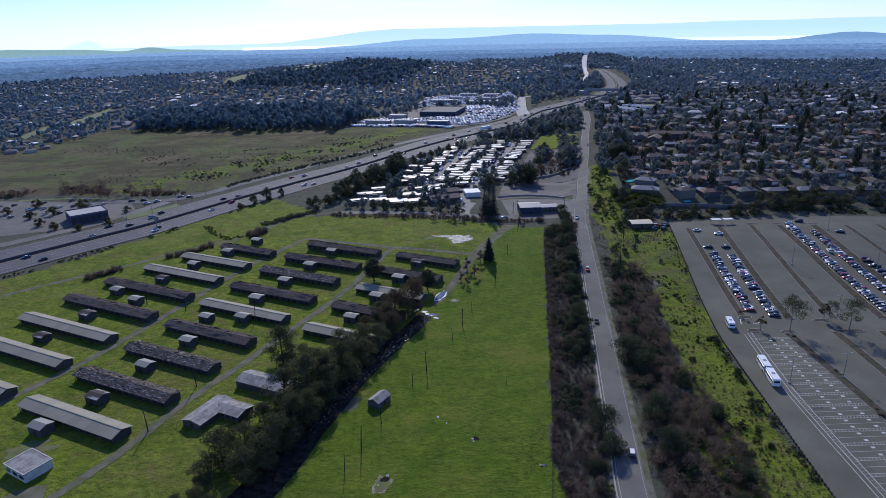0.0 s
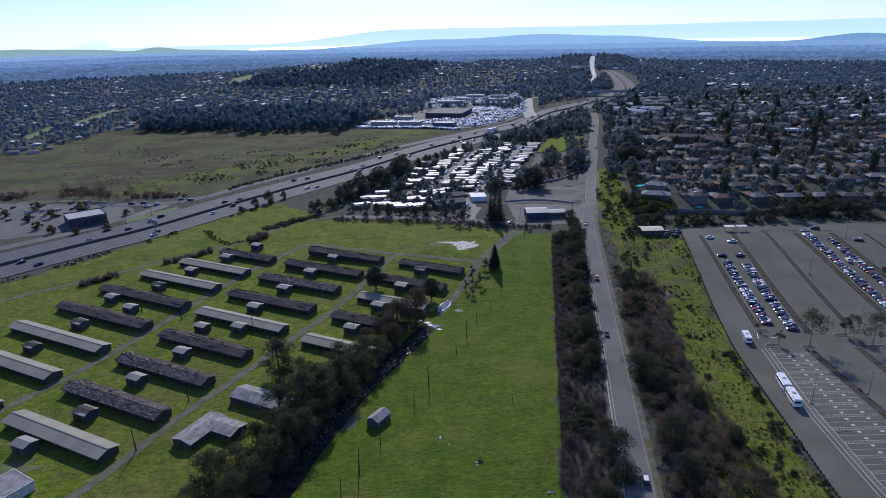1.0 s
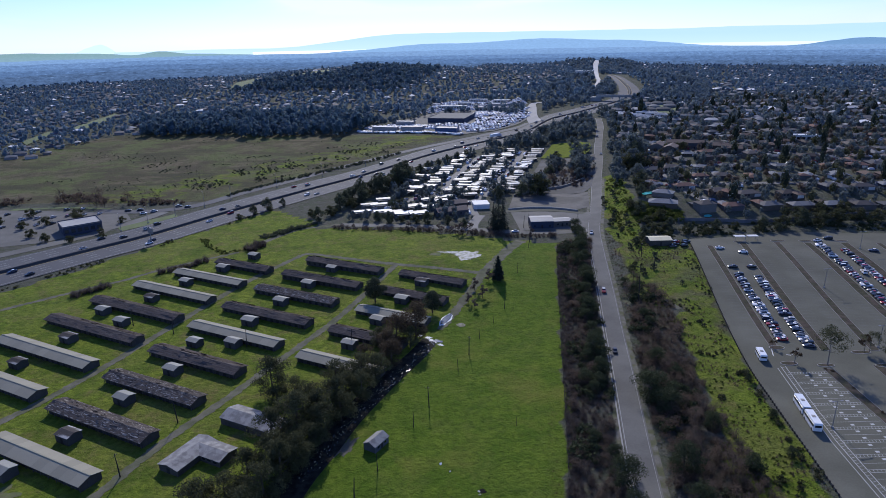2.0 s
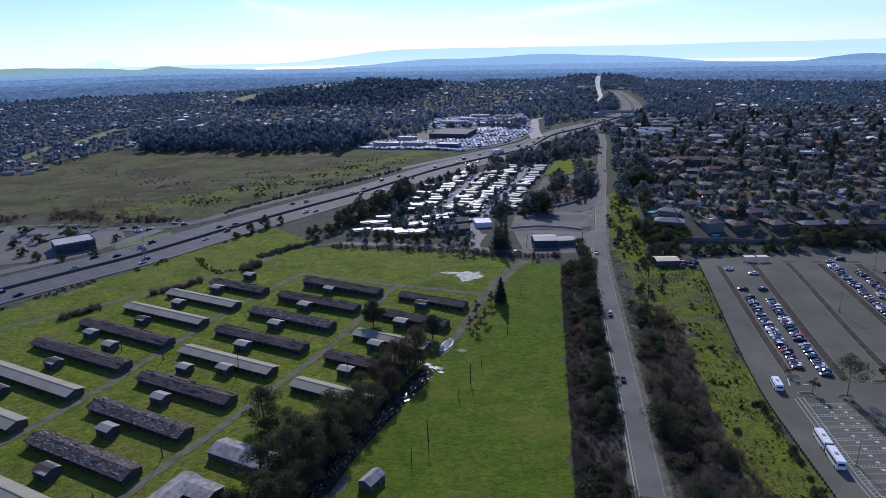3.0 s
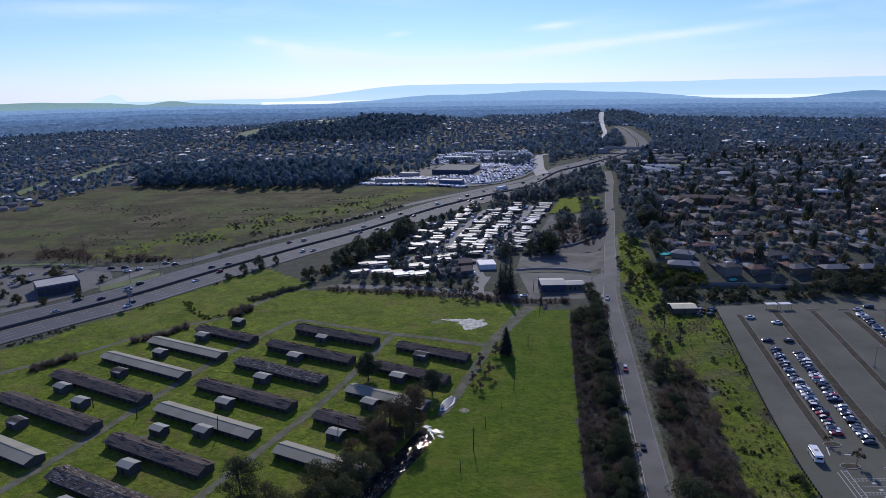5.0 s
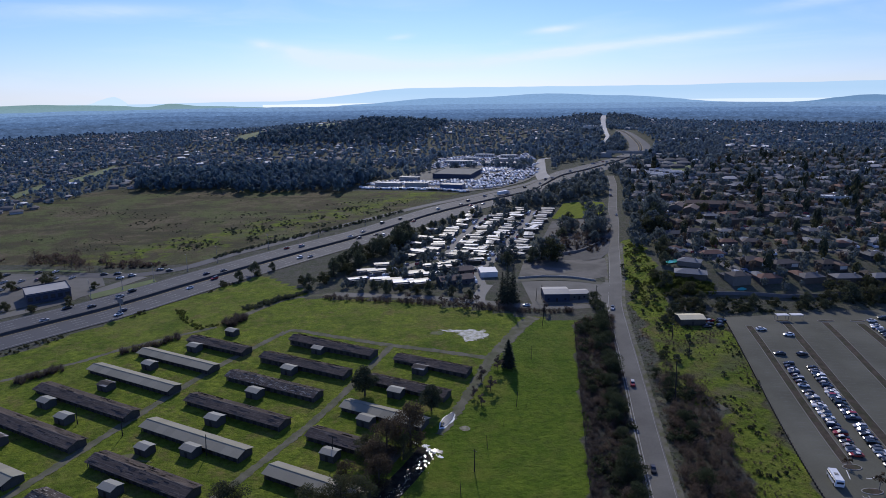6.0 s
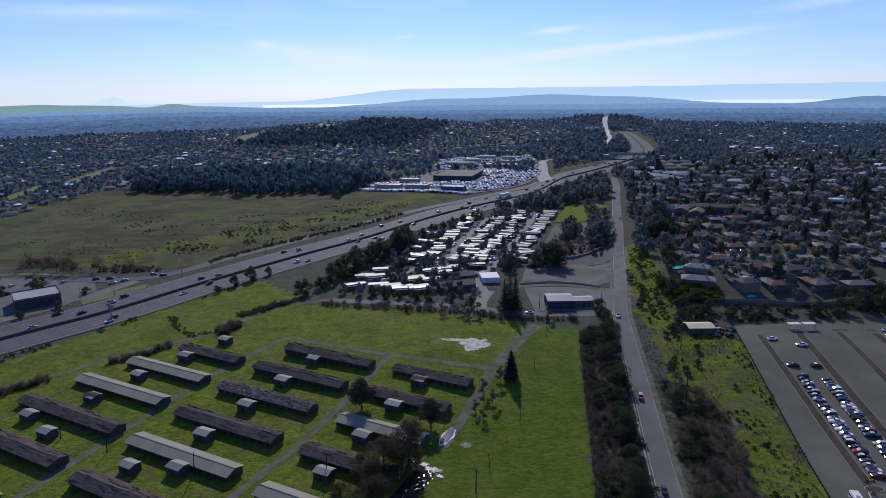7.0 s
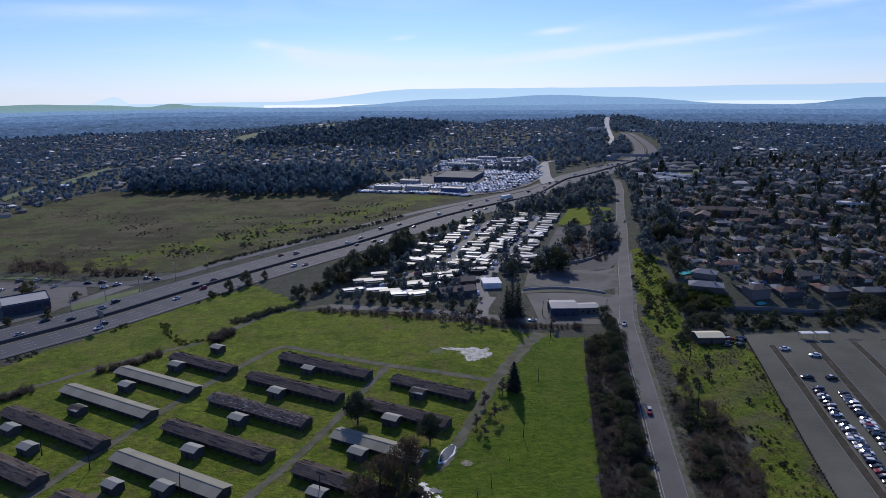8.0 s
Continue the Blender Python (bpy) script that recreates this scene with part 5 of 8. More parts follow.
def car(style, label, group="", lights=True):
    """A parked car, nose towards +x."""
    thing = tagged(new("car"), label, "car", group)
    wl = cached("wheel", wheel_mesh)
    if style == "sedan":
        body = [(-2.25, 0.78, 0.35, 0.72, 0.1), (-2.1, 0.86, 0.25, 0.98, 0.1), (-1.2, 0.9, 0.22, 1.0, 0.1), (0.7, 0.9, 0.22, 0.98, 0.1), (1.9, 0.86, 0.25, 0.82, 0.14), (2.25, 0.72, 0.35, 0.62, 0.12)]
        glass = [(-1.75, 0.72, 0.92, 1.0, 0.06), (-1.1, 0.76, 0.92, 1.4, 0.14), (0.0, 0.76, 0.92, 1.43, 0.14), (0.95, 0.74, 0.9, 1.0, 0.08)]
        top = [(-1.05, 0.62, 1.38, 1.43, 0.04), (-0.5, 0.63, 1.41, 1.47, 0.06), (0.05, 0.61, 1.4, 1.46, 0.06), (0.15, 0.58, 1.36, 1.42, 0.04)]
    elif style == "suv":
        body = [(-2.3, 0.85, 0.45, 0.9, 0.08), (-2.2, 0.92, 0.32, 1.12, 0.08), (-1.0, 0.95, 0.3, 1.15, 0.08), (1.0, 0.95, 0.3, 1.12, 0.1), (2.1, 0.9, 0.32, 0.98, 0.14), (2.35, 0.78, 0.45, 0.75, 0.12)]
        glass = [(-2.15, 0.78, 1.05, 1.2, 0.06), (-1.9, 0.8, 1.05, 1.66, 0.12), (0.2, 0.8, 1.05, 1.68, 0.12), (1.05, 0.78, 1.05, 1.15, 0.08)]
        top = [(-2.0, 0.68, 1.64, 1.7, 0.04), (-0.8, 0.7, 1.66, 1.75, 0.06), (0.2, 0.68, 1.65, 1.73, 0.06), (0.35, 0.64, 1.6, 1.66, 0.04)]
    else:  # pickup
        body = [(-2.7, 0.88, 0.5, 0.9, 0.06), (-2.65, 0.93, 0.4, 1.08, 0.06), (-0.5, 0.95, 0.36, 1.1, 0.06), (1.1, 0.95, 0.36, 1.12, 0.1), (2.4, 0.92, 0.4, 1.02, 0.14), (2.65, 0.8, 0.5, 0.8, 0.12)]
        glass = [(-0.8, 0.8, 1.05, 1.1, 0.06), (-0.55, 0.82, 1.05, 1.7, 0.12), (0.5, 0.82, 1.05, 1.72, 0.12), (1.25, 0.8, 1.05, 1.14, 0.08)]
        top = [(-0.6, 0.7, 1.68, 1.73, 0.04), (-0.1, 0.72, 1.7, 1.78, 0.06), (0.5, 0.7, 1.69, 1.76, 0.06), (0.62, 0.66, 1.64, 1.7, 0.04)]
    shell = part("body", loft(body), car_paint, thing)
    part("glazing", loft(glass), auto_glass, thing)
    part("roof_panel", loft(top), car_paint, thing)
    for sx in (-1, 1):
        for sy in (-1, 1):
            p = part("wheel", wl, None, thing)
            p.location = (sx * 1.38, sy * 0.8, 0.33)
    for sy in (-1, 1) if lights else ():
        part("headlight", boxes(((2.16, sy * 0.6 - 0.14, 0.58), (2.24, sy * 0.6 + 0.14, 0.7))), white_paint, shell)
        part("taillight", boxes(((-2.3, sy * 0.62 - 0.13, 0.72), (-2.19, sy * 0.62 + 0.13, 0.85))), lamp_red, shell)
    return thing


LOT_CARS = [Kind(car, s, l, "cars in the lot") for s, l in (("sedan", "parked sedan with glossy paint in the lot"), ("suv", "parked sport utility car in the lot"), ("sedan", "parked sedan with glossy paint in the lot"), ("pickup", "parked pickup truck in the lot"))]
ROAD_CARS = [Kind(car, s, l, "cars on the freeway", False) for s, l in (("sedan", "sedan on the concrete freeway"), ("suv", "sport utility car on the freeway"), ("sedan", "sedan on the concrete freeway"))]
STREET_CARS = [Kind(car, s, l, "cars on streets", False) for s, l in (("sedan", "sedan on an asphalt street"), ("suv", "sport utility car on an asphalt street"))]


def car_row(a, b, off, y_from, y_to, gap, rng, skip=0.06):
    """Cars side by side along a median, nose to the kerb."""
    a, b = np.array(a), np.array(b)
    d = (b - a) / np.linalg.norm(b - a)
    nrm = np.array((-d[1], d[0]))
    if nrm[0] < 0:
        nrm = -nrm
    s0, s1 = (a[1] - y_from) / abs(d[1]), (a[1] - y_to) / abs(d[1])
    turn = math.degrees(math.atan2(nrm[1], nrm[0]))
    for s in np.arange(s0, s1, gap):
        if rng.random() < skip:
            continue
        p = a + d * s + nrm * (off + rng.uniform(-0.25, 0.25))
        LOT_CARS[int(rng.choice(4, p=(0.4, 0.35, 0.15, 0.1)))].stand(p[0], p[1], turn + (180 if rng.random() < 0.5 else 0) + rng.uniform(-2, 2), rng.uniform(0.86, 0.94), 1.0, 0.09)


rng = np.random.default_rng(5)
car_row(*ISLANDS[0][:2], 4.5, 294, 233, 2.45, rng, 0.03)
car_row(*ISLANDS[1][:2], -4.8, 289, 226, 2.45, rng, 0.05)
car_row(*ISLANDS[3][:2], 4.8, 330, 224, 2.45, rng, 0.08)
car_row(*ISLANDS[4][:2], -4.6, 319, 226, 2.45, rng, 0.05)
car_row(*ISLANDS[4][:2], 3.9, 285, 230, 2.8, rng, 0.5)
for x, y, t in ((141, 327, 5), (149.9, 320.5, 175), (136.4, 302, 172), (145.3, 301.5, 8), (192.7, 292.5, 75), (214.2, 318.3, 160), (196, 335, 10), (203, 338, 170), (127, 122, 80), (112, 133, 80), (113.5, 130.2, 80), (112.4, 127.4, 80), (140, 120, 80)):
    LOT_CARS[int(rng.integers(0, 3))].stand(x, y, t, 1.0, 1.0, 0.09)


def coach(name, length, label, category, joints=1, h=2.9):
    """A bus or van with a window band, roof hatches, wheels; nose towards +x."""
    thing = tagged(new(name), label, category)
    seg = length / joints
    for j in range(joints):
        x0, x1 = -length / 2 + seg * j + (0.35 if j else 0), -length / 2 + seg * (j + 1) - (0.35 if j < joints - 1 else 0)
        body = part("body", loft([(x0, 1.15, 0.45, h - 0.25, 0.12), (x0 + 0.2, 1.25, 0.35, h, 0.16), (x1 - 0.3, 1.25, 0.35, h, 0.16), (x1, 1.12, 0.45, h - 0.35, 0.12)]), white_paint, thing)
        n = max(2, int((x1 - x0) / 1.6))
        for i in range(n):
            wx0, wx1 = x0 + 0.3 + (x1 - x0 - 0.6) * i / n, x0 + 0.3 + (x1 - x0 - 0.6) * (i + 0.9) / n
            for sy in (-1, 1):
                part("window", boxes(((wx0, sy * 1.22 - 0.05, h * 0.56), (wx1, sy * 1.22 + 0.05, h * 0.82))), auto_glass, body)
        part("roof_hatch", boxes((((x0 + x1) / 2 - 0.5, -0.5, h), ((x0 + x1) / 2 + 0.5, 0.5, h + 0.14))), concrete, body)
        for wx in (x0 + 1.2, x1 - 1.2):
            for sy in (-1, 1):
                p = part("wheel", cached("wheel", wheel_mesh), None, thing)
                p.location, p.scale = (wx, sy * 1.08, 0.42), (1.3, 1.2, 1.3)
        if j:
            part("bellows", boxes(((x0 - 0.75, -1.05, 0.6), (x0 + 0.05, 1.05, h - 0.2))), rubber, thing)
    part("windscreen", boxes(((length / 2 - 0.12, -1.0, h * 0.5), (length / 2 + 0.02, 1.0, h * 0.82))), auto_glass, thing)
    part("rear_window", boxes(((-length / 2 - 0.02, -0.9, h * 0.55), (-length / 2 + 0.1, 0.9, h * 0.8))), auto_glass, thing)
    return thing


put(coach("bus", 16.5, "white articulated bus in the parking lot", "bus", 2), 105.6, 184.5, 79.5, lift=0.09)
put(coach("minibus", 6.6, "white minibus driving through the lot", "minibus", 1, 2.5), 109.8, 220.5, 78, lift=0.09)
for x, y, t in ((48.6, 146.5, 79), (60.2, 227, 260), (69.4, 279, 258), (82.4, 357, 250), (134.5, 545, 75), (151.6, 626, 256), (40.5, 363.2, 178)):
    STREET_CARS[int(rng.integers(0, 2))].stand(x, y, t, 0.9, 1.0, 0.1)
fl, fd = resample(FREEWAY[1:15], 2.0)
for lane, heading in ((-16, 0), (-12, 0), (-8.3, 0), (-4.8, 0), (4.8, 180), (8.3, 180), (12, 180), (16, 180)):
    s = rng.uniform(5, 40)
    while s < 920:
        i = int(s / 2)
        p, dd = fl[i], fd[i]
        x, y = p[0] + dd[1] * lane, p[1] - dd[0] * lane
        t = math.degrees(math.atan2(dd[1], dd[0])) + heading
        ROAD_CARS[int(rng.integers(0, 3))].stand(x, y, t, 1.0, 1.0, 0.32)
        s += rng.uniform(36, 160)


def lorry():
    thing = tagged(new("truck"), "long white goods truck on the freeway", "truck")
    part("trailer", boxes(((-9, -1.25, 1.1), (4.6, 1.25, 4.0))), white_paint, thing)
    part("cab", loft([(5.0, 1.1, 0.5, 3.2, 0.1), (5.3, 1.2, 0.5, 3.3, 0.12), (7.0, 1.2, 0.5, 2.9, 0.14), (7.8, 1.1, 0.5, 1.7, 0.14)]), car_paint, thing)
    part("windscreen", boxes(((6.95, -1.0, 1.8), (7.12, 1.0, 2.7))), auto_glass, thing)
    for wx in (-8, -6.8, 3.6, 5.0, 7.0):
        for sy in (-1, 1):
            p = part("wheel", cached("wheel", wheel_mesh), None, thing)
            p.location, p.scale = (wx, sy * 1.05, 0.5), (1.5, 1.3, 1.5)
    return thing


put(lorry(), 60, 687, 45, lift=0.32)


def street_lamp(h=9.0, arms=2):
    thing = tagged(new("street_lamp"), "tall grey steel lamp post", "street lamp", "lamp posts")
    v, f = tube([(0, 0, -0.2), (0, 0, h * 0.5), (0, 0, h)], (0.14, 0.11, 0.07), 8)
    part("pole", fast_mesh("pole", v, f, [steel], smooth=True), None, thing)
    part("base", boxes(((-0.3, -0.3, 0), (0.3, 0.3, 0.7))), concrete, thing)
    for s in (-1, 1)[:arms]:
        arm = part("arm", boxes(((min(0, s * 1.4), -0.04, h - 0.1), (max(0, s * 1.4), 0.04, h))), steel, thing)
        part("lamp_head", boxes(((s * 1.4 - 0.4, -0.17, h - 0.16), (s * 1.4 + 0.4, 0.17, h + 0.02))), steel, arm)
    return thing


steel = material("galvanised_steel", (0.25, 0.25, 0.26), 0.5, metal=0.6, scale=0.6, fine=6, var=0.15)
lamps = Kind(street_lamp)
for x, y in ((166, 278), (202.5, 272), (210.3, 322.6), (154.7, 225.5), (109.6, 178.5), (128.5, 181), (119.5, 118), (147, 120), (175, 165)):
    lamps.stand(x, y, 10)
far_lamp = Kind(street_lamp, 11.0, 1)
for x, y in ((-196, 392), (-187, 409), (-176, 425), (-164, 446), (-152, 466), (-127, 500), (-98, 536), (-66, 572)):
    far_lamp.stand(x, y, 310)


def gantry():
    thing = tagged(new("highway_sign"), "steel sign on one post beside the freeway", "highway sign")
    v, f = tube([(0, 0, -0.3), (0, 0, 9)], (0.3, 0.22), 8)
    part("pole", fast_mesh("pole", v, f, [steel], smooth=True), None, thing)
    part("panel", boxes(((-0.12, -3.2, 6.2), (0.12, 2.0, 9.2))), steel, thing, "plain grey back of the sign")
    return thing


put(gantry(), -166.5, 366.5, 55)


# ---- creek trees, hedges and single trees ----
gum_a = Kind(tree, "tree", 1, "tall dark evergreen tree beside the creek", 12.5, 4.9, 2.0, leaf_gum, None, 28, 210, 0.19, "tree", None, "creek trees")
gum_b = Kind(tree, "tree", 2, "broad olive-green tree beside the creek", 10.5, 5.3, 1.6, leaf_gum, None, 28, 210, 0.19, "tree", None, "creek trees")
gum_c = Kind(tree, "tree", 3, "rust-tinged leafy tree beside the creek", 11.5, 5.3, 2.0, leaf_rust, None, 28, 210, 0.19, "tree", None, "creek trees")
rng = np.random.default_rng(8)
for x, y, k, s in ((-64, 140, "b", 0.62), (-61, 147, "b", 1.0), (-56, 152, "b", 0.95), (-53, 160, "a", 0.9), (-47, 166, "b", 1.0), (-50, 174, "a", 1.05), (-44, 178, "a", 1.1), (-41, 171, "b", 0.95), (-38, 183, "a", 1.1), (-42, 190, "b", 1.0),
                   (-35, 192, "a", 1.05), (-33, 200, "b", 0.9), (-37, 206, "b", 0.85), (-29, 210, "b", 0.85), (-29, 219, "c", 0.8), (-22, 228, "c", 0.85), (-19, 235, "c", 1.1), (-12, 241, "c", 1.15), (-25, 234, "b", 0.8), (-14, 234, "a", 0.7),
                   (-57, 203, "a", 1.15), (-49, 199, "b", 0.85), (-54, 196, "b", 0.7), (-66, 128, "b", 0.6), (-71, 119, "b", 0.8), (-62, 130, "b", 0.7), (-70, 112, "b", 0.9), (-41.5, 166, "b", 0.95), (-37, 178, "a", 0.95), (-33, 188, "b", 0.95), (-28, 200, "b", 0.9), (-24.5, 210, "b", 0.85), (-20, 220, "c", 0.85), (-47, 153, "b", 1.0), (-53, 141, "b", 1.0), (-44.5, 160, "a", 0.9), (-39, 172, "b", 0.9), (-50, 146, "b", 0.9)):
    {"a": gum_a, "b": gum_b, "c": gum_c}[k].stand(x, y, rng.uniform(0, 360), s * rng.uniform(1.02, 1.16), rng.uniform(0.9, 1.1))
lone = Kind(tree, "tree", 4, "round dark tree on a slender trunk", 8.6, 3.7, 2.4, leaf_dark, None, 36, 200, 0.19, "tree", 0.3, "trees among the stables")
lone.stand(-30.5, 274.5, 20, 1.28)
lone.stand(-5.8, 263, 130, 1.1)
small_bare = Kind(tree, "tree", 6, "small leafless tree beside the lane", 5.0, 2.0, 1.4, twig_dark, None, 9, 26, 0.3, "tree", 0.12, "bare trees by the lane")
for x, y in ((13, 283), (16, 276), (9.5, 271), (20, 292), (12, 266)):
    small_bare.stand(x, y, rng.uniform(0, 360), rng.uniform(0.8, 1.3))
spruce = Kind(conifer, 3, 14.5, 3.4, "tall dark conifer in the green field")
spruce.stand(24.3, 294, 0, 0.98, 0.86)
tall_pine = Kind(conifer, 4, 21, 6.2, "very tall dark conifer beside the street")
tall_pine.stand(31.2, 367, 0, 0.72, 1.4)
tall_pine.stand(34.5, 371, 80, 0.66, 1.35)
tall_pine.stand(29, 370, 140, 0.6, 1.3)

lot_tree = Kind(tree, "tree", 9, "tall airy gum tree in a planted island", 14.0, 5.6, 6.0, leaf_olive, bark_pale, 20, 120, 0.19, "tree", 0.2, "trees in the lot")
lot_tree_b = Kind(tree, "tree", 10, "spindly yellowing tree in a planted island", 5.5, 1.6, 2.2, leaf_rust, bark_pale, 8, 26, 0.28, "tree", 0.12, "trees in the lot")
lot_tree.stand(129.5, 214, 0, 1.05)
lot_tree.stand(149.5, 222.5, 70, 0.6)
lot_tree.stand(150.5, 212, 150, 0.95)
lot_tree.stand(165, 207, 200, 0.9)
lot_tree_b.stand(119.2, 216, 0, 1.1)
lot_tree_b.stand(147.5, 222.5, 90, 1.3)
lot_tree_b.stand(117.5, 227.5, 40, 0.7)


def patchy(xy, size, seed):
    """A smooth uneven field, about -2 to 2, with patches of that size."""
    r = np.random.default_rng(seed)
    v = np.zeros(len(xy))
    for _ in range(7):
        a, k = r.uniform(0, 6.283), 6.283 / (size * r.uniform(0.6, 2.2))
        v += np.sin((xy[:, 0] * math.cos(a) + xy[:, 1] * math.sin(a)) * k + r.uniform(0, 6.283))
    return v / 1.9


def thicket(name, label, poly, gap, templates, lo, hi, mat, seed, tall=(0.8, 1.25), category="brush", patch=0.0, level=0.3):
    """A tangle of shrubs that nobody could count: one object."""
    r = np.random.default_rng(seed)
    xy = scatter(poly, gap, r)
    if patch:
        xy = xy[patchy(xy, patch, seed) + r.normal(size=len(xy)) * 0.3 > level]
    me = stamp_all(name, templates, places_at(xy, r, lo, hi, tall, 0.1), [mat], r)
    return tagged(new(name, me), label, category, kind="stuff")


twigs = [twig_clump(s, 1.6, 2.6, 110, 0.03) for s in range(4)]
bushes = [bush(s) for s in range(20, 24)]
far_bushes = [bush(s, 1.3, 1.6, 7, 9, 0.42) for s in range(24, 28)]
misty = [bush(s, 1.5, 2.3, 8, 70, 0.1) for s in range(28, 32)]
fine_twigs = [twig_clump(s, 1.5, 2.0, 60, 0.028) for s in range(4, 8)]
WEST_VERGE = [(62, 337), (80, 352), (79, 340), (71.5, 314), (62, 258), (54.5, 217), (48.5, 187), (45, 168), (38, 129), (30, 80), (19.5, 80), (27.5, 130), (35, 178), (42.5, 220), (50.5, 268), (58, 318)]
EAST_VERGE = [(60.5, 187), (66.5, 217), (74, 255), (84, 290), (92, 285), (95, 264), (89, 235), (82, 200), (80, 170), (79, 140), (76, 80), (47, 80), (50.5, 129), (57.5, 165)]
thicket("brush", "leafless grey-brown brush beside the avenue", WEST_VERGE, 2.1, fine_twigs, 0.6, 1.3, twig_dark, 31)
thicket("brush", "brown leafless crowns beside the avenue", WEST_VERGE, 4.2, misty, 0.7, 1.6, twig_brown, 67, patch=15, level=-0.2)
VINES = FENCE[:-1] + [(27.5, 120), (30.8, 120)] + [tuple(p) for p in shifted(FENCE[::-1][1:], 3.4, 20.0)]
thicket("brush", "dark low brush along the field fence", VINES, 1.25, fine_twigs, 0.5, 1.0, twig_dark, 61)
thicket("brush", "leafless grey-brown brush beside the avenue", EAST_VERGE, 2.5, fine_twigs, 0.6, 1.5, twig_grey, 32, patch=16, level=-0.9)
thicket("brush", "brown leafless crowns beside the avenue", EAST_VERGE, 3.4, misty, 0.8, 1.9, twig_brown, 68, patch=17, level=-0.3)
thicket("brush", "dark evergreen undergrowth beside the avenue", WEST_VERGE, 3.2, bushes, 0.7, 2.0, leaf_oak, 33, patch=15, level=0.3)
thicket("brush", "dark evergreen undergrowth beside the avenue", EAST_VERGE, 3.4, bushes, 0.7, 2.0, leaf_oak, 34, patch=17, level=0.8)
grass_shapes = [tuft(s) for s in range(5)]
thicket("brush", "low weeds and grass under the roadside brush", EAST_VERGE, 1.5, grass_shapes, 0.3, 0.8, leaf_olive, 65, (0.4, 0.8), patch=16, level=-0.3)
ROADSIDE = [tuple(p) for p in shifted(AVENUE[3:13], 4.9, 10.0)] + [tuple(p) for p in shifted(AVENUE[3:13], 11.0, 10.0)[::-1]]
thicket("brush", "rank olive grass along the road shoulder", ROADSIDE, 1.1, grass_shapes, 0.3, 0.8, leaf_olive, 71, (0.4, 0.8), patch=15, level=-0.7)
thicket("brush", "fresh grass along the road shoulder", ROADSIDE, 1.2, grass_shapes, 0.25, 0.7, leaf_fresh, 72, (0.4, 0.8), patch=19, level=-0.1)
thicket("brush", "small brown shrubs along the road shoulder", ROADSIDE, 3.4, misty, 0.2, 0.6, twig_brown, 73, patch=14, level=0.2)
GREEN_BANK = [(80, 170), (83, 200), (90, 235), (96, 262), (104, 258), (104, 230), (99, 200), (95.5, 168), (93, 145), (90, 110), (84, 80), (78, 100), (79.5, 145)]
thicket("brush", "low fresh green scrub on the bank", GREEN_BANK, 0.9, grass_shapes, 0.25, 0.75, leaf_fresh, 35, (0.4, 0.8), patch=12, level=-0.6)
thicket("brush", "low brown shrubs in the lot's medians", [(126.4, 212), (129.6, 212), (128.4, 150), (125.6, 150)], 1.6, bushes, 0.25, 0.6, leaf_rust, 64, patch=8, level=0.3)
thicket("brush", "brown dead weeds on the green bank", GREEN_BANK, 1.9, fine_twigs, 0.2, 0.55, twig_brown, 69, patch=13, level=0.25)
thicket("brush", "dark shrubs scattered on the green bank", GREEN_BANK, 3.0, bushes, 0.2, 0.9, leaf_olive, 36, patch=14, level=0.9)
thicket("brush", "low fresh green bushes on the bank", GREEN_BANK, 2.2, bushes, 0.12, 0.4, leaf_fresh, 62, patch=11, level=0.6)
thicket("brush", "dark hedge along the parking lot's rail", [(88, 110), (91, 127), (98, 193), (102, 219), (100.5, 219), (96, 193), (89.5, 127), (86, 110)], 2.6, bushes, 0.4, 1.0, leaf_olive, 37)
LOT_EDGE = [(116, 347), (131, 347.5), (160, 349.5), (200, 354), (250, 348), (300, 344), (300, 366), (250, 370), (200, 364), (160, 365), (138, 367), (120, 362)]
thicket("brush", "dark scrub between the parking lot and a wall", LOT_EDGE, 3.0, bushes, 0.4, 1.3, leaf_oak, 75, patch=16, level=-0.1)
thicket("brush", "dull dry grass between the parking lot and a wall", LOT_EDGE, 1.8, grass_shapes, 0.3, 0.8, leaf_olive, 76, (0.4, 0.8), patch=14, level=-0.6)
FAR_HEDGE = [(-66, 389), (-36, 380.5), (-8, 372.5), (18, 364), (36, 358), (62, 355.5), (62, 351.5), (36, 352), (18, 357.5), (-8, 366), (-36, 375), (-66, 384)]
thicket("hedge", "leafless brown hedge along the side street", FAR_HEDGE, 2.2, fine_twigs, 0.5, 1.0, twig_dark, 39, category="hedge")
thicket("hedge", "tall bare brown thicket along the side street", FAR_HEDGE, 3.2, misty, 0.7, 1.5, twig_dark, 70, patch=22, level=-0.5, category="hedge")
thicket("hedge", "leafless brown hedge along a ditch", [(-143, 318), (-132, 326), (-124, 337), (-121, 334), (-130, 322), (-141, 315)], 1.8, twigs, 0.8, 1.3, twig_dark, 40, category="hedge")
thicket("hedge", "leafless brown hedge along a ditch", [(-172, 290), (-160, 303), (-157, 300), (-168, 287)], 1.8, twigs, 0.8, 1.3, twig_dark, 41, category="hedge")
thicket("hedge", "dark hedge beside a gravel track", [(-106, 374), (-92, 388), (-78, 401), (-76, 398), (-90, 384), (-103, 370)], 2.2, bushes, 0.8, 1.5, leaf_dark, 42, category="hedge")
thicket("hedge", "leafless brown thicket beside a track", [(-110, 352), (-102, 362), (-99, 359), (-103, 346)], 1.8, twigs, 0.9, 1.6, twig_dark, 43, category="hedge")
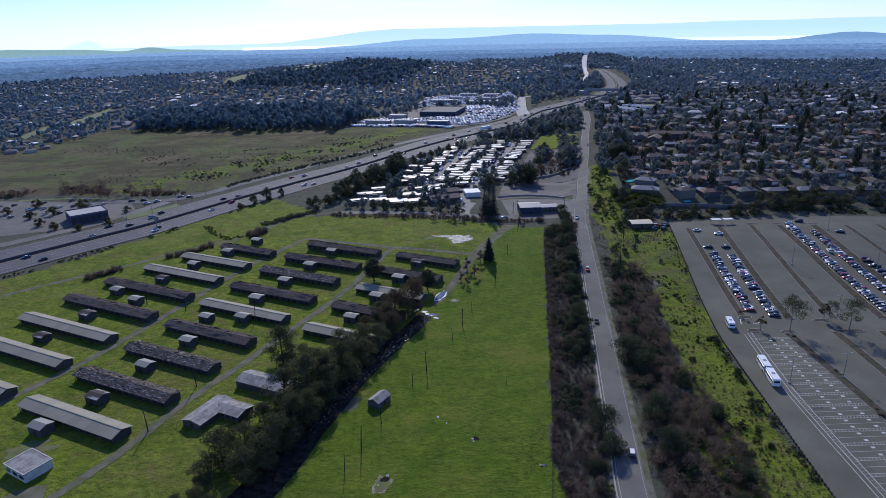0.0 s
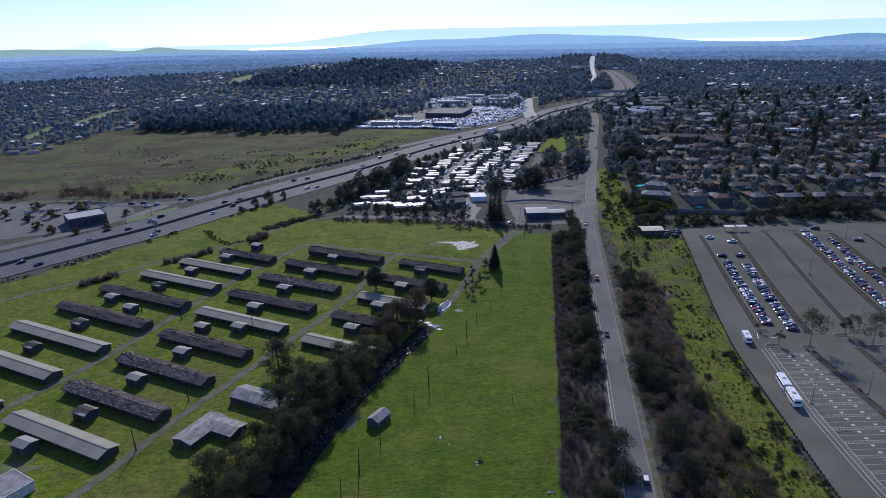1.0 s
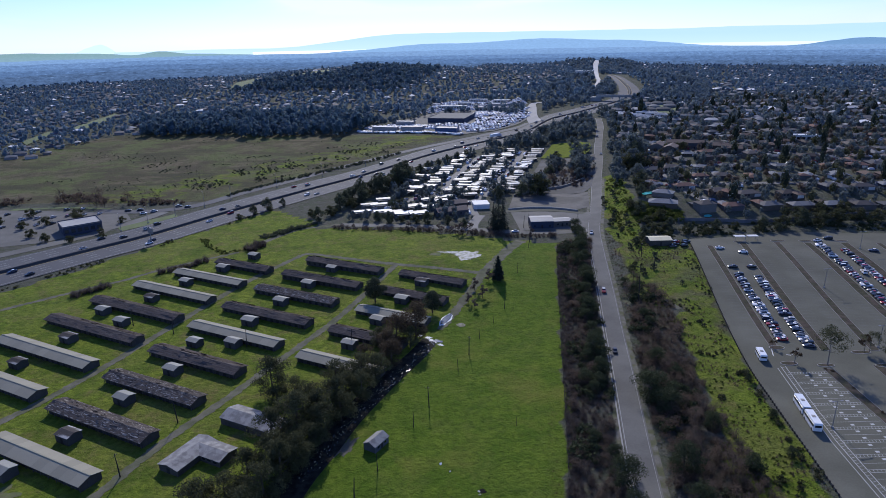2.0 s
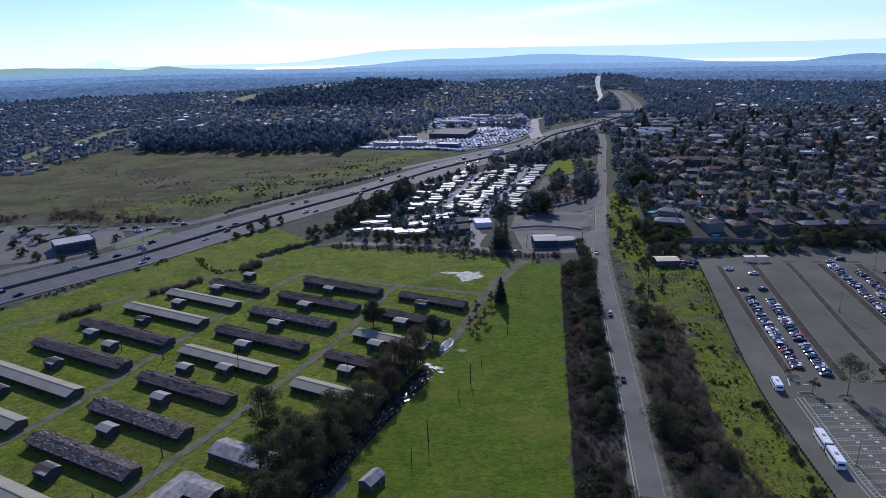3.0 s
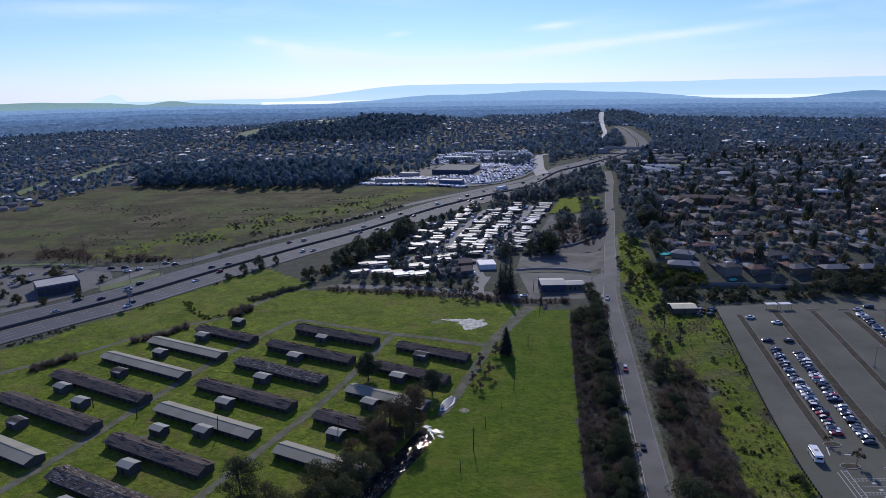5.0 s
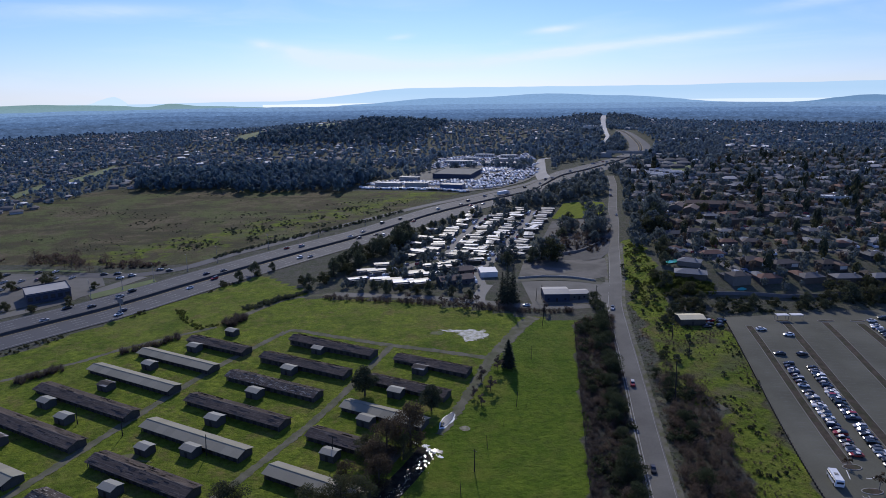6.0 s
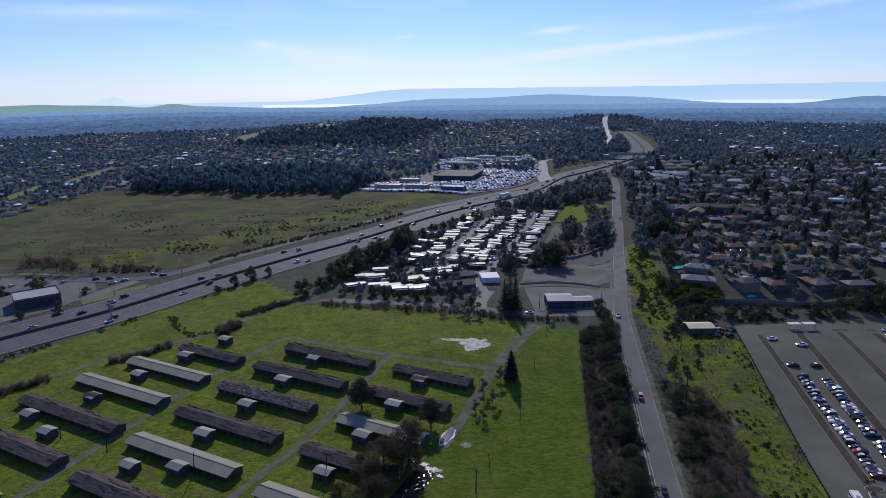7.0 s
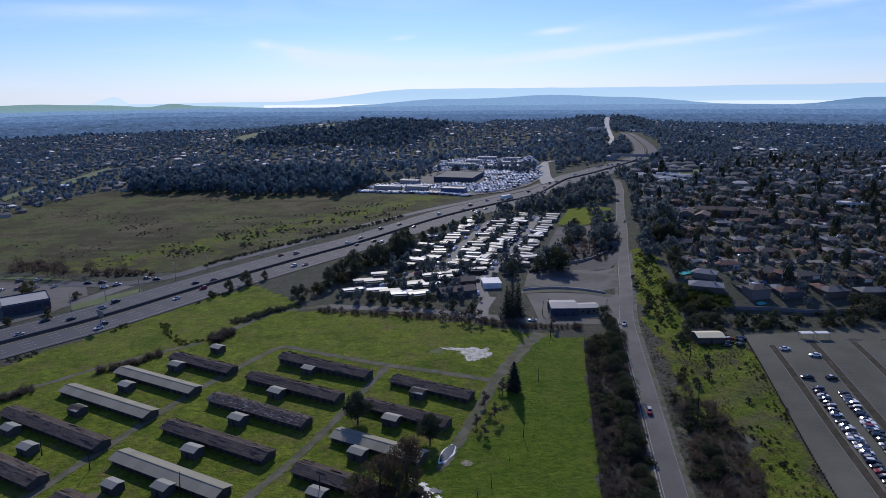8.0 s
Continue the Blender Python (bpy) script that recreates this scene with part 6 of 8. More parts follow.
thicket("brush", "reeds in a winding ditch", [(-142, 372), (-136, 364), (-128, 352), (-118, 344), (-110, 348), (-111, 351), (-117, 347.5), (-126, 356), (-134, 367), (-139, 374)], 2.0, bushes, 0.4, 0.8, leaf_fresh, 44)
thicket("brush", "scrub along the freeway's edge", [(-260, 232), (-186, 322), (-160, 358), (-140, 388), (-126, 412), (-112, 436), (-116, 440), (-132, 415), (-146, 392), (-164, 360), (-190, 324), (-264, 235)], 2.6, bushes, 0.3, 0.9, leaf_olive, 45, patch=30, level=0.2)
DRY_FIELD = [(-393, 622), (-395, 671), (-378, 763), (-336, 780), (-227, 757), (-113, 736), (-80, 734), (20, 699), (-50, 620), (-135, 522), (-168, 470), (-220, 468), (-295, 482)]
thicket("brush", "dark bushes dotted over the dry hillside", [(-260, 500), (-180, 500), (-120, 560), (-30, 660), (-60, 700), (-150, 640), (-270, 620)], 5, far_bushes, 0.3, 0.8, leaf_dark, 46, patch=40, level=0.85)
thicket("brush", "dark bushes dotted over the dry hillside", DRY_FIELD, 7, far_bushes, 0.2, 0.6, leaf_dark, 47, patch=55, level=1.0)
thicket("brush", "dark bushes in clusters above the freeway", [(-205, 492), (-160, 505), (-95, 580), (-40, 640), (-70, 672), (-130, 610), (-200, 540)], 4.2, far_bushes, 0.35, 1.1, leaf_dark, 74, patch=26, level=0.55)
thicket("brush", "dark planting in the freeway's bank", [(-160, 478), (-140, 510), (-110, 547), (-40, 620), (-36, 617), (-106, 543), (-136, 507), (-156, 476)], 3.0, far_bushes, 0.7, 1.4, leaf_dark, 48)
thicket("brush", "leafless brown scrub at the foot of the hillside", [(-330, 468), (-295, 488), (-255, 484), (-222, 466), (-186, 468), (-180, 458), (-215, 452), (-250, 464), (-290, 470), (-325, 456)], 4.0, far_bushes, 0.7, 2.0, twig_brown, 66, patch=30, level=-0.4)

# taller trees that stand out
oak = Kind(tree, "tree", 12, "dark evergreen oak beside the avenue", 7.4, 4.2, 0.6, leaf_oak, None, 30, 150, 0.17, "tree", None, "roadside oaks")
for x, y, s in ((63.2, 197, 1.5), (66, 190, 1.2), (60.5, 162, 1.1), (58.8, 147, 1.0), (44.3, 157, 1.1), (43, 147, 0.95), (44.2, 168, 0.6), (51, 212, 0.5), (57, 240, 0.5), (66, 305, 0.55), (69.5, 326, 0.6), (63, 330, 0.5),
                (91, 166, 0.45), (95.5, 184, 0.4), (98, 205, 0.4), (88, 300, 0.55), (80, 285, 0.6), (86, 282, 0.5), (37, 140, 0.6), (40, 175, 0.55), (46, 200, 0.55), (50, 225, 0.5), (55, 255, 0.55), (59, 280, 0.6), (64, 292, 0.5)):
    oak.stand(x, y, rng.uniform(0, 360), s, rng.uniform(0.8, 1.1))
for poly, n in ((WEST_VERGE, 14), (EAST_VERGE, 22)):
    spots = scatter(poly, 5.0, rng)
    for x, y in spots[rng.permutation(len(spots))[:n]]:
        oak.stand(x, y, rng.uniform(0, 360), rng.uniform(0.4, 0.8), rng.uniform(0.7, 1.0))
for x, y in shifted(AVENUE[5:13], -8.6, 8.0):
    if y > 205:
        oak.stand(x + rng.uniform(-2.2, 1.5), y + rng.uniform(-2, 2), rng.uniform(0, 360), rng.uniform(0.55, 1.05), rng.uniform(0.8, 1.1))
bare_tree = Kind(tree, "tree", 16, "leafless brown tree in fine twigs", 6.5, 3.2, 1.2, twig_brown, None, 16, 90, 0.12, "tree", 0.16, "leafless brown trees")
for x, y, k in ((81.5, 229.6, 1.1), (79, 222, 0.9), (78.4, 275.8, 0.9), (74, 212, 0.9), (70.5, 181, 1.0), (76, 188, 0.9), (67, 172, 1.0), (72, 160, 1.0), (62, 150, 0.9), (70, 143, 1.0), (86, 291, 0.7), (78, 479, 1.3), (84, 485, 1.2), (90, 487, 1.4), (96, 490, 1.3), (101, 494, 1.2), (88, 512, 1.2), (97, 526, 1.3),
                (54, 262, 0.6), (49, 230, 0.6), (62, 312, 0.7), (-281, 477, 1.3), (-255, 482, 1.2), (-223, 460, 1.4), (-205, 463, 1.2)):
    bare_tree.stand(x, y, rng.uniform(0, 360), k, rng.uniform(0.9, 1.1))
ribbon("road", [(75.5, 270), (78.3, 265.5), (80.6, 257), (83.2, 249.5), (85.5, 245)], (2.6, 1.6), 0.07, gravel_path, "short dirt path down the verge", "path", step=2.0)
thicket("brush", "leafless brush on a bare slope", [(92, 440), (104, 452), (118, 500), (128, 545), (112, 548), (90, 560), (72, 500), (66, 462), (78, 452)], 4.0, twigs, 0.5, 1.2, twig_dark, 49, patch=25, level=0.5)
slope_soil = material("slope_soil", (0.085, 0.084, 0.082), 0.95, scale=0.2, fine=2, var=0.3, tint=(0.055, 0.054, 0.05), tint_scale=0.08)
area("ground", [(98, 446), (106, 456), (120, 505), (130, 548), (112, 552), (88, 566), (70, 505), (62, 458), (78, 450)], 0.12, slope_soil, "bare grey slope below a playing field", "bare slope", 12.0)
for x, y in scatter([(74, 470), (100, 458), (122, 540), (94, 552)], 13, rng):
    small_bare.stand(x, y, rng.uniform(0, 360), rng.uniform(0.9, 1.4))
thicket("brush", "bright green shrubs above the slope", [(112, 392), (122, 400), (142, 380), (138, 370), (117, 371)], 2.2, bushes, 0.9, 1.7, leaf_fresh, 50)
thicket("brush", "fresh green scrub on the roadside slope", [(98, 352), (110, 352), (118, 391), (121, 424), (129, 465), (121, 472), (112, 440), (103, 400)], 1.7, bushes, 0.2, 0.7, leaf_fresh, 63, patch=14, level=-0.2)
for x, y in ((-2, 364), (7, 362.5), (10, 361), (15, 360), (-20, 372), (26, 357), (48, 352)):
    small_bare.stand(x, y, rng.uniform(0, 360), rng.uniform(1.0, 1.5))
hill_bush = Kind(tree, "tree", 13, "low dark shrub on the grassy slope", 3.4, 2.2, 0.3, leaf_dark, None, 10, 30, 0.35, "shrub", 0.1, "shrubs on the slope")
for x, y, s in ((102.6, 406, 1.0), (110, 410, 1.0), (103.7, 388, 1.1), (101, 380, 0.9), (97.7, 371, 1.2), (108, 379, 1.0), (100.4, 359, 0.9), (106, 366, 1.0), (95, 350, 0.7), (112, 425, 1.1), (105, 420, 0.8), (118, 440, 1.1), (96, 331, 0.9), (99, 303, 0.8), (104, 316, 0.9),
                (92.5, 297, 1.0), (88, 270, 0.8), (100, 245, 0.5), (106, 285, 0.6)):
    hill_bush.stand(x, y, rng.uniform(0, 360), s * rng.uniform(0.9, 1.1))
belt = Kind(tree, "tree", 14, "dense dark tree in a shelter belt", 11.0, 5.2, 0.6, leaf_dark, None, 28, 85, 0.36, "tree", None, "shelter belt trees")
belt_b = Kind(tree, "tree", 15, "dense olive tree in a shelter belt", 8.5, 4.8, 0.5, leaf_olive, None, 24, 85, 0.34, "tree", None, "shelter belt trees")
belt_c = Kind(tree, "tree", 17, "broad grey-green garden tree", 11.0, 5.2, 0.6, leaf_town, None, 26, 75, 0.4, "tree", None, "garden trees")
for x, y, s in ((-72, 416, 0.8), (-68, 428, 1.0), (-66, 440, 1.05), (-63, 449, 1.1), (-57, 456, 1.1), (-54, 464, 1.15), (-48, 468, 1.1), (-43, 474, 1.2), (-37, 479, 1.3), (-33, 488, 1.5), (-31, 497, 1.6), (-28, 505, 1.3), (-60, 433, 0.9), (-55, 444, 0.9),
                (-24, 516, 0.8), (-17, 526, 0.8), (-10, 540, 0.7), (-2, 552, 0.7), (6, 564, 0.7), (15, 577, 0.7), (24, 590, 0.7), (-78, 406, 0.8), (-84, 414, 0.6), (-118, 436, 0.9), (-124, 424, 0.6), (-130, 412, 0.5), (-110, 446, 0.5)):
    (belt if rng.random() < 0.7 else belt_b).stand(x, y, rng.uniform(0, 360), s * rng.uniform(0.9, 1.1), rng.uniform(0.9, 1.15))
for x, y, s in ((115, 393, 0.8), (116, 381, 0.8), (117, 367, 0.9), (115, 354, 0.8), (108, 347, 0.6), (122, 357, 0.8), (128, 362, 0.7), (104, 340, 0.5), (101, 337, 0.5), (122, 346, 0.6), (136, 356, 0.6), (144, 351, 0.5), (126, 372, 0.8), (133, 352, 0.6),
                (152, 357, 0.6), (163, 358, 0.6), (178, 357, 0.8), (190, 358, 0.9), (201, 360, 1.0), (213, 362, 1.1), (224, 364, 1.1), (236, 366, 1.0), (248, 365, 1.0), (262, 362, 1.0), (205, 370, 1.0), (220, 374, 1.0), (235, 378, 1.0), (276, 360, 1.0), (290, 358, 1.0), (172, 352, 0.5), (185, 353, 0.5)):
    (belt_b if rng.random() < 0.5 else belt).stand(x, y, rng.uniform(0, 360), s * rng.uniform(0.85, 1.1), rng.uniform(0.8, 1.0))
for x, y, s in ((-33, 390, 0.7), (-25, 391, 0.6), (-16, 387, 0.65), (-9, 385, 0.6), (3, 381, 0.55), (12, 375, 0.55), (37, 453, 1.0), (44, 458, 0.8), (38, 440, 0.9), (66.9, 449.4, 1.65), (62, 453, 1.3), (70, 455, 1.3), (55, 446, 0.9), (126, 410, 0.8), (131, 424, 0.9), (134, 436, 0.9), (137, 452, 1.1), (145, 490, 1.4), (147, 497, 1.5), (121, 544, 1.1), (-40, 398, 0.6), (14, 444, 0.8), (9, 452, 0.7), (-2, 446, 0.7),
                (-14, 449, 0.7), (-28, 452, 0.8), (-32, 420, 0.7), (-26, 428, 0.7), (102, 500, 1.2), (108, 512, 1.1), (112, 540, 1.2), (118, 560, 1.0), (95, 520, 1.2), (120, 590, 1.0), (126, 640, 1.2), (112, 650, 1.2), (96, 645, 1.2), (80, 648, 1.1), (140, 655, 1.1), (103, 668, 1.1), (86, 625, 0.8), (74, 628, 0.9), (84, 500, 1.0), (92, 532, 1.1), (75, 482, 0.9), (104, 486, 1.0), (110, 528, 1.1), (98, 548, 0.9), (144, 492, 1.6), (148, 486, 1.4), (140, 486, 1.4), (152, 511, 2.0), (157, 521, 1.7), (150, 503, 1.7), (109, 498, 1.5), (113, 505, 1.3)):
    (belt_c if y > 440 and rng.random() < 0.7 else belt if rng.random() < 0.6 else belt_b).stand(x, y, rng.uniform(0, 360), s * rng.uniform(0.85, 1.1), rng.uniform(0.9, 1.1))

# tussocks in the grass
tufts = [tuft(s) for s in range(5)]
FIELD = [(-20, 110), (20, 110), (30, 164), (41, 231), (48, 271), (59, 335), (40, 340), (18, 290), (0, 240), (-14, 200), (-22, 160)]
thicket("grass_tufts", "coarse tussocks in the green field", FIELD, 2.2, tufts, 0.18, 0.55, leaf_fresh, 51, (0.3, 0.7), "grass")
thicket("grass_tufts", "dark rank clumps in the green field", FIELD, 1.6, tufts, 0.15, 0.45, leaf_olive, 55, (0.4, 0.9), "grass", 14, 0.7)
thicket("grass_tufts", "dark rank clumps between the stables", [(-190, 200), (-90, 110), (-60, 130), (-60, 180), (-20, 240), (10, 300), (-75, 385), (-130, 400), (-180, 310)], 2.0, tufts, 0.15, 0.5, leaf_olive, 56, (0.4, 0.9), "grass", 16, 0.6)
thicket("grass_tufts", "coarse tussocks between the stables", [(-190, 200), (-90, 110), (-60, 130), (-60, 180), (-20, 240), (10, 300), (-75, 385), (-130, 400), (-180, 310)], 2.8, tufts, 0.15, 0.5, leaf_fresh, 52, (0.3, 0.7), "grass")
thicket("grass_tufts", "dry tussocks on the hillside", DRY_FIELD, 6.0, tufts, 0.4, 1.1, leaf_olive, 53, (0.2, 0.5), "grass")
thicket("grass_tufts", "dry tussocks beside the parking lot", [(84, 262), (98, 262), (106, 230), (130, 338), (112, 343), (93, 343)], 2.4, tufts, 0.3, 0.8, leaf_olive, 54, (0.3, 0.7), "grass")
thicket("grass_tufts", "rank dull grass on the roadside slope", [(93, 343), (97, 370), (104, 410), (112, 440), (122, 432), (118, 400), (112, 372), (108, 343)], 1.3, tufts, 0.35, 0.9, leaf_olive, 57, (0.3, 0.7), "grass")
BANK = [(84, 262), (98, 262), (106, 230), (130, 338), (112, 343), (93, 343)]
thicket("brush", "low fresh scrub beside the parking lot", BANK, 0.95, tufts, 0.25, 0.6, leaf_fresh, 58, (0.3, 0.7), patch=18, level=-0.3)
thicket("brush", "dull low scrub beside the parking lot", BANK, 2.2, far_bushes, 0.15, 0.6, leaf_olive, 59, patch=20, level=0.6)
thicket("brush", "grey dead weeds beside the parking lot", BANK, 1.7, fine_twigs, 0.2, 0.5, twig_brown, 60, patch=20, level=0.3)
for k, line in enumerate(LANES):
    q, d = resample(line, 0.9)
    side = rng.choice((-1.0, 1.0), len(q))[:, None] * rng.uniform(1.35, 2.0, (len(q), 1))
    xy = q + np.stack([d[:, 1], -d[:, 0]], 1) * side
    r = np.random.default_rng(70 + k)
    tagged(new("grass_tufts", stamp_all("grass_tufts", tufts, places_at(xy, r, 0.2, 0.55, (0.3, 0.6), 0.05), [leaf_fresh], r)), "weeds along the edges of a lane", "grass", kind="stuff")

# worn places and rubbish in the green field
flat_paint = material("white_litter", (0.7, 0.7, 0.68), 0.8, scale=1, fine=5, var=0.1)
straw = leaf_material("straw", (0.12, 0.11, 0.036), (0.2, 0.17, 0.07), 0.4, 0.05)
# near-black colour for the shade inside a hollow; the patches themselves are flat
pit_shade = material("pit_shade", (0.016, 0.015, 0.013), 0.95, scale=0.5, fine=4, var=0.4, spec=0.05)
for i, (x, y, rx, ry, turn) in enumerate(((22, 147, 5.0, 11, -0.35), (29.5, 182, 1.6, 12, -0.25), (-3.2, 153.5, 1.6, 4.6, -0.35), (26, 160, 2.2, 8, -0.25))):
    r = np.random.default_rng(80 + i)
    u, v = r.normal(size=(2, int(7 * rx * ry))) * 0.55
    xy = np.stack([x + u * rx * math.cos(turn) - v * ry * math.sin(turn), y + u * rx * math.sin(turn) + v * ry * math.cos(turn)], 1)
    tagged(new("grass_tufts", stamp_all("grass_tufts", tufts, places_at(xy, r, 0.25, 0.6, (0.2, 0.5), 0.05), [straw], r)), "thin dead yellow grass in the field", "grass", kind="stuff")
blot("ground", -18.0, 138.0, 2.3, 3.4, -0.5, 0.05, spoil, "pale spoil round a dug hollow", "bare patch", 92, 0.3)
blot("ground", -18.2, 137.4, 1.7, 2.5, -0.5, 0.06, earth, "trodden floor of a dug hollow", "bare patch", 93, 0.3)
blot("ground", -17.6, 139.8, 1.3, 1.0, 0.3, 0.075, pit_shade, "flat patch painted with a dug hollow's shade", "hollow", 90, 0.3)
blot("ground", 7.2, 155.6, 0.9, 0.8, 0.0, 0.07, pit_shade, "flat patch painted with a dug hollow's shade", "hollow", 91, 0.3)
for k, (line, w) in enumerate(((((18.3, 178.9), (14.0, 171.7), (12.3, 166.8), (10.2, 161.3), (8.5, 157.5)), 2.2), (((25.0, 157.0), (21.0, 148.9), (17.4, 145.1), (13.4, 140.8), (12.0, 135.0)), 0.7), (((-34, 186), (-29, 178), (-27, 170)), 1.0))):
    q, d = resample(list(line), 0.3)
    r = np.random.default_rng(95 + k)
    xy = q + r.normal(size=(len(q), 2)) * w * 0.5
    tagged(new("grass_tufts", stamp_all("grass_tufts", tufts, places_at(xy, r, 0.2, 0.5, (0.3, 0.6), 0.05), [leaf_fresh], r)), "line of rank green clumps across the field", "grass", kind="stuff")


def rubble(seed, n, size, mat, label):
    """A few broken slabs thrown down together."""
    r = np.random.default_rng(seed)
    thing = tagged(new("rubble_pile"), label, "rubble")
    for i in range(n):
        s = size * r.uniform(0.4, 1.0)
        bm = boxes(((-s, -s * 0.6, -0.05), (s, s * 0.6, s * 0.35)))
        bmesh.ops.transform(bm, matrix=pose(r.normal() * size, r.normal() * size, 0.05, r.uniform(-25, 25), r.uniform(-25, 25), r.uniform(0, 360)), verts=bm.verts[:])
        part("slab", bm, mat, thing)
    return thing


put(rubble(1, 5, 0.45, concrete, "pale broken slabs beside the field fence"), 24.3, 143.2)
put(rubble(2, 7, 0.3, sand, "pale rubbish round a dug hollow"), -16.9, 141.2)
put(rubble(3, 4, 0.25, sand, "pale rubbish round a dug hollow"), -19.0, 137.9)
put(rubble(4, 3, 0.35, sand, "small pale stones round a dug hollow"), 6.4, 155.0)
put(rubble(5, 2, 0.4, flat_paint, "scrap of white litter on the grass"), -2.8, 166.7)
put(rubble(6, 1, 0.35, flat_paint, "scrap of white litter on the grass"), -1.4, 164.4)
put(pole(17.0, -0.6, "tall timber utility pole on the bank"), 81.3, 267.7, 10)


# ---- town ----
def tone_material(name, cols, rough=0.85, island=False, var=0.15, spec=0.12):
    """A surface in several colours, one to each thing (or to each loose piece)."""
    m = material(name, cols[0], rough, scale=0.5, fine=4, var=var, spec=spec)
    nt = m.node_tree
    src = nt.nodes.new("ShaderNodeNewGeometry").outputs["Random Per Island"] if island else nt.nodes.new("ShaderNodeObjectInfo").outputs["Random"]
    ramp = nt.nodes.new("ShaderNodeValToRGB")
    ramp.color_ramp.interpolation = "CONSTANT"
    while len(ramp.color_ramp.elements) < len(cols):
        ramp.color_ramp.elements.new(0.99)
    for i, (e, c) in enumerate(zip(ramp.color_ramp.elements, cols)):
        e.position, e.color = i / len(cols), (*c, 1)
    nt.links.new(src, ramp.inputs[0])
    hsv = [n for n in nt.nodes if n.bl_idname == "ShaderNodeHueSaturation"][0]
    nt.links.new(ramp.outputs[0], hsv.inputs["Color"])
    return m


ROOF_TONES = [(0.1, 0.088, 0.08), (0.085, 0.082, 0.084), (0.13, 0.092, 0.074), (0.16, 0.15, 0.14), (0.075, 0.062, 0.055), (0.19, 0.185, 0.18), (0.09, 0.09, 0.095), (0.22, 0.22, 0.22), (0.12, 0.104, 0.094), (0.18, 0.105, 0.08)]
WALL_TONES = [(0.12, 0.112, 0.1), (0.1, 0.085, 0.07), (0.15, 0.142, 0.13), (0.09, 0.09, 0.098), (0.13, 0.108, 0.086)]
house_roof = tone_material("shingle_roof", ROOF_TONES)
house_wall = tone_material("stucco_wall", WALL_TONES)
garage_white = material("garage_white", (0.6, 0.59, 0.56), 0.7, scale=0.5, fine=4, var=0.1)


def hip_roof(lx, ly, z, rise, over=0.5, thick=0.15):
    """A hipped roof with eaves."""
    bm = bmesh.new()
    x, y = lx / 2 + over, ly / 2 + over
    r = max(0.3, x - y)
    low = [bm.verts.new(p) for p in ((-x, -y, z), (x, -y, z), (x, y, z), (-x, y, z))]
    mid = [bm.verts.new((v.co.x, v.co.y, z + thick)) for v in low]
    a, b = bm.verts.new((-r, 0, z + rise)), bm.verts.new((r, 0, z + rise))
    bm.faces.new(list(reversed(low)))
    for i in range(4):
        bm.faces.new((low[i], low[(i + 1) % 4], mid[(i + 1) % 4], mid[i]))
    bm.faces.new((mid[0], mid[1], b, a))
    bm.faces.new((mid[2], mid[3], a, b))
    bm.faces.new((mid[1], mid[2], b))
    bm.faces.new((mid[3], mid[0], a))
    return bm


def house(style, label):
    """A suburban house: main block, wing, garage; its front towards -y."""
    thing = tagged(new("house"), label, "house", "houses in the suburb")
    lx, ly, h = {"long": (17, 9, 2.5), "wing": (14, 9, 2.5), "tall": (12, 9.5, 4.8)}[style]
    part("wall", boxes(((-lx / 2, -ly / 2, -1.5), (lx / 2, ly / 2, h))), house_wall, thing)
    roof = part("roof", hip_roof(lx, ly, h, 2.0), house_roof, thing)
    if style != "long":
        part("wing", boxes(((lx / 2 - 6.5, -ly / 2 - 5, -1.5), (lx / 2 - 0.3, -ly / 2 + 0.3, 2.7))), house_wall, thing)
        bm = hip_roof(6.2, 9.5, 2.7, 1.6)
        bmesh.ops.transform(bm, matrix=pose(lx / 2 - 3.4, -ly / 2 - 1.0, 0.02), verts=bm.verts[:])
        part("roof", bm, house_roof, thing)
        part("garage_door", boxes(((lx / 2 - 5.8, -ly / 2 - 5.06, 0), (lx / 2 - 1.0, -ly / 2 - 5.004, 2.2))), garage_white, thing)
    else:
        part("garage_door", boxes(((lx / 2 - 5.6, -ly / 2 - 0.06, 0), (lx / 2 - 0.8, -ly / 2 - 0.004, 2.2))), garage_white, thing)
    for i in range(3):
        wx = -lx / 2 + 1.6 + i * 2.6
        part("window", boxes(((wx - 0.7, -ly / 2 - 0.05, 0.9), (wx + 0.7, -ly / 2 - 0.004, 2.1))), pane, thing)
    part("chimney", boxes(((-lx / 4 - 0.4, 0.8, h), (-lx / 4 + 0.4, 1.6, h + 2.6))), concrete, roof)
    return thing


HOUSES = [Kind(house, s, l) for s, l in (("long", "low suburban house with hipped shingle roof"), ("wing", "suburban house with projecting garage wing"), ("wing", "suburban house with projecting garage wing"), ("tall", "two-storey suburban house with hipped roof"))]
street_mat = material("street_asphalt", (0.125, 0.125, 0.122), 0.85, scale=0.15, fine=1.5, var=0.2, tint=(0.13, 0.125, 0.12), tint_scale=0.06)
rng = np.random.default_rng(17)
STREETS = [[(163, 396), (158, 412), (160, 436), (157, 470), (166, 520), (176, 600), (196, 700)]]
for k in range(9):
    y = 433 + 53 * k
    x0 = 128 + 11 * k
    STREETS.append([(x0 + 12, y + 4), (x0 + 90, y - 2 + 12 * math.sin(k)), (x0 + 190, y - 8 + 15 * math.sin(k * 2.1)), (x0 + 320, y - 6 + 14 * math.sin(k * 3.3)), (x0 + 480 + 25 * k, y + 10)])
STREETS.append([(300, 392), (312, 440), (330, 520), (352, 640), (380, 800)])
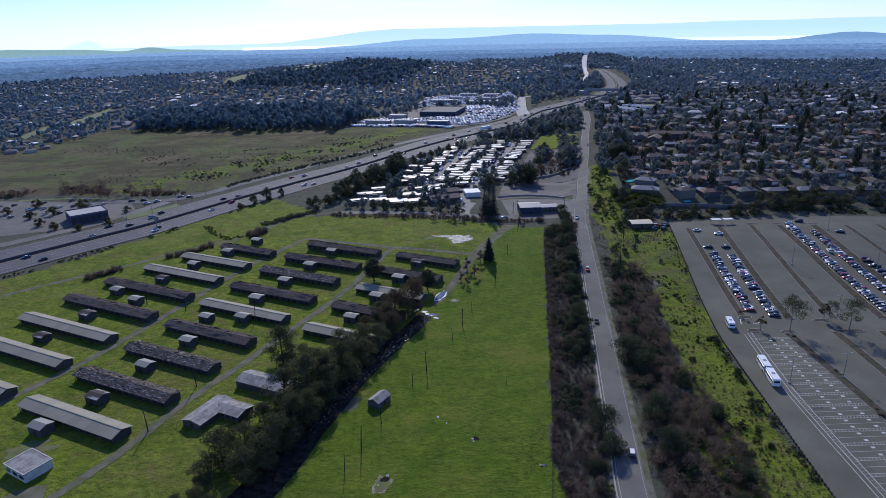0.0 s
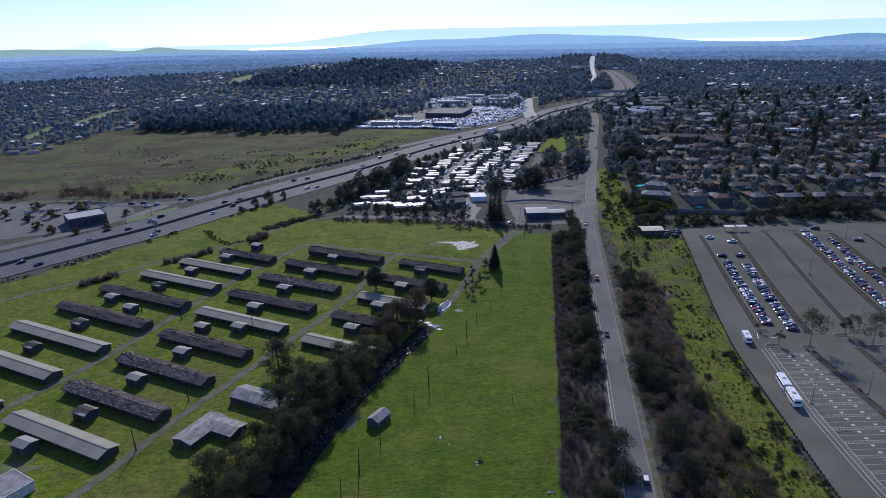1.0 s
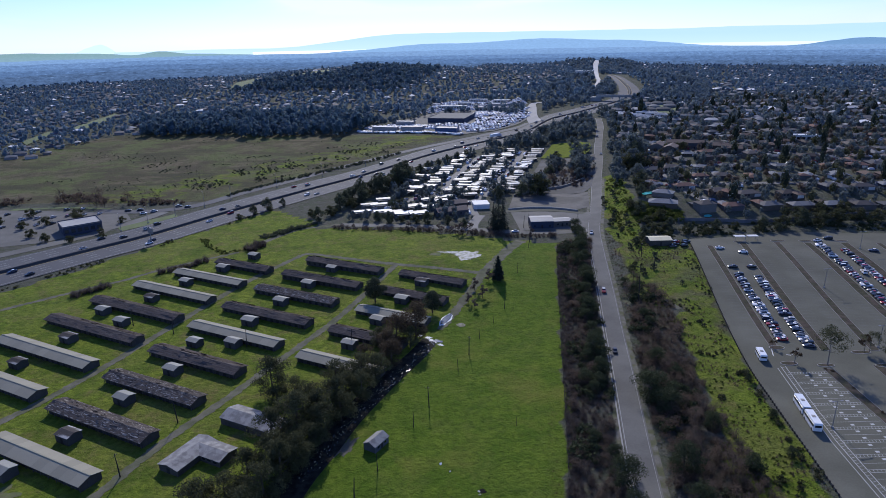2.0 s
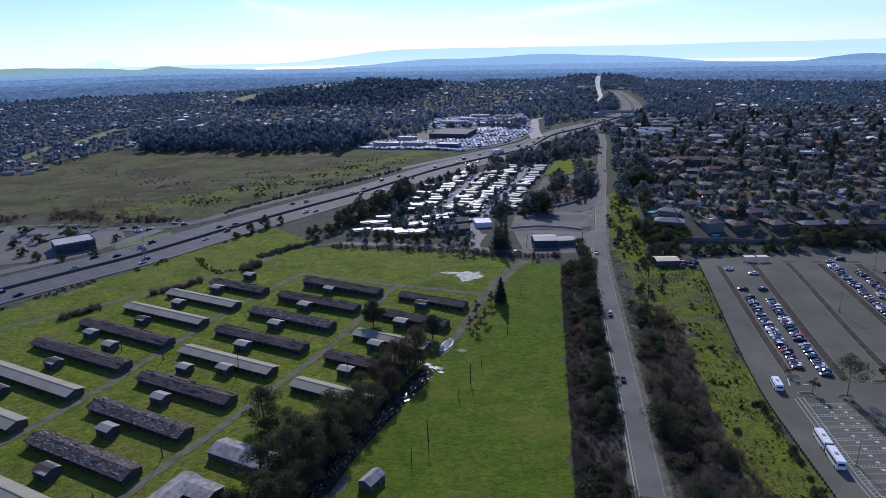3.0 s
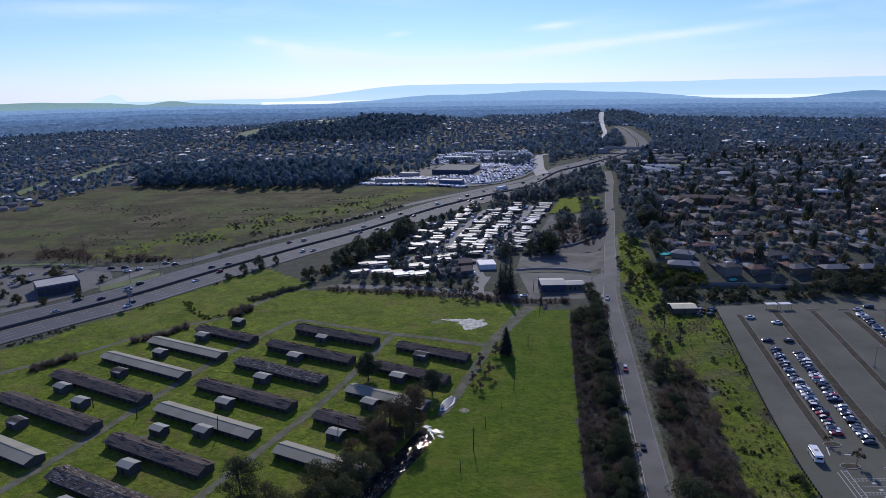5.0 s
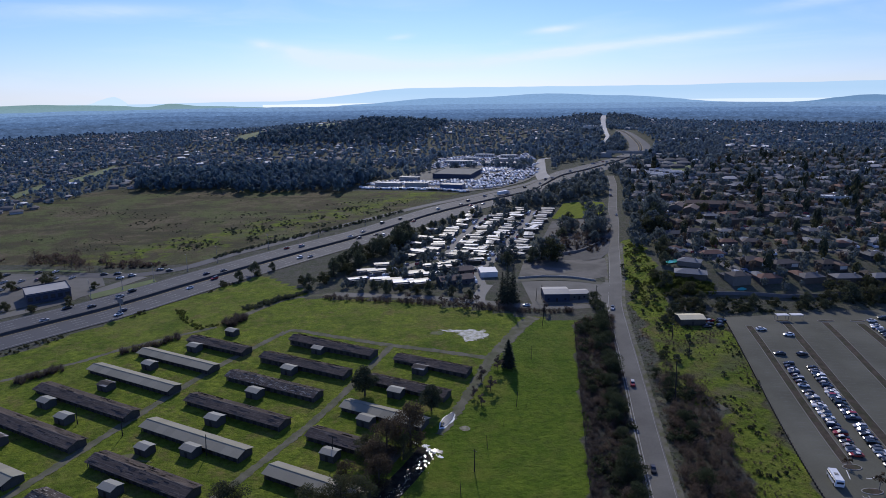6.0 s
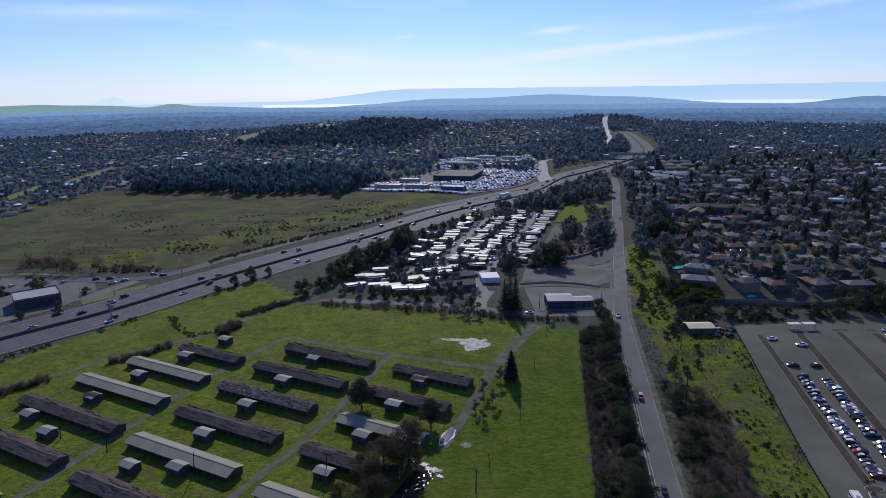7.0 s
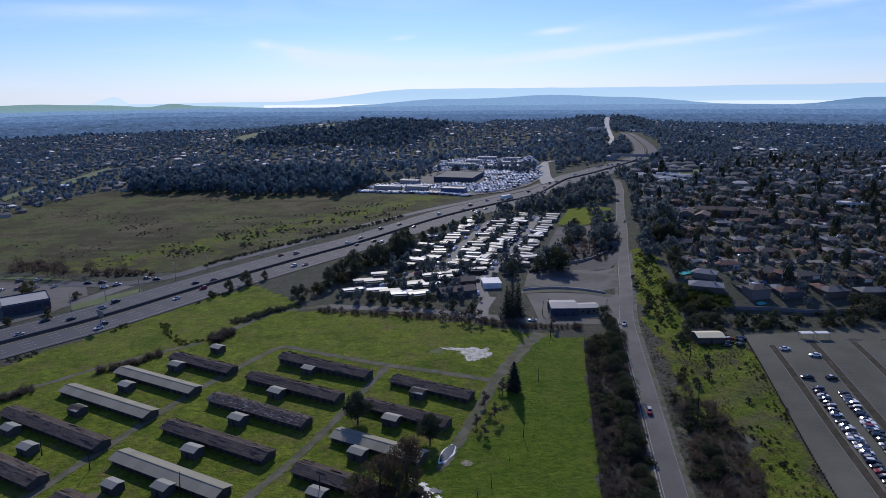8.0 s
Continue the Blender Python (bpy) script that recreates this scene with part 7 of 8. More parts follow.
for s in STREETS:
    ribbon("road", s, 7.5, 0.22, street_mat, "suburban street lined with parked cars")
taken = []
far_houses = []
FWY_LINE, AVE_LINE = resample(FREEWAY, 8)[0], np.vstack([resample(AVENUE, 6)[0], resample(FAR_STRIP, 8)[0], resample(DEALER_STREET, 6)[0], shifted(DEALER_STREET, 5, 8), shifted(DEALER_STREET, -5, 8)])


def clumped(xy, dense, thin, seed):
    """Thins points in patches."""
    return xy[rng.random(len(xy)) < np.where(patchy(xy, 130, seed) > -0.2, dense, thin)]


CLEARINGS = [[(-470, 735), (-484, 815), (-468, 800), (-452, 715)], [(-470, 838), (-488, 990), (-466, 960), (-444, 811)], [(268, 890), (292, 850), (296, 772), (246, 766)], [(-392, 1223), (-412, 1356), (-380, 1420), (-350, 1245)], [(-335, 1330), (-292, 1402), (-232, 1480), (-230, 1400), (-300, 1340)], [(-318, 1352), (-269, 1346), (-214, 1340), (-204, 1388), (-255, 1398), (-306, 1392)], [(262, 838), (282, 852), (312, 844), (332, 825), (300, 812), (274, 818)]]


CARPORT_YARD = [(194, 776), (212, 788), (270, 772), (272, 742), (242, 710), (222, 720)]
BACK_LOT = [(-30, 882), (58, 906), (124, 905), (122, 985), (70, 1035), (5, 1000)]


def open_ground(xy):
    """The points outside the grassy clearings."""
    return xy[sum(inside(xy[:, 0], xy[:, 1], p) for p in CLEARINGS + [BACK_LOT, CARPORT_YARD]) < 0.5] if len(xy) else xy


def off_roads(xy, a, b):
    """The points that stand clear of the freeway and the avenue."""
    return xy[[((FWY_LINE - p) ** 2).sum(1).min() > a * a and ((AVE_LINE - p) ** 2).sum(1).min() > b * b for p in xy]] if len(xy) else xy


def free(x, y, r):
    if any((x - a) ** 2 + (y - b) ** 2 < (r + c) ** 2 * 0.8 for a, b, c in taken):
        return False
    return True


for k, (x, y, t, s) in enumerate(((133.5, 391, 160, 1.1), (139, 407, 150, 1.0), (138, 430, 120, 0.95), (156, 384, 190, 1.0), (173, 408, 20, 1.05), (172.5, 385, 185, 1.0), (190, 403, 10, 1.0), (195, 385, 190, 1.05), (215, 402, 5, 1.0), (214, 384, 180, 1.0), (232, 384, 185, 1.0), (250, 383, 175, 1.0), (267, 382, 180, 1.0))):
    HOUSES[3 if k == 3 else k % 3].stand(x, y, t, s * 0.86, 1.0, 0.3)
    taken.append((x, y, 8))
flat_white = material("flat_white_roof", (0.6, 0.6, 0.6), 0.7, scale=0.3, fine=3, var=0.12)
for x, y in ((207, 774), (214, 765), (220, 755), (226, 744), (233, 733), (239, 722), (244, 768), (251, 756), (258, 744)):
    put(flat_house("carport", 24, 5, 3, wall_white, flat_white, "low carport block with white roof", "carport", 4), x, y, -20)
    taken.append((x, y, 12))
area("pavement", CARPORT_YARD, 0.3, street_mat, "asphalt yard between rows of carports", "yard")
count = 0
for s in STREETS[1:]:
    q, d = resample(s, 18.5)
    for p, dd in zip(q, d):
        for side in (-1, 1):
            o = side * (15.5 + rng.uniform(-1.5, 2))
            x, y = p[0] + dd[1] * o + rng.uniform(-3.5, 3.5), p[1] - dd[0] * o + rng.uniform(-2.5, 2.5)
            if not free(x, y, 7.5) or x < 125 + 0.2 * (y - 420) or not len(off_roads(np.array([(x, y)]), 36, 16)):
                continue
            taken.append((x, y, 7.5))
            t = math.degrees(math.atan2(dd[1], dd[0])) + (180 if side < 0 else 0) + rng.uniform(-12, 12) + (90 if rng.random() < 0.3 else 0)
            if count < 200 and y < 660 and x < 470:
                HOUSES[int(rng.choice(4, p=(0.4, 0.3, 0.2, 0.1)))].stand(x, y, t, rng.uniform(0.68, 0.98), rng.uniform(0.95, 1.1), 0.3)
                count += 1
            else:
                far_houses.append((x, y, on_land(x, y), radians(t), rng.uniform(0.9, 1.1), 1.0))
            if rng.random() < 0.35 and y < 540:
                o2 = side * 5.0
                STREET_CARS[int(rng.integers(0, 2))].stand(p[0] + dd[1] * o2 * 0.55, p[1] - dd[0] * o2 * 0.55, math.degrees(math.atan2(dd[1], dd[0])), 1.0, 1.0, 0.23)

# apartments with stepped roofs
rust_roof = material("rust_roof", (0.1, 0.066, 0.055), 0.85, scale=0.4, fine=3, var=0.2)
for x, y, t in ((186, 556, 60), (193, 545, 60), (205, 566, -15), (219, 562, -15), (234, 548, -25), (240, 536, -25)):
    put(gable_hut("apartment_block", 16, 10, 5.2, 2.0, rust_roof, house_wall, "two-storey apartment block with rusty roof", "apartments", windows=5), x, y, t)
put(flat_house("school_hall", 26, 9, 5, wall_white, flat_white, "long hall with white flat roof", "hall", 6), 329, 587, -12)
put(flat_house("warehouse", 34, 14, 10, wall_white, flat_white, "white-roofed warehouse among distant trees", "warehouse", 0), 283, 1266, 0)

# houses of the far suburbs, too many to count
FAR_TEMPLATE_V = np.array([(-7, -4.5, -2), (7, -4.5, -2), (7, 4.5, -2), (-7, 4.5, -2), (-7, -4.5, 3), (7, -4.5, 3), (7, 4.5, 3), (-7, 4.5, 3),
                           (-7.5, -5, 3), (7.5, -5, 3), (7.5, 5, 3), (-7.5, 5, 3), (-4, 0, 5.2), (4, 0, 5.2)], float)
WALL_F = np.array([(0, 1, 5, 4), (1, 2, 6, 5), (2, 3, 7, 6), (3, 0, 4, 7)])


def house_stuff(name, places, label):
    v, f = stamp((FAR_TEMPLATE_V[:8], WALL_F), places)
    roof_v = FAR_TEMPLATE_V[8:]
    rf = np.array([(0, 1, 5), (0, 5, 4), (2, 3, 4), (2, 4, 5), (1, 2, 5), (3, 0, 4)])
    tagged(new(name, fast_mesh(name, v, f, [stuff_wall])), label, "houses", kind="stuff")
    v, f = stamp((roof_v, rf), places)
    tagged(new(name, fast_mesh(name, v, f, [stuff_roof])), "roofs of the distant suburb", "houses", kind="stuff")


stuff_wall = tone_material("suburb_wall", [(0.2, 0.2, 0.21), (0.15, 0.145, 0.15), (0.34, 0.34, 0.35), (0.12, 0.125, 0.14)], island=True)
# roof greys pushed towards blue, haze of distance held in the tones
stuff_roof = tone_material("suburb_roof_haze", [(0.09, 0.1, 0.12), (0.07, 0.075, 0.09), (0.12, 0.115, 0.12), (0.16, 0.165, 0.18), (0.06, 0.065, 0.075), (0.3, 0.31, 0.33), (0.1, 0.1, 0.11), (0.13, 0.135, 0.15), (0.08, 0.085, 0.1), (0.7, 0.7, 0.7)], island=True)
RIGHT_TOWN = [(130, 660), (185, 760), (240, 940), (300, 1120), (330, 1300), (440, 1900), (1640, 1900), (1300, 1100), (560, 400), (430, 640)]
LEFT_TOWN = [(-1400, 1800), (-1100, 1000), (-560, 560), (-400, 640), (-385, 770), (-230, 800), (-100, 880), (60, 1000), (180, 1150), (330, 1300), (420, 1700), (460, 1900), (-1000, 1900)]
xy = np.vstack([scatter(RIGHT_TOWN, 20, rng, 0.5), scatter(LEFT_TOWN, 20, rng, 0.5)])
xy = open_ground(off_roads(xy[rng.random(len(xy)) < np.where(patchy(xy, 130, 4) < 0.2, 0.85, 0.4)], 36, 16))
rows = places_at(xy, rng, 0.5, 0.85, (0.95, 1.05))
house_stuff("suburb_houses", np.vstack([rows, np.array(far_houses)]), "distant suburban houses among trees")

# trees of the town, and the wooded hills
copse = [far_tree(s, 60) for s in range(60, 66)]
fine_copse = [far_tree(s, 100) for s in range(60, 66)]
woods = [far_tree(s, 30) for s in range(70, 78)]
thin_woods = [far_tree(s, 14) for s in range(70, 78)]


def woodland(name, label, xy, templates, lo, hi, mat, seed, tall=(0.9, 1.5), clear=24):
    r = np.random.default_rng(seed)
    xy = open_ground(off_roads(xy, clear, 8.5))
    if not len(xy):
        return None
    return tagged(new(name, stamp_all(name, templates, places_at(xy, r, lo, hi, tall, 0.3), [mat], r)), label, "trees", kind="stuff")


TOWN_NEAR = [(120, 430), (170, 640), (235, 900), (700, 900), (640, 640), (480, 372), (170, 372)]
xy = scatter(TOWN_NEAR, 8.0, rng)
xy = xy[[free(x, y, 1.0) for x, y in xy]]
close = xy[:, 1] < 560
half = rng.random(len(xy)) < 0.62
for sel, shapes, n in ((close, fine_copse, 0), (~close, copse, 5)):
    woodland("town_trees", "dark garden trees among suburban houses", xy[half & sel], shapes, 3.0, 8.5, leaf_town, 81 + n, (0.8, 1.4))
    rest = xy[~half & sel]
    woodland("town_trees", "olive garden trees among suburban houses", rest[::2], shapes, 4.0, 8.0, leaf_olive, 82 + n)
    woodland("town_trees", "leafless brown garden trees among houses", rest[1::2], shapes, 3.5, 7.0, twig_grey, 83 + n)
    woodland("town_trees", "tall dark conifers among suburban houses", xy[sel][7::23], shapes, 5.0, 8.0, leaf_conifer, 84 + n, (1.8, 2.6))
keep = lambda p, k: p[rng.random(len(p)) < k]
# distant trees below wear leaf colours with haze painted in
xy = clumped(scatter(RIGHT_TOWN, 9.5, rng), 0.78, 0.42, 3)
near = xy[:, 1] < 1000
woodland("town_trees", "dark trees over the far suburb", xy[near], woods, 4, 8, leaf_mid_haze, 84, (0.7, 1.4))
woodland("town_trees", "dark trees over the far suburb", xy[~near], thin_woods, 4, 8.5, leaf_far_haze, 98, (0.7, 1.4))
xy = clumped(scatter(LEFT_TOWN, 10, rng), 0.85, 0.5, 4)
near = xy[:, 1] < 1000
woodland("town_trees", "dark trees over the far suburb", xy[near], woods, 3.5, 8, leaf_far_haze, 85, (0.7, 1.4))
woodland("town_trees", "dark trees over the far suburb", xy[~near], thin_woods, 3.5, 8, leaf_far_haze, 102, (0.7, 1.4))
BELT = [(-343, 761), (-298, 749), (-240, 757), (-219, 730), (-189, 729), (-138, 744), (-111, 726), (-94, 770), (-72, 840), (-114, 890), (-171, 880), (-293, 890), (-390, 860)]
woodland("hill_woods", "tall dark trees behind the dry field", scatter(BELT, 8, rng), copse, 7, 15, leaf_hill_haze, 87, (0.8, 1.6))
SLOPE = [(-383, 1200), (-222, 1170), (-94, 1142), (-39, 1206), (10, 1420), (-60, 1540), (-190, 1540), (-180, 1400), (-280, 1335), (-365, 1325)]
woodland("hill_woods", "dense dark woods on the hill", clumped(scatter(SLOPE, 10, rng), 0.95, 0.7, 5), woods, 7, 13, leaf_hill_haze, 86, (0.7, 1.4))
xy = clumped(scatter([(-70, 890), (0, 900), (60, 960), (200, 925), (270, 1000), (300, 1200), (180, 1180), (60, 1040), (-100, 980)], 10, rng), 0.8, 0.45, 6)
woodland("hill_woods", "dark woods between hillside houses", xy, woods, 5, 11, leaf_far_haze, 88, (0.7, 1.5))
xy = scatter([(116, 470), (132, 545), (150, 620), (172, 700), (182, 752), (215, 900), (240, 900), (200, 740), (168, 610), (140, 500), (122, 440)], 9, rng)
woodland("town_trees", "dark trees along the avenue", xy, copse, 5, 10, leaf_town, 90)
xy = scatter([(30, 610), (60, 640), (120, 690), (165, 735), (176, 730), (160, 660), (140, 620), (70, 625)], 7.5, rng)
woodland("town_trees", "dark trees between freeway and avenue", xy, copse, 6, 11, leaf_town, 91)

xy = scatter([(264, 900), (280, 905), (300, 950), (312, 985), (302, 985), (284, 940)], 6.5, rng)
woodland("town_trees", "dark trees close beside the freeway", xy, copse, 8, 12, leaf_mid_haze, 99, (0.9, 1.4), 20)
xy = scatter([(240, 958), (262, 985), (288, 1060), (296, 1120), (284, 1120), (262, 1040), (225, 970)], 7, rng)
woodland("town_trees", "dark trees close beside the freeway", xy, copse, 6, 11, leaf_mid_haze, 100, (0.9, 1.4), 22)

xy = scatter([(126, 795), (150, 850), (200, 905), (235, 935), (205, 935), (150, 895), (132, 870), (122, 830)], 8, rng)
woodland("town_trees", "dark trees between freeway and car dealers", xy, copse, 5, 10, leaf_mid_haze, 101, (0.8, 1.3), 24)
# road bridge over the freeway
bridge = tagged(new("overpass"), "dark concrete road bridge over the freeway", "bridge")
part("deck", boxes(((-32, -5, 5.6), (32, 5, 7.4))), concrete, bridge)
for s in (-1, 1):
    part("parapet", boxes(((-32, s * 5 - 0.2, 7.4), (32, s * 5 + 0.2, 8.5))), concrete, bridge)
    part("abutment", boxes(((s * 32 - 7, -6, -2), (s * 32 + 7, 6, 5.596))), concrete, bridge)
part("pier", boxes(((-0.7, -4, -2), (0.7, 4, 5.596))), concrete, bridge)
put(bridge, 252, 910, -20)

# ---- trailer park ----
home_roof = tone_material("trailer_roof", [(0.42, 0.42, 0.41), (0.16, 0.16, 0.155), (0.55, 0.55, 0.54), (0.1, 0.095, 0.09), (0.4, 0.395, 0.38), (0.07, 0.07, 0.07), (0.7, 0.7, 0.69), (0.14, 0.14, 0.14), (0.3, 0.3, 0.3), (0.08, 0.08, 0.08), (0.46, 0.455, 0.44), (0.2, 0.19, 0.18)], 0.5, var=0.08, spec=0.2)
home_wall = tone_material("trailer_wall", [(0.22, 0.21, 0.2), (0.14, 0.14, 0.14), (0.1, 0.085, 0.07), (0.3, 0.29, 0.26)])


awning_grey = material("awning_grey", (0.16, 0.16, 0.16), 0.8, scale=0.5, fine=4, var=0.2)


def trailer(double):
    lx, ly = (13, 7.0) if double else (12.5, 4.4)
    thing = tagged(new("mobile_home"), "white-roofed mobile home on a small plot", "mobile home", "mobile homes in the park")
    part("wall", boxes(((-lx / 2, -ly / 2, -0.4), (lx / 2, ly / 2, 2.9))), home_wall, thing)
    for s in (-1, 1):
        part("roof", slope(-lx / 2 - 0.25, lx / 2 + 0.25, s * (ly / 2 + 0.3), 2.98, 0, 3.14, 0.08), home_roof, thing)
    part("awning", slope(-lx / 2 + 1, lx / 2 - 2, -ly / 2 - 2.0, 2.35, -ly / 2 - 0.01, 2.6, 0.06), awning_grey, thing)
    for i in range(2):
        wx = -lx / 2 + lx * (i + 0.5) / 2
        part("window", boxes(((wx - 0.6, -ly / 2 - 0.04, 1.1), (wx + 0.6, -ly / 2 - 0.004, 2.0))), pane, thing)
    return thing


TRAILERS = [Kind(trailer, True), Kind(trailer, False)]
PARK_STREETS = [[(-4.5, 457), (2.7, 475), (11, 513), (24, 554), (37, 593)], [(20, 400), (19, 428), (30, 451), (40, 483), (54, 525), (69, 575), (79, 609)], [(-46, 418), (-32, 432), (-16, 450), (-4.5, 457), (14, 440), (20, 430)]]
for s in PARK_STREETS:
    ribbon("road", s, 6.0, 0.1, street_mat, "narrow lane through the trailer park")
ribbon("road", [(17, 368), (18, 382), (23.4, 400)], 6.5, 0.09, street_mat, "entrance lane of the trailer park")
done = []
for line, sides in ((PARK_STREETS[0], (-1, 1)), (PARK_STREETS[1][2:], (-1, 1))):
    q, d = resample(line, 7.6)
    for p, dd in zip(q[1:], d[1:]):
        for side in sides:
            o = side * (11.2 + rng.uniform(-2, 2))
            x, y = p[0] + dd[1] * o + rng.uniform(-1, 1), p[1] - dd[0] * o + rng.uniform(-1, 1)
            if any((x - a) ** 2 + (y - b) ** 2 < 33 for a, b in done) or rng.random() < 0.06:
                continue
            done.append((x, y))
            t = math.degrees(math.atan2(-dd[0], dd[1])) + rng.uniform(-16, 16) + (90 if rng.random() < 0.16 else 0)
            TRAILERS[int(rng.random() < 0.6)].stand(x, y, t if math.cos(radians(t)) > 0 else t + 180, rng.uniform(0.56, 0.88), 1.0, 0.1)
            if rng.random() < 0.5:
                STREET_CARS[int(rng.integers(0, 2))].stand(p[0] + dd[1] * side * 4.0, p[1] - dd[0] * side * 4.0 + 2, t + 90, 1.0, 1.0, 0.12)
for x, y, t in ((-39.3, 443, 10), (-42, 429, 15), (-48.5, 431, 12), (-52, 414, 20), (-8.9, 436, 15), (-2, 431, 15), (-18.4, 420, 18), (-9, 417, 15), (-15, 402, 20), (-24, 403, 10), (-19, 472, -20), (-25, 462, -20), (-12, 477, -20), (-21, 494, -25), (-14, 510, -25), (-10, 535, -20), (18.6, 447, 10), (54.5, 497, 10),
                (49.5, 480, 10), (54, 474, 15), (-31, 408, 10), (-38, 411, 10), (2, 441, 10)):
    if any((x - a) ** 2 + (y - b) ** 2 < 30 for a, b in done):
        continue
    done.append((x, y))
    TRAILERS[int(rng.random() < 0.5)].stand(x, y, t, 0.9, 1.0, 0.1)
xy = scatter([(-62, 400), (-40, 450), (-30, 500), (0, 560), (30, 615), (88, 612), (70, 540), (48, 450), (24, 420), (20, 385), (-30, 394)], 5.4, rng)
xy = xy[[all((x - a) ** 2 + (y - b) ** 2 > 30 for a, b in done) for x, y in xy]]
lanes = np.vstack([resample(s, 3)[0] for s in PARK_STREETS])
xy = xy[[((lanes - p) ** 2).sum(1).min() > 25 for p in xy]]
woodland("town_trees", "dark small trees among mobile homes", keep(xy, 0.85), copse, 2.0, 6.5, leaf_town, 92)

# ---- buildings round the junction ----
navy = material("navy_siding", (0.03, 0.04, 0.07), 0.8, scale=0.4, fine=4, var=0.2)
roof_weathered = material("roof_weathered", (0.31, 0.302, 0.285), 0.7, scale=0.25, fine=3, var=0.15, tint=(0.24, 0.24, 0.24), tint_scale=0.12)
put(gable_hut("store", 13, 12, 4.2, 0.9, roof_weathered, navy, "navy store with pale metal roof", "store", windows=3), 57, 375, 0)
put(gable_hut("storeroom", 10.5, 7.5, 3.2, 0.6, roof_weathered, house_wall, "grey storeroom beside the navy store", "storeroom", windows=2), 68.9, 375.8, 4)
area("pavement", [(44, 366), (85, 366), (90, 385), (93, 400), (84, 402), (60, 406), (43, 405)], 0.06, asphalt, "rough yard round a store", "yard")
area("pavement", [(43, 416), (60, 418), (85, 408), (94, 412), (98, 430), (101, 446), (78, 452), (50, 449)], 0.1, material("yard_grit", (0.062, 0.06, 0.054), 0.92, scale=0.2, fine=2.5, var=0.3, tint=(0.105, 0.1, 0.09), tint_scale=0.07, tint_sharp=0.15), "asphalt yard above a curved wall", "yard")


def low_wall(line, height, mat, label):
    """A low wall that follows the ground."""
    q, d = resample(line, 2.5)
    vs, fs = [], []
    for i, ((x, y), dd) in enumerate(zip(q, d)):
        z = on_land(x, y)
        for o, h in ((-0.3, -0.3), (-0.3, height), (0.3, height), (0.3, -0.3)):
            vs.append((x + dd[1] * o, y - dd[0] * o, z + h))
        if i:
            for k in range(3):
                fs.append((4 * i - 4 + k, 4 * i + k, 4 * i + k + 1, 4 * i - 3 + k))
    tagged(new("wall_terrace", mesh_from("wall_terrace", vs, fs, [mat])), label, "wall", kind="structure")


low_wall([(42, 411), (54.8, 413.5), (65, 413), (75, 410), (85, 404)], 1.1, concrete, "curved pale concrete terrace wall")
low_wall([(50, 446), (62, 455), (75.8, 463), (92, 471), (106, 480)], 1.6, kerb_grey, "grey retaining wall above the yard")
ribbon("road", [(40, 407), (54.8, 409.5), (65, 409), (75, 406), (88, 399)], 5.0, 0.16, asphalt_new, "curved dark drive below a terrace wall")
area("ground", [(89, 575), (107, 620), (137, 596), (133, 570), (120, 546)], 0.35, material("mown_grass", (0.13, 0.16, 0.018), 0.95, scale=0.2, fine=2, var=0.3, spec=0.05), "small bright green playing field", "field")
put(flat_house("tent", 10, 11, 3.0, flat_white, flat_white, "large white canopy tent", "canopy tent", 0, 0.05), 25, 420, 5)
brown_roof = material("brown_roof", (0.15, 0.11, 0.09), 0.85, scale=0.4, fine=3, var=0.2)
put(gable_hut("clubhouse", 20, 9, 3.2, 1.8, brown_roof, house_wall, "long clubhouse with brown shingle roof", "clubhouse", windows=6), 5.5, 404, 18)
put(gable_hut("clubhouse", 13, 8, 3.0, 1.6, brown_roof, house_wall, "small clubhouse with brown shingle roof", "clubhouse", windows=4), 9.5, 423, 15)
tan_roof = material("tan_roof", (0.6, 0.53, 0.34), 0.6, scale=0.3, fine=3, var=0.12)
put(gable_hut("storage_shed", 11.5, 7.5, 3.0, 0.8, tan_roof, wall_board, "storage shed with ribbed tan roof", "shed"), 113, 337, 0)
for x in (156.5, 163.2):
    c = tagged(new("canopy"), "white-topped shelter at the lot's edge", "canopy", "lot shelters")
    part("roof", boxes(((-2.8, -1.4, 2.6), (2.8, 1.4, 2.75))), flat_white, c)
    for sx in (-2.6, 2.6):
        for sy in (-1.2, 1.2):
            part("post", boxes(((sx - 0.06, sy - 0.06, -0.2), (sx + 0.06, sy + 0.06, 2.6))), steel, c)
    put(c, x, 339, 0)
pool_blue = material("pool_water", (0.08, 0.42, 0.36), 0.05, scale=0.5, fine=3, var=0.08, spec=0.6)
for i, (x, y, r) in enumerate(((131, 412, 1.0), (154.5, 375.2, 0.62))):
    blot("water", x, y, 4.2 * r, 2.4 * r, 0.3, 0.45, pool_blue, "turquoise swimming pool in a garden", "pool", 60 + i, 0.1)

# ---- west of the freeway ----
pasture = material("pasture", (0.09, 0.12, 0.035), 0.95, scale=0.1, fine=1.0, var=0.3)
area("pavement", [(-360, 330), (-232, 372), (-212, 398), (-202, 418), (-212, 434), (-245, 442), (-345, 455)], 0.1, asphalt, "asphalt lot round a store", "parking lot")
put(flat_house("store", 21, 18, 5.2, navy, roof_weathered, "flat-roofed store beside a parking lot", "store", 6, 0.5), -223, 397, 38)
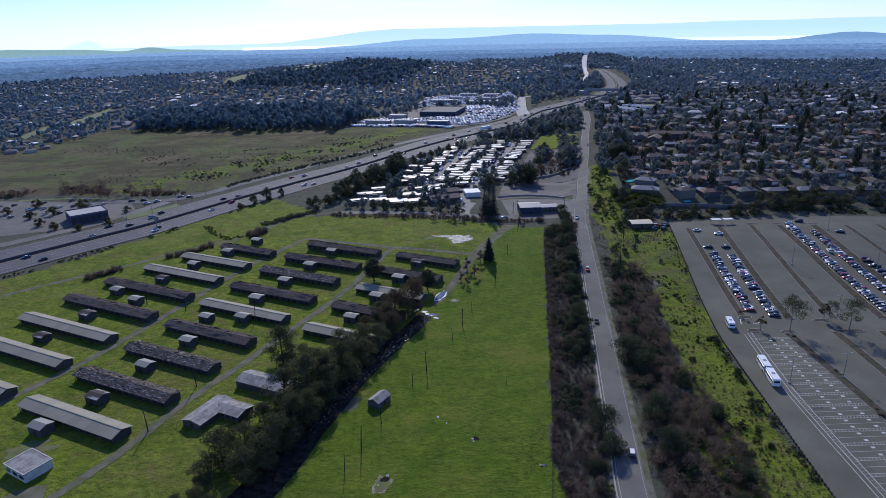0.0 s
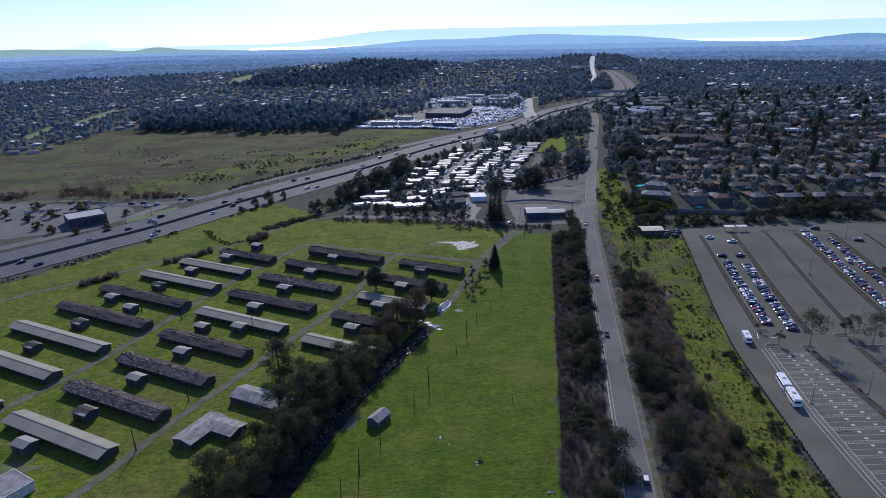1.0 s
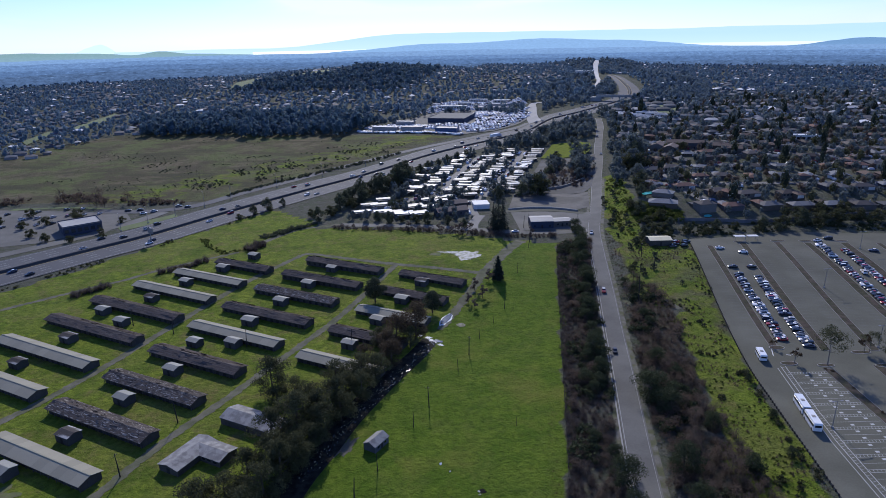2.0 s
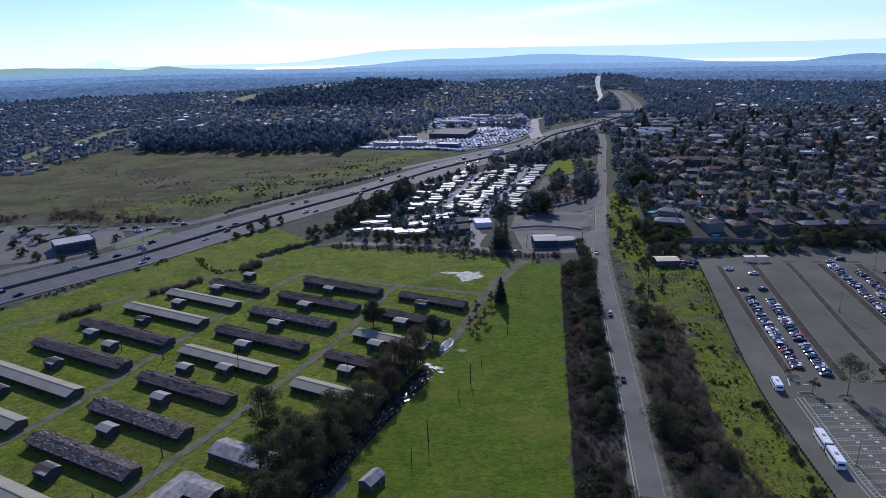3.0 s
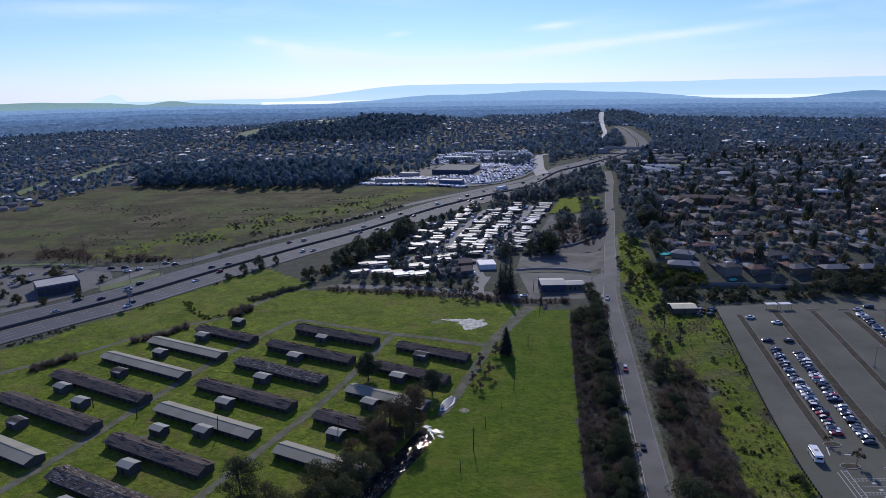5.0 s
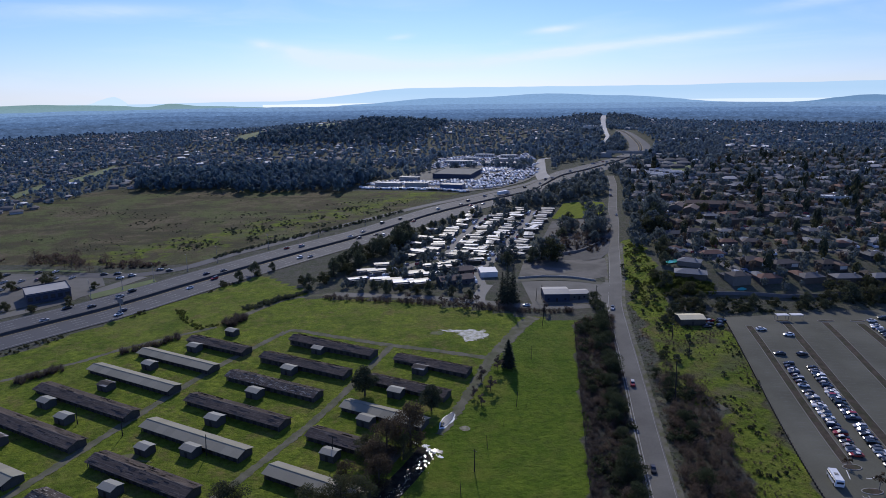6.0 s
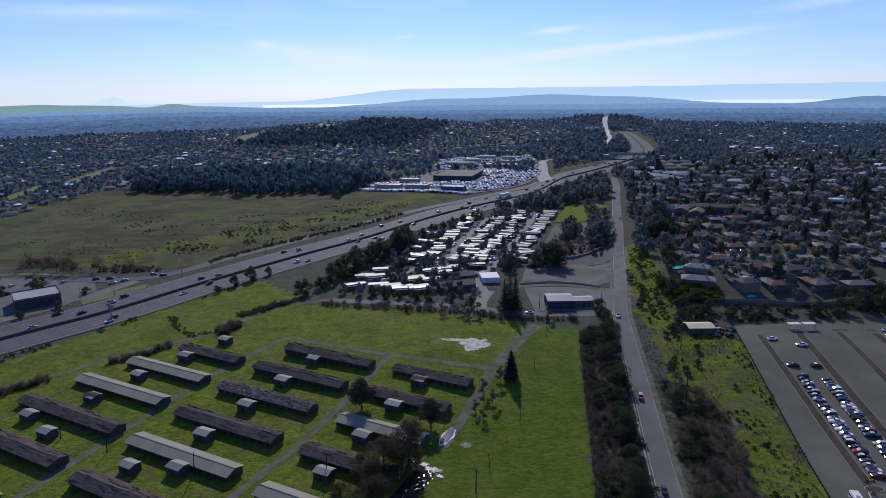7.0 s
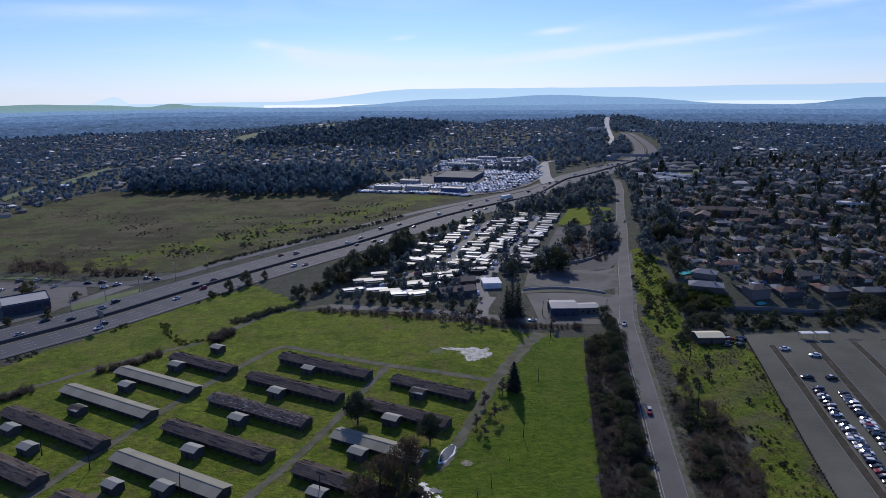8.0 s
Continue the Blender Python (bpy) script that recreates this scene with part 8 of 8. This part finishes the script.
for i in range(34):
    x, y = -330 + (i % 12) * 9 + rng.uniform(-1, 1), 392 + (i // 12) * 18 + (i % 12) * 2.2
    if (x + 223) ** 2 + (y - 397) ** 2 > 260 and rng.random() < 0.75:
        LOT_CARS[int(rng.integers(0, 3))].stand(x, y, 80, 1.0, 1.0, 0.12)
for x, y in ((-200, 432), (-195, 437), (-206, 441), (-183, 449), (-214, 440), (-176, 447)):
    ROAD_CARS[0].stand(x, y, 20, 1.0, 1.0, 0.22)
for pts in ([(-196, 392), (-186, 404), (-174, 424), (-178, 430), (-190, 416), (-202, 400)], [(-300, 448), (-262, 452), (-230, 446), (-230, 449), (-262, 456), (-300, 453)]):
    area("ground", pts, 0.16, pasture, "grassy strip beside the slip road", "grass strip", 6.0)
for x, y, k in ((-243, 455, 1.7), (-236, 452, 1.4), (-250, 459, 1.3), (-262, 463, 1.2), (-274, 462, 1.0), (-228, 449, 1.0), (-303, 466, 1.0), (-312, 462, 0.9)):
    bare_tree.stand(x, y, rng.uniform(0, 360), k, rng.uniform(0.95, 1.15))
for x, y, s in ((-206, 388, 0.45), (-200, 378, 0.4), (-205, 412, 0.5), (-236, 416, 0.7), (-240, 425, 0.8), (-252, 410, 0.7), (-262, 402, 0.6), (-246, 384, 0.6), (-274, 430, 0.7), (-285, 415, 0.6), (-232, 375, 0.6), (-216, 372, 0.5), (-300, 400, 0.7)):
    belt_b.stand(x, y, rng.uniform(0, 360), s)

# ---- car dealers ----
area("pavement", [(-95, 752), (-40, 735), (24, 708), (62, 728), (118, 800), (128, 860), (60, 905), (-10, 880), (-70, 800)], 0.5, asphalt, "car dealers' lot packed with cars", "parking lot")
tar_roof = material("tar_gravel_roof", (0.1, 0.104, 0.1), 0.9, scale=0.1, fine=1, var=0.2)
ribbon("road", DEALER_STREET, (14, 8), 0.62, concrete, "pale concrete street beside the car dealers")
blue_trim = material("blue_trim", (0.03, 0.06, 0.14), 0.5, scale=0.4, fine=3, var=0.1)
for x, y, lx, ly, w in ((-62, 757, 30, 8, steel), (-30, 744, 24, 9, steel), (9, 728, 24, 14, blue_trim), (17, 822, 46, 60, navy), (76, 905, 44, 14, wall_white), (-40, 790, 22, 10, steel), (22, 930, 40, 12, wall_white), (88, 945, 26, 8, steel), (40, 968, 20, 8, wall_white), (96, 985, 24, 8, wall_white), (62, 1005, 28, 8, wall_white)):
    put(flat_house("showroom", lx, ly, 4.5, w, flat_white if ly < 9 else (tar_roof if ly > 40 else roof_weathered), "flat-roofed car showroom with glazed front", "showroom", 11 if w == wall_white else 0), x, y, -16, lift=0.5)
cars_far = np.array([(x, y, 0.55 + on_land(x, y), radians(-16 + (90 if k % 2 else 0)), 1.0, 1.0) for k, (x, y) in enumerate(keep(scatter([(-85, 770), (-30, 752), (40, 722), (62, 735), (112, 805), (118, 840), (60, 862), (50, 800), (44, 870), (80, 880), (90, 850), (-10, 775), (-60, 800)], 3.9, rng, 0.4), 0.72)) if not (-8 < x < 44 and 785 < y < 838)])
cv = np.array([(-2.2, -0.9, 0), (2.2, -0.9, 0), (2.2, 0.9, 0), (-2.2, 0.9, 0), (-2.2, -0.9, 0.9), (2.2, -0.9, 0.9), (2.2, 0.9, 0.9), (-2.2, 0.9, 0.9), (-1.5, -0.7, 1.45), (0.6, -0.7, 1.45), (0.6, 0.7, 1.45), (-1.5, 0.7, 1.45)])
cf = np.array([(0, 1, 5, 4), (1, 2, 6, 5), (2, 3, 7, 6), (3, 0, 4, 7), (4, 5, 9, 8), (5, 6, 10, 9), (6, 7, 11, 10), (7, 4, 8, 11), (8, 9, 10, 11)])
front = keep(scatter([(-96, 752), (-40, 731), (24, 703), (27, 711), (-38, 740), (-93, 761)], 3.0, rng, 0.3), 0.85)
front = np.vstack([front, keep(scatter([(-90, 778), (-50, 766), (-20, 760), (-12, 772), (-40, 780), (-80, 796)], 3.2, rng, 0.3), 0.85), keep(scatter([(44, 858), (100, 830), (122, 870), (90, 895), (50, 885)], 3.8, rng, 0.3), 0.8)])
cars_far = np.vstack([cars_far, np.array([(x, y, 0.55 + on_land(x, y), radians(-20 + rng.uniform(-6, 6)), 1.0, 1.0) for x, y in front])])
area("pavement", BACK_LOT, 0.5, street_mat, "upper lot of the car dealers", "parking lot")
rear = keep(scatter(BACK_LOT, 4.6, rng, 0.4), 0.6)
cars_far = np.vstack([cars_far, np.array([(x, y, 0.55 + on_land(x, y), radians(-20 + rng.uniform(-6, 6)), 1.0, 1.0) for x, y in rear])])
v, f = stamp((cv, cf), cars_far)
tagged(new("dealer_cars", fast_mesh("dealer_cars", v, f, [tone_material("dealer_paint", [(0.75, 0.75, 0.75), (0.6, 0.6, 0.62), (0.7, 0.7, 0.7), (0.05, 0.05, 0.06), (0.4, 0.4, 0.42)], 0.4, True, 0.03, 0.3)])), "rows of mostly white cars for sale", "cars", kind="stuff")
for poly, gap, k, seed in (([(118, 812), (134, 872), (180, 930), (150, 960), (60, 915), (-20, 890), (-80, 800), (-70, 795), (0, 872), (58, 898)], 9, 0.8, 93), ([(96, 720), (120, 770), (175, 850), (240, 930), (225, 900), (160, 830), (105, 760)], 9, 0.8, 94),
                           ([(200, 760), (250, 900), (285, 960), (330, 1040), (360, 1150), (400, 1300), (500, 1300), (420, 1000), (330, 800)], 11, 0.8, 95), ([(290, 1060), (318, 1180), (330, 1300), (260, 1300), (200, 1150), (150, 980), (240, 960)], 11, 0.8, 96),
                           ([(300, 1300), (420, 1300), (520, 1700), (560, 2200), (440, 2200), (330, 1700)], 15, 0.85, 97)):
    woodland("town_trees", "dark trees along the freeway", keep(scatter(poly, gap, rng), k), woods, 6, 11, leaf_mid_haze, seed)

# boundary wall behind the lot, and vehicles by the storage shed
q, d = resample([(134.5, 370), (156.7, 368.8), (175, 365.5), (200, 367), (240, 372), (290, 370)], 4)
vs, fs = [], []
for i, ((x, y), dd) in enumerate(zip(q, d)):
    z = on_land(x, y)
    for o, h in ((-0.12, -0.5), (-0.12, 1.9), (0.12, 1.9), (0.12, -0.5)):
        vs.append((x + dd[1] * o, y - dd[0] * o, z + h))
    if i:
        for k in range(3):
            fs.append((4 * i - 4 + k, 4 * i + k, 4 * i + k + 1, 4 * i - 3 + k))
tagged(new("wall_boundary", mesh_from("wall_boundary", vs, fs, [material("grey_block_wall", (0.14, 0.14, 0.145), 0.9, scale=0.3, fine=3, var=0.2)])), "long grey block wall behind houses", "wall", kind="structure")
for x, y, t in ((121, 334, 10), (122.5, 337.5, 20), (126, 335.5, 95), (128, 338, 5), (118.5, 331, 0), (124.5, 331.5, 30)):
    STREET_CARS[int(rng.integers(0, 2))].stand(x, y, t, 0.95, 1.0, 0.05)
for pts in CLEARINGS:
    area("ground", pts, 0.8, pasture, "bright grassy clearing between trees", "clearing", 15.0)

# cars along the suburban streets and lanes, too small to tell apart
rows = []
for line in STREETS + PARK_STREETS:
    q, d = resample(line, 5.6)
    for p, dd in zip(q, d):
        for side in (-1, 1):
            if rng.random() < 0.34:
                o = side * (2.7 if line in PARK_STREETS else rng.choice((3.1, 9.0)))
                x, y = p[0] + dd[1] * o, p[1] - dd[0] * o
                rows.append((x, y, on_land(x, y, 0.25), math.atan2(dd[1], dd[0]) + (1.57 if abs(o) > 5 else 0), 1.0, 1.0))
v, f = stamp((cv, cf), np.array(rows))
tagged(new("street_cars", fast_mesh("street_cars", v, f, [tone_material("street_paint", [(0.75, 0.75, 0.75), (0.03, 0.03, 0.035), (0.6, 0.6, 0.62), (0.15, 0.15, 0.16), (0.7, 0.7, 0.7), (0.2, 0.03, 0.03), (0.05, 0.07, 0.12)], 0.16, True, 0.03, 0.7)])), "parked cars along suburban streets", "cars", kind="stuff")


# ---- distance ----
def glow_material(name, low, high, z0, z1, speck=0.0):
    """Far land as glowing colour with the air's haze put in: a plain tone that pales towards its foot."""
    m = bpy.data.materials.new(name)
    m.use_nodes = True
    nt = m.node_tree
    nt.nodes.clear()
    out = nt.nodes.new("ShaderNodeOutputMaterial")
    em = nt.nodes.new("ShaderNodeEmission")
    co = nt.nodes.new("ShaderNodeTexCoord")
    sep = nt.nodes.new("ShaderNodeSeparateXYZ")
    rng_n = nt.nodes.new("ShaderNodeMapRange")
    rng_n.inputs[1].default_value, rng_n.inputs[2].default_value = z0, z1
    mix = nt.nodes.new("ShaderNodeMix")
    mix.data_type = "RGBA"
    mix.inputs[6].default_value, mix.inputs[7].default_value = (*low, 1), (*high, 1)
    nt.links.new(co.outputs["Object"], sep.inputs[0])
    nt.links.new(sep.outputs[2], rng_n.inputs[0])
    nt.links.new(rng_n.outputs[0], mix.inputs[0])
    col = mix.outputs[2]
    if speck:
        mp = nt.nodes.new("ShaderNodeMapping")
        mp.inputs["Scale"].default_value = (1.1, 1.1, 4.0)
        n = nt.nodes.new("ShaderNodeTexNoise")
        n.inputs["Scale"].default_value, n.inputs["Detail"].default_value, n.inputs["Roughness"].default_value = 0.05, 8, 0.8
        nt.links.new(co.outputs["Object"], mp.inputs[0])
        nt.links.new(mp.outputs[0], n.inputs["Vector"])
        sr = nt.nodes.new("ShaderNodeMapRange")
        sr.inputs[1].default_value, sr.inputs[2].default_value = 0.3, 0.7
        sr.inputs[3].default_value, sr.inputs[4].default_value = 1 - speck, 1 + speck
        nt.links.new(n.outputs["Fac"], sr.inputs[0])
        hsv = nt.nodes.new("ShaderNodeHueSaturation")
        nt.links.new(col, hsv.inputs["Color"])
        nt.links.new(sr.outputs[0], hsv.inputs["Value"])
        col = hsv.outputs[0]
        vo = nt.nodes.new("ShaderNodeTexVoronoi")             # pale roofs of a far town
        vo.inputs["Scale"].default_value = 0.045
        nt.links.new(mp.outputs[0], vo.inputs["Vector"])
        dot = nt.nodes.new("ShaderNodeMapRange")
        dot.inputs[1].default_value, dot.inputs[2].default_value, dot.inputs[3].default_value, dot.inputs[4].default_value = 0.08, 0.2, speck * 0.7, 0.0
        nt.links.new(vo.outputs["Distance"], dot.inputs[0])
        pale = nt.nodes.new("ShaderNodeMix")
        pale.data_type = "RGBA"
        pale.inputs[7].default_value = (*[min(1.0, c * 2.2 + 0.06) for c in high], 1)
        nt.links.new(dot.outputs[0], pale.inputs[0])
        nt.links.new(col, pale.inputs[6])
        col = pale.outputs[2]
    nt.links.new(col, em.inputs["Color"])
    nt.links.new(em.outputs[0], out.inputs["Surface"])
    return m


def ridge(dist, az0, az1, top, low, high, label, rough, seed, speck=0.0, floor=-60.0, name="backdrop"):
    """A far range of hills: a glowing arc with an uneven skyline; top(az) is its height in degrees over the horizon."""
    r = np.random.default_rng(seed)
    n = 420
    az = np.linspace(az0, az1, n)
    wob = np.zeros(n)
    for k, a in ((7, 1.0), (17, 0.6), (41, 0.4), (97, 0.3), (180, 0.22)):
        wob += a * np.interp(np.linspace(0, k, n), np.arange(k + 1), r.uniform(-1, 1, k + 1))
    h = 109 + dist * np.tan(np.radians(np.array([top(a) for a in az]) + wob * rough))
    x, y = dist * np.sin(np.radians(az)), dist * np.cos(np.radians(az))
    rows = 5
    vs, fs = [], []
    for j in range(rows):
        k = j / (rows - 1)
        for i in range(n):
            s = 1 - 0.03 * (1 - k)
            vs.append((x[i] * s, y[i] * s, floor + (h[i] - floor) * k))
    for j in range(rows - 1):
        for i in range(n - 1):
            a = j * n + i
            fs.append((a, a + 1, a + n + 1, a + n))
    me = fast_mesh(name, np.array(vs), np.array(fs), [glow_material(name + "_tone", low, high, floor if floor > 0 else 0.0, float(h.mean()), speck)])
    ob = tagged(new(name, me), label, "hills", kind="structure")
    return ob


def bumps(base, *peaks):
    return lambda a: base + sum(h * math.exp(-((a - c) / w) ** 2) for c, w, h in peaks)


def far_range(a):
    """Skyline of the mountains across the bay."""
    k = min(1.0, max(0.0, (a + 14) / 12))
    return -0.5 + 1.0 * k * k * (3 - 2 * k)


# haze of each distance is set in these glowing tones, not scattered by air
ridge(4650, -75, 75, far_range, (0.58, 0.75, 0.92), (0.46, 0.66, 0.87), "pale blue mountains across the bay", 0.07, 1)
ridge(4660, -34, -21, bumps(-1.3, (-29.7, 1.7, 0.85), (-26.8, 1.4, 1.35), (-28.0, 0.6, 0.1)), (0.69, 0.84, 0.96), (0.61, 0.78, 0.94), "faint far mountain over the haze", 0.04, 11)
# upright glowing strips; the shine of the bay is in their colour
ridge(4560, -15.5, -6.0, bumps(-0.74), (0.86, 0.94, 1.0), (0.86, 0.94, 1.0), "glowing sheet for the bay's bright water", 0.0, 2, name="water")
ridge(4550, 18, 75, bumps(-0.7), (0.74, 0.86, 0.97), (0.74, 0.86, 0.97), "glowing sheet for the bay's bright water", 0.0, 2, name="water")
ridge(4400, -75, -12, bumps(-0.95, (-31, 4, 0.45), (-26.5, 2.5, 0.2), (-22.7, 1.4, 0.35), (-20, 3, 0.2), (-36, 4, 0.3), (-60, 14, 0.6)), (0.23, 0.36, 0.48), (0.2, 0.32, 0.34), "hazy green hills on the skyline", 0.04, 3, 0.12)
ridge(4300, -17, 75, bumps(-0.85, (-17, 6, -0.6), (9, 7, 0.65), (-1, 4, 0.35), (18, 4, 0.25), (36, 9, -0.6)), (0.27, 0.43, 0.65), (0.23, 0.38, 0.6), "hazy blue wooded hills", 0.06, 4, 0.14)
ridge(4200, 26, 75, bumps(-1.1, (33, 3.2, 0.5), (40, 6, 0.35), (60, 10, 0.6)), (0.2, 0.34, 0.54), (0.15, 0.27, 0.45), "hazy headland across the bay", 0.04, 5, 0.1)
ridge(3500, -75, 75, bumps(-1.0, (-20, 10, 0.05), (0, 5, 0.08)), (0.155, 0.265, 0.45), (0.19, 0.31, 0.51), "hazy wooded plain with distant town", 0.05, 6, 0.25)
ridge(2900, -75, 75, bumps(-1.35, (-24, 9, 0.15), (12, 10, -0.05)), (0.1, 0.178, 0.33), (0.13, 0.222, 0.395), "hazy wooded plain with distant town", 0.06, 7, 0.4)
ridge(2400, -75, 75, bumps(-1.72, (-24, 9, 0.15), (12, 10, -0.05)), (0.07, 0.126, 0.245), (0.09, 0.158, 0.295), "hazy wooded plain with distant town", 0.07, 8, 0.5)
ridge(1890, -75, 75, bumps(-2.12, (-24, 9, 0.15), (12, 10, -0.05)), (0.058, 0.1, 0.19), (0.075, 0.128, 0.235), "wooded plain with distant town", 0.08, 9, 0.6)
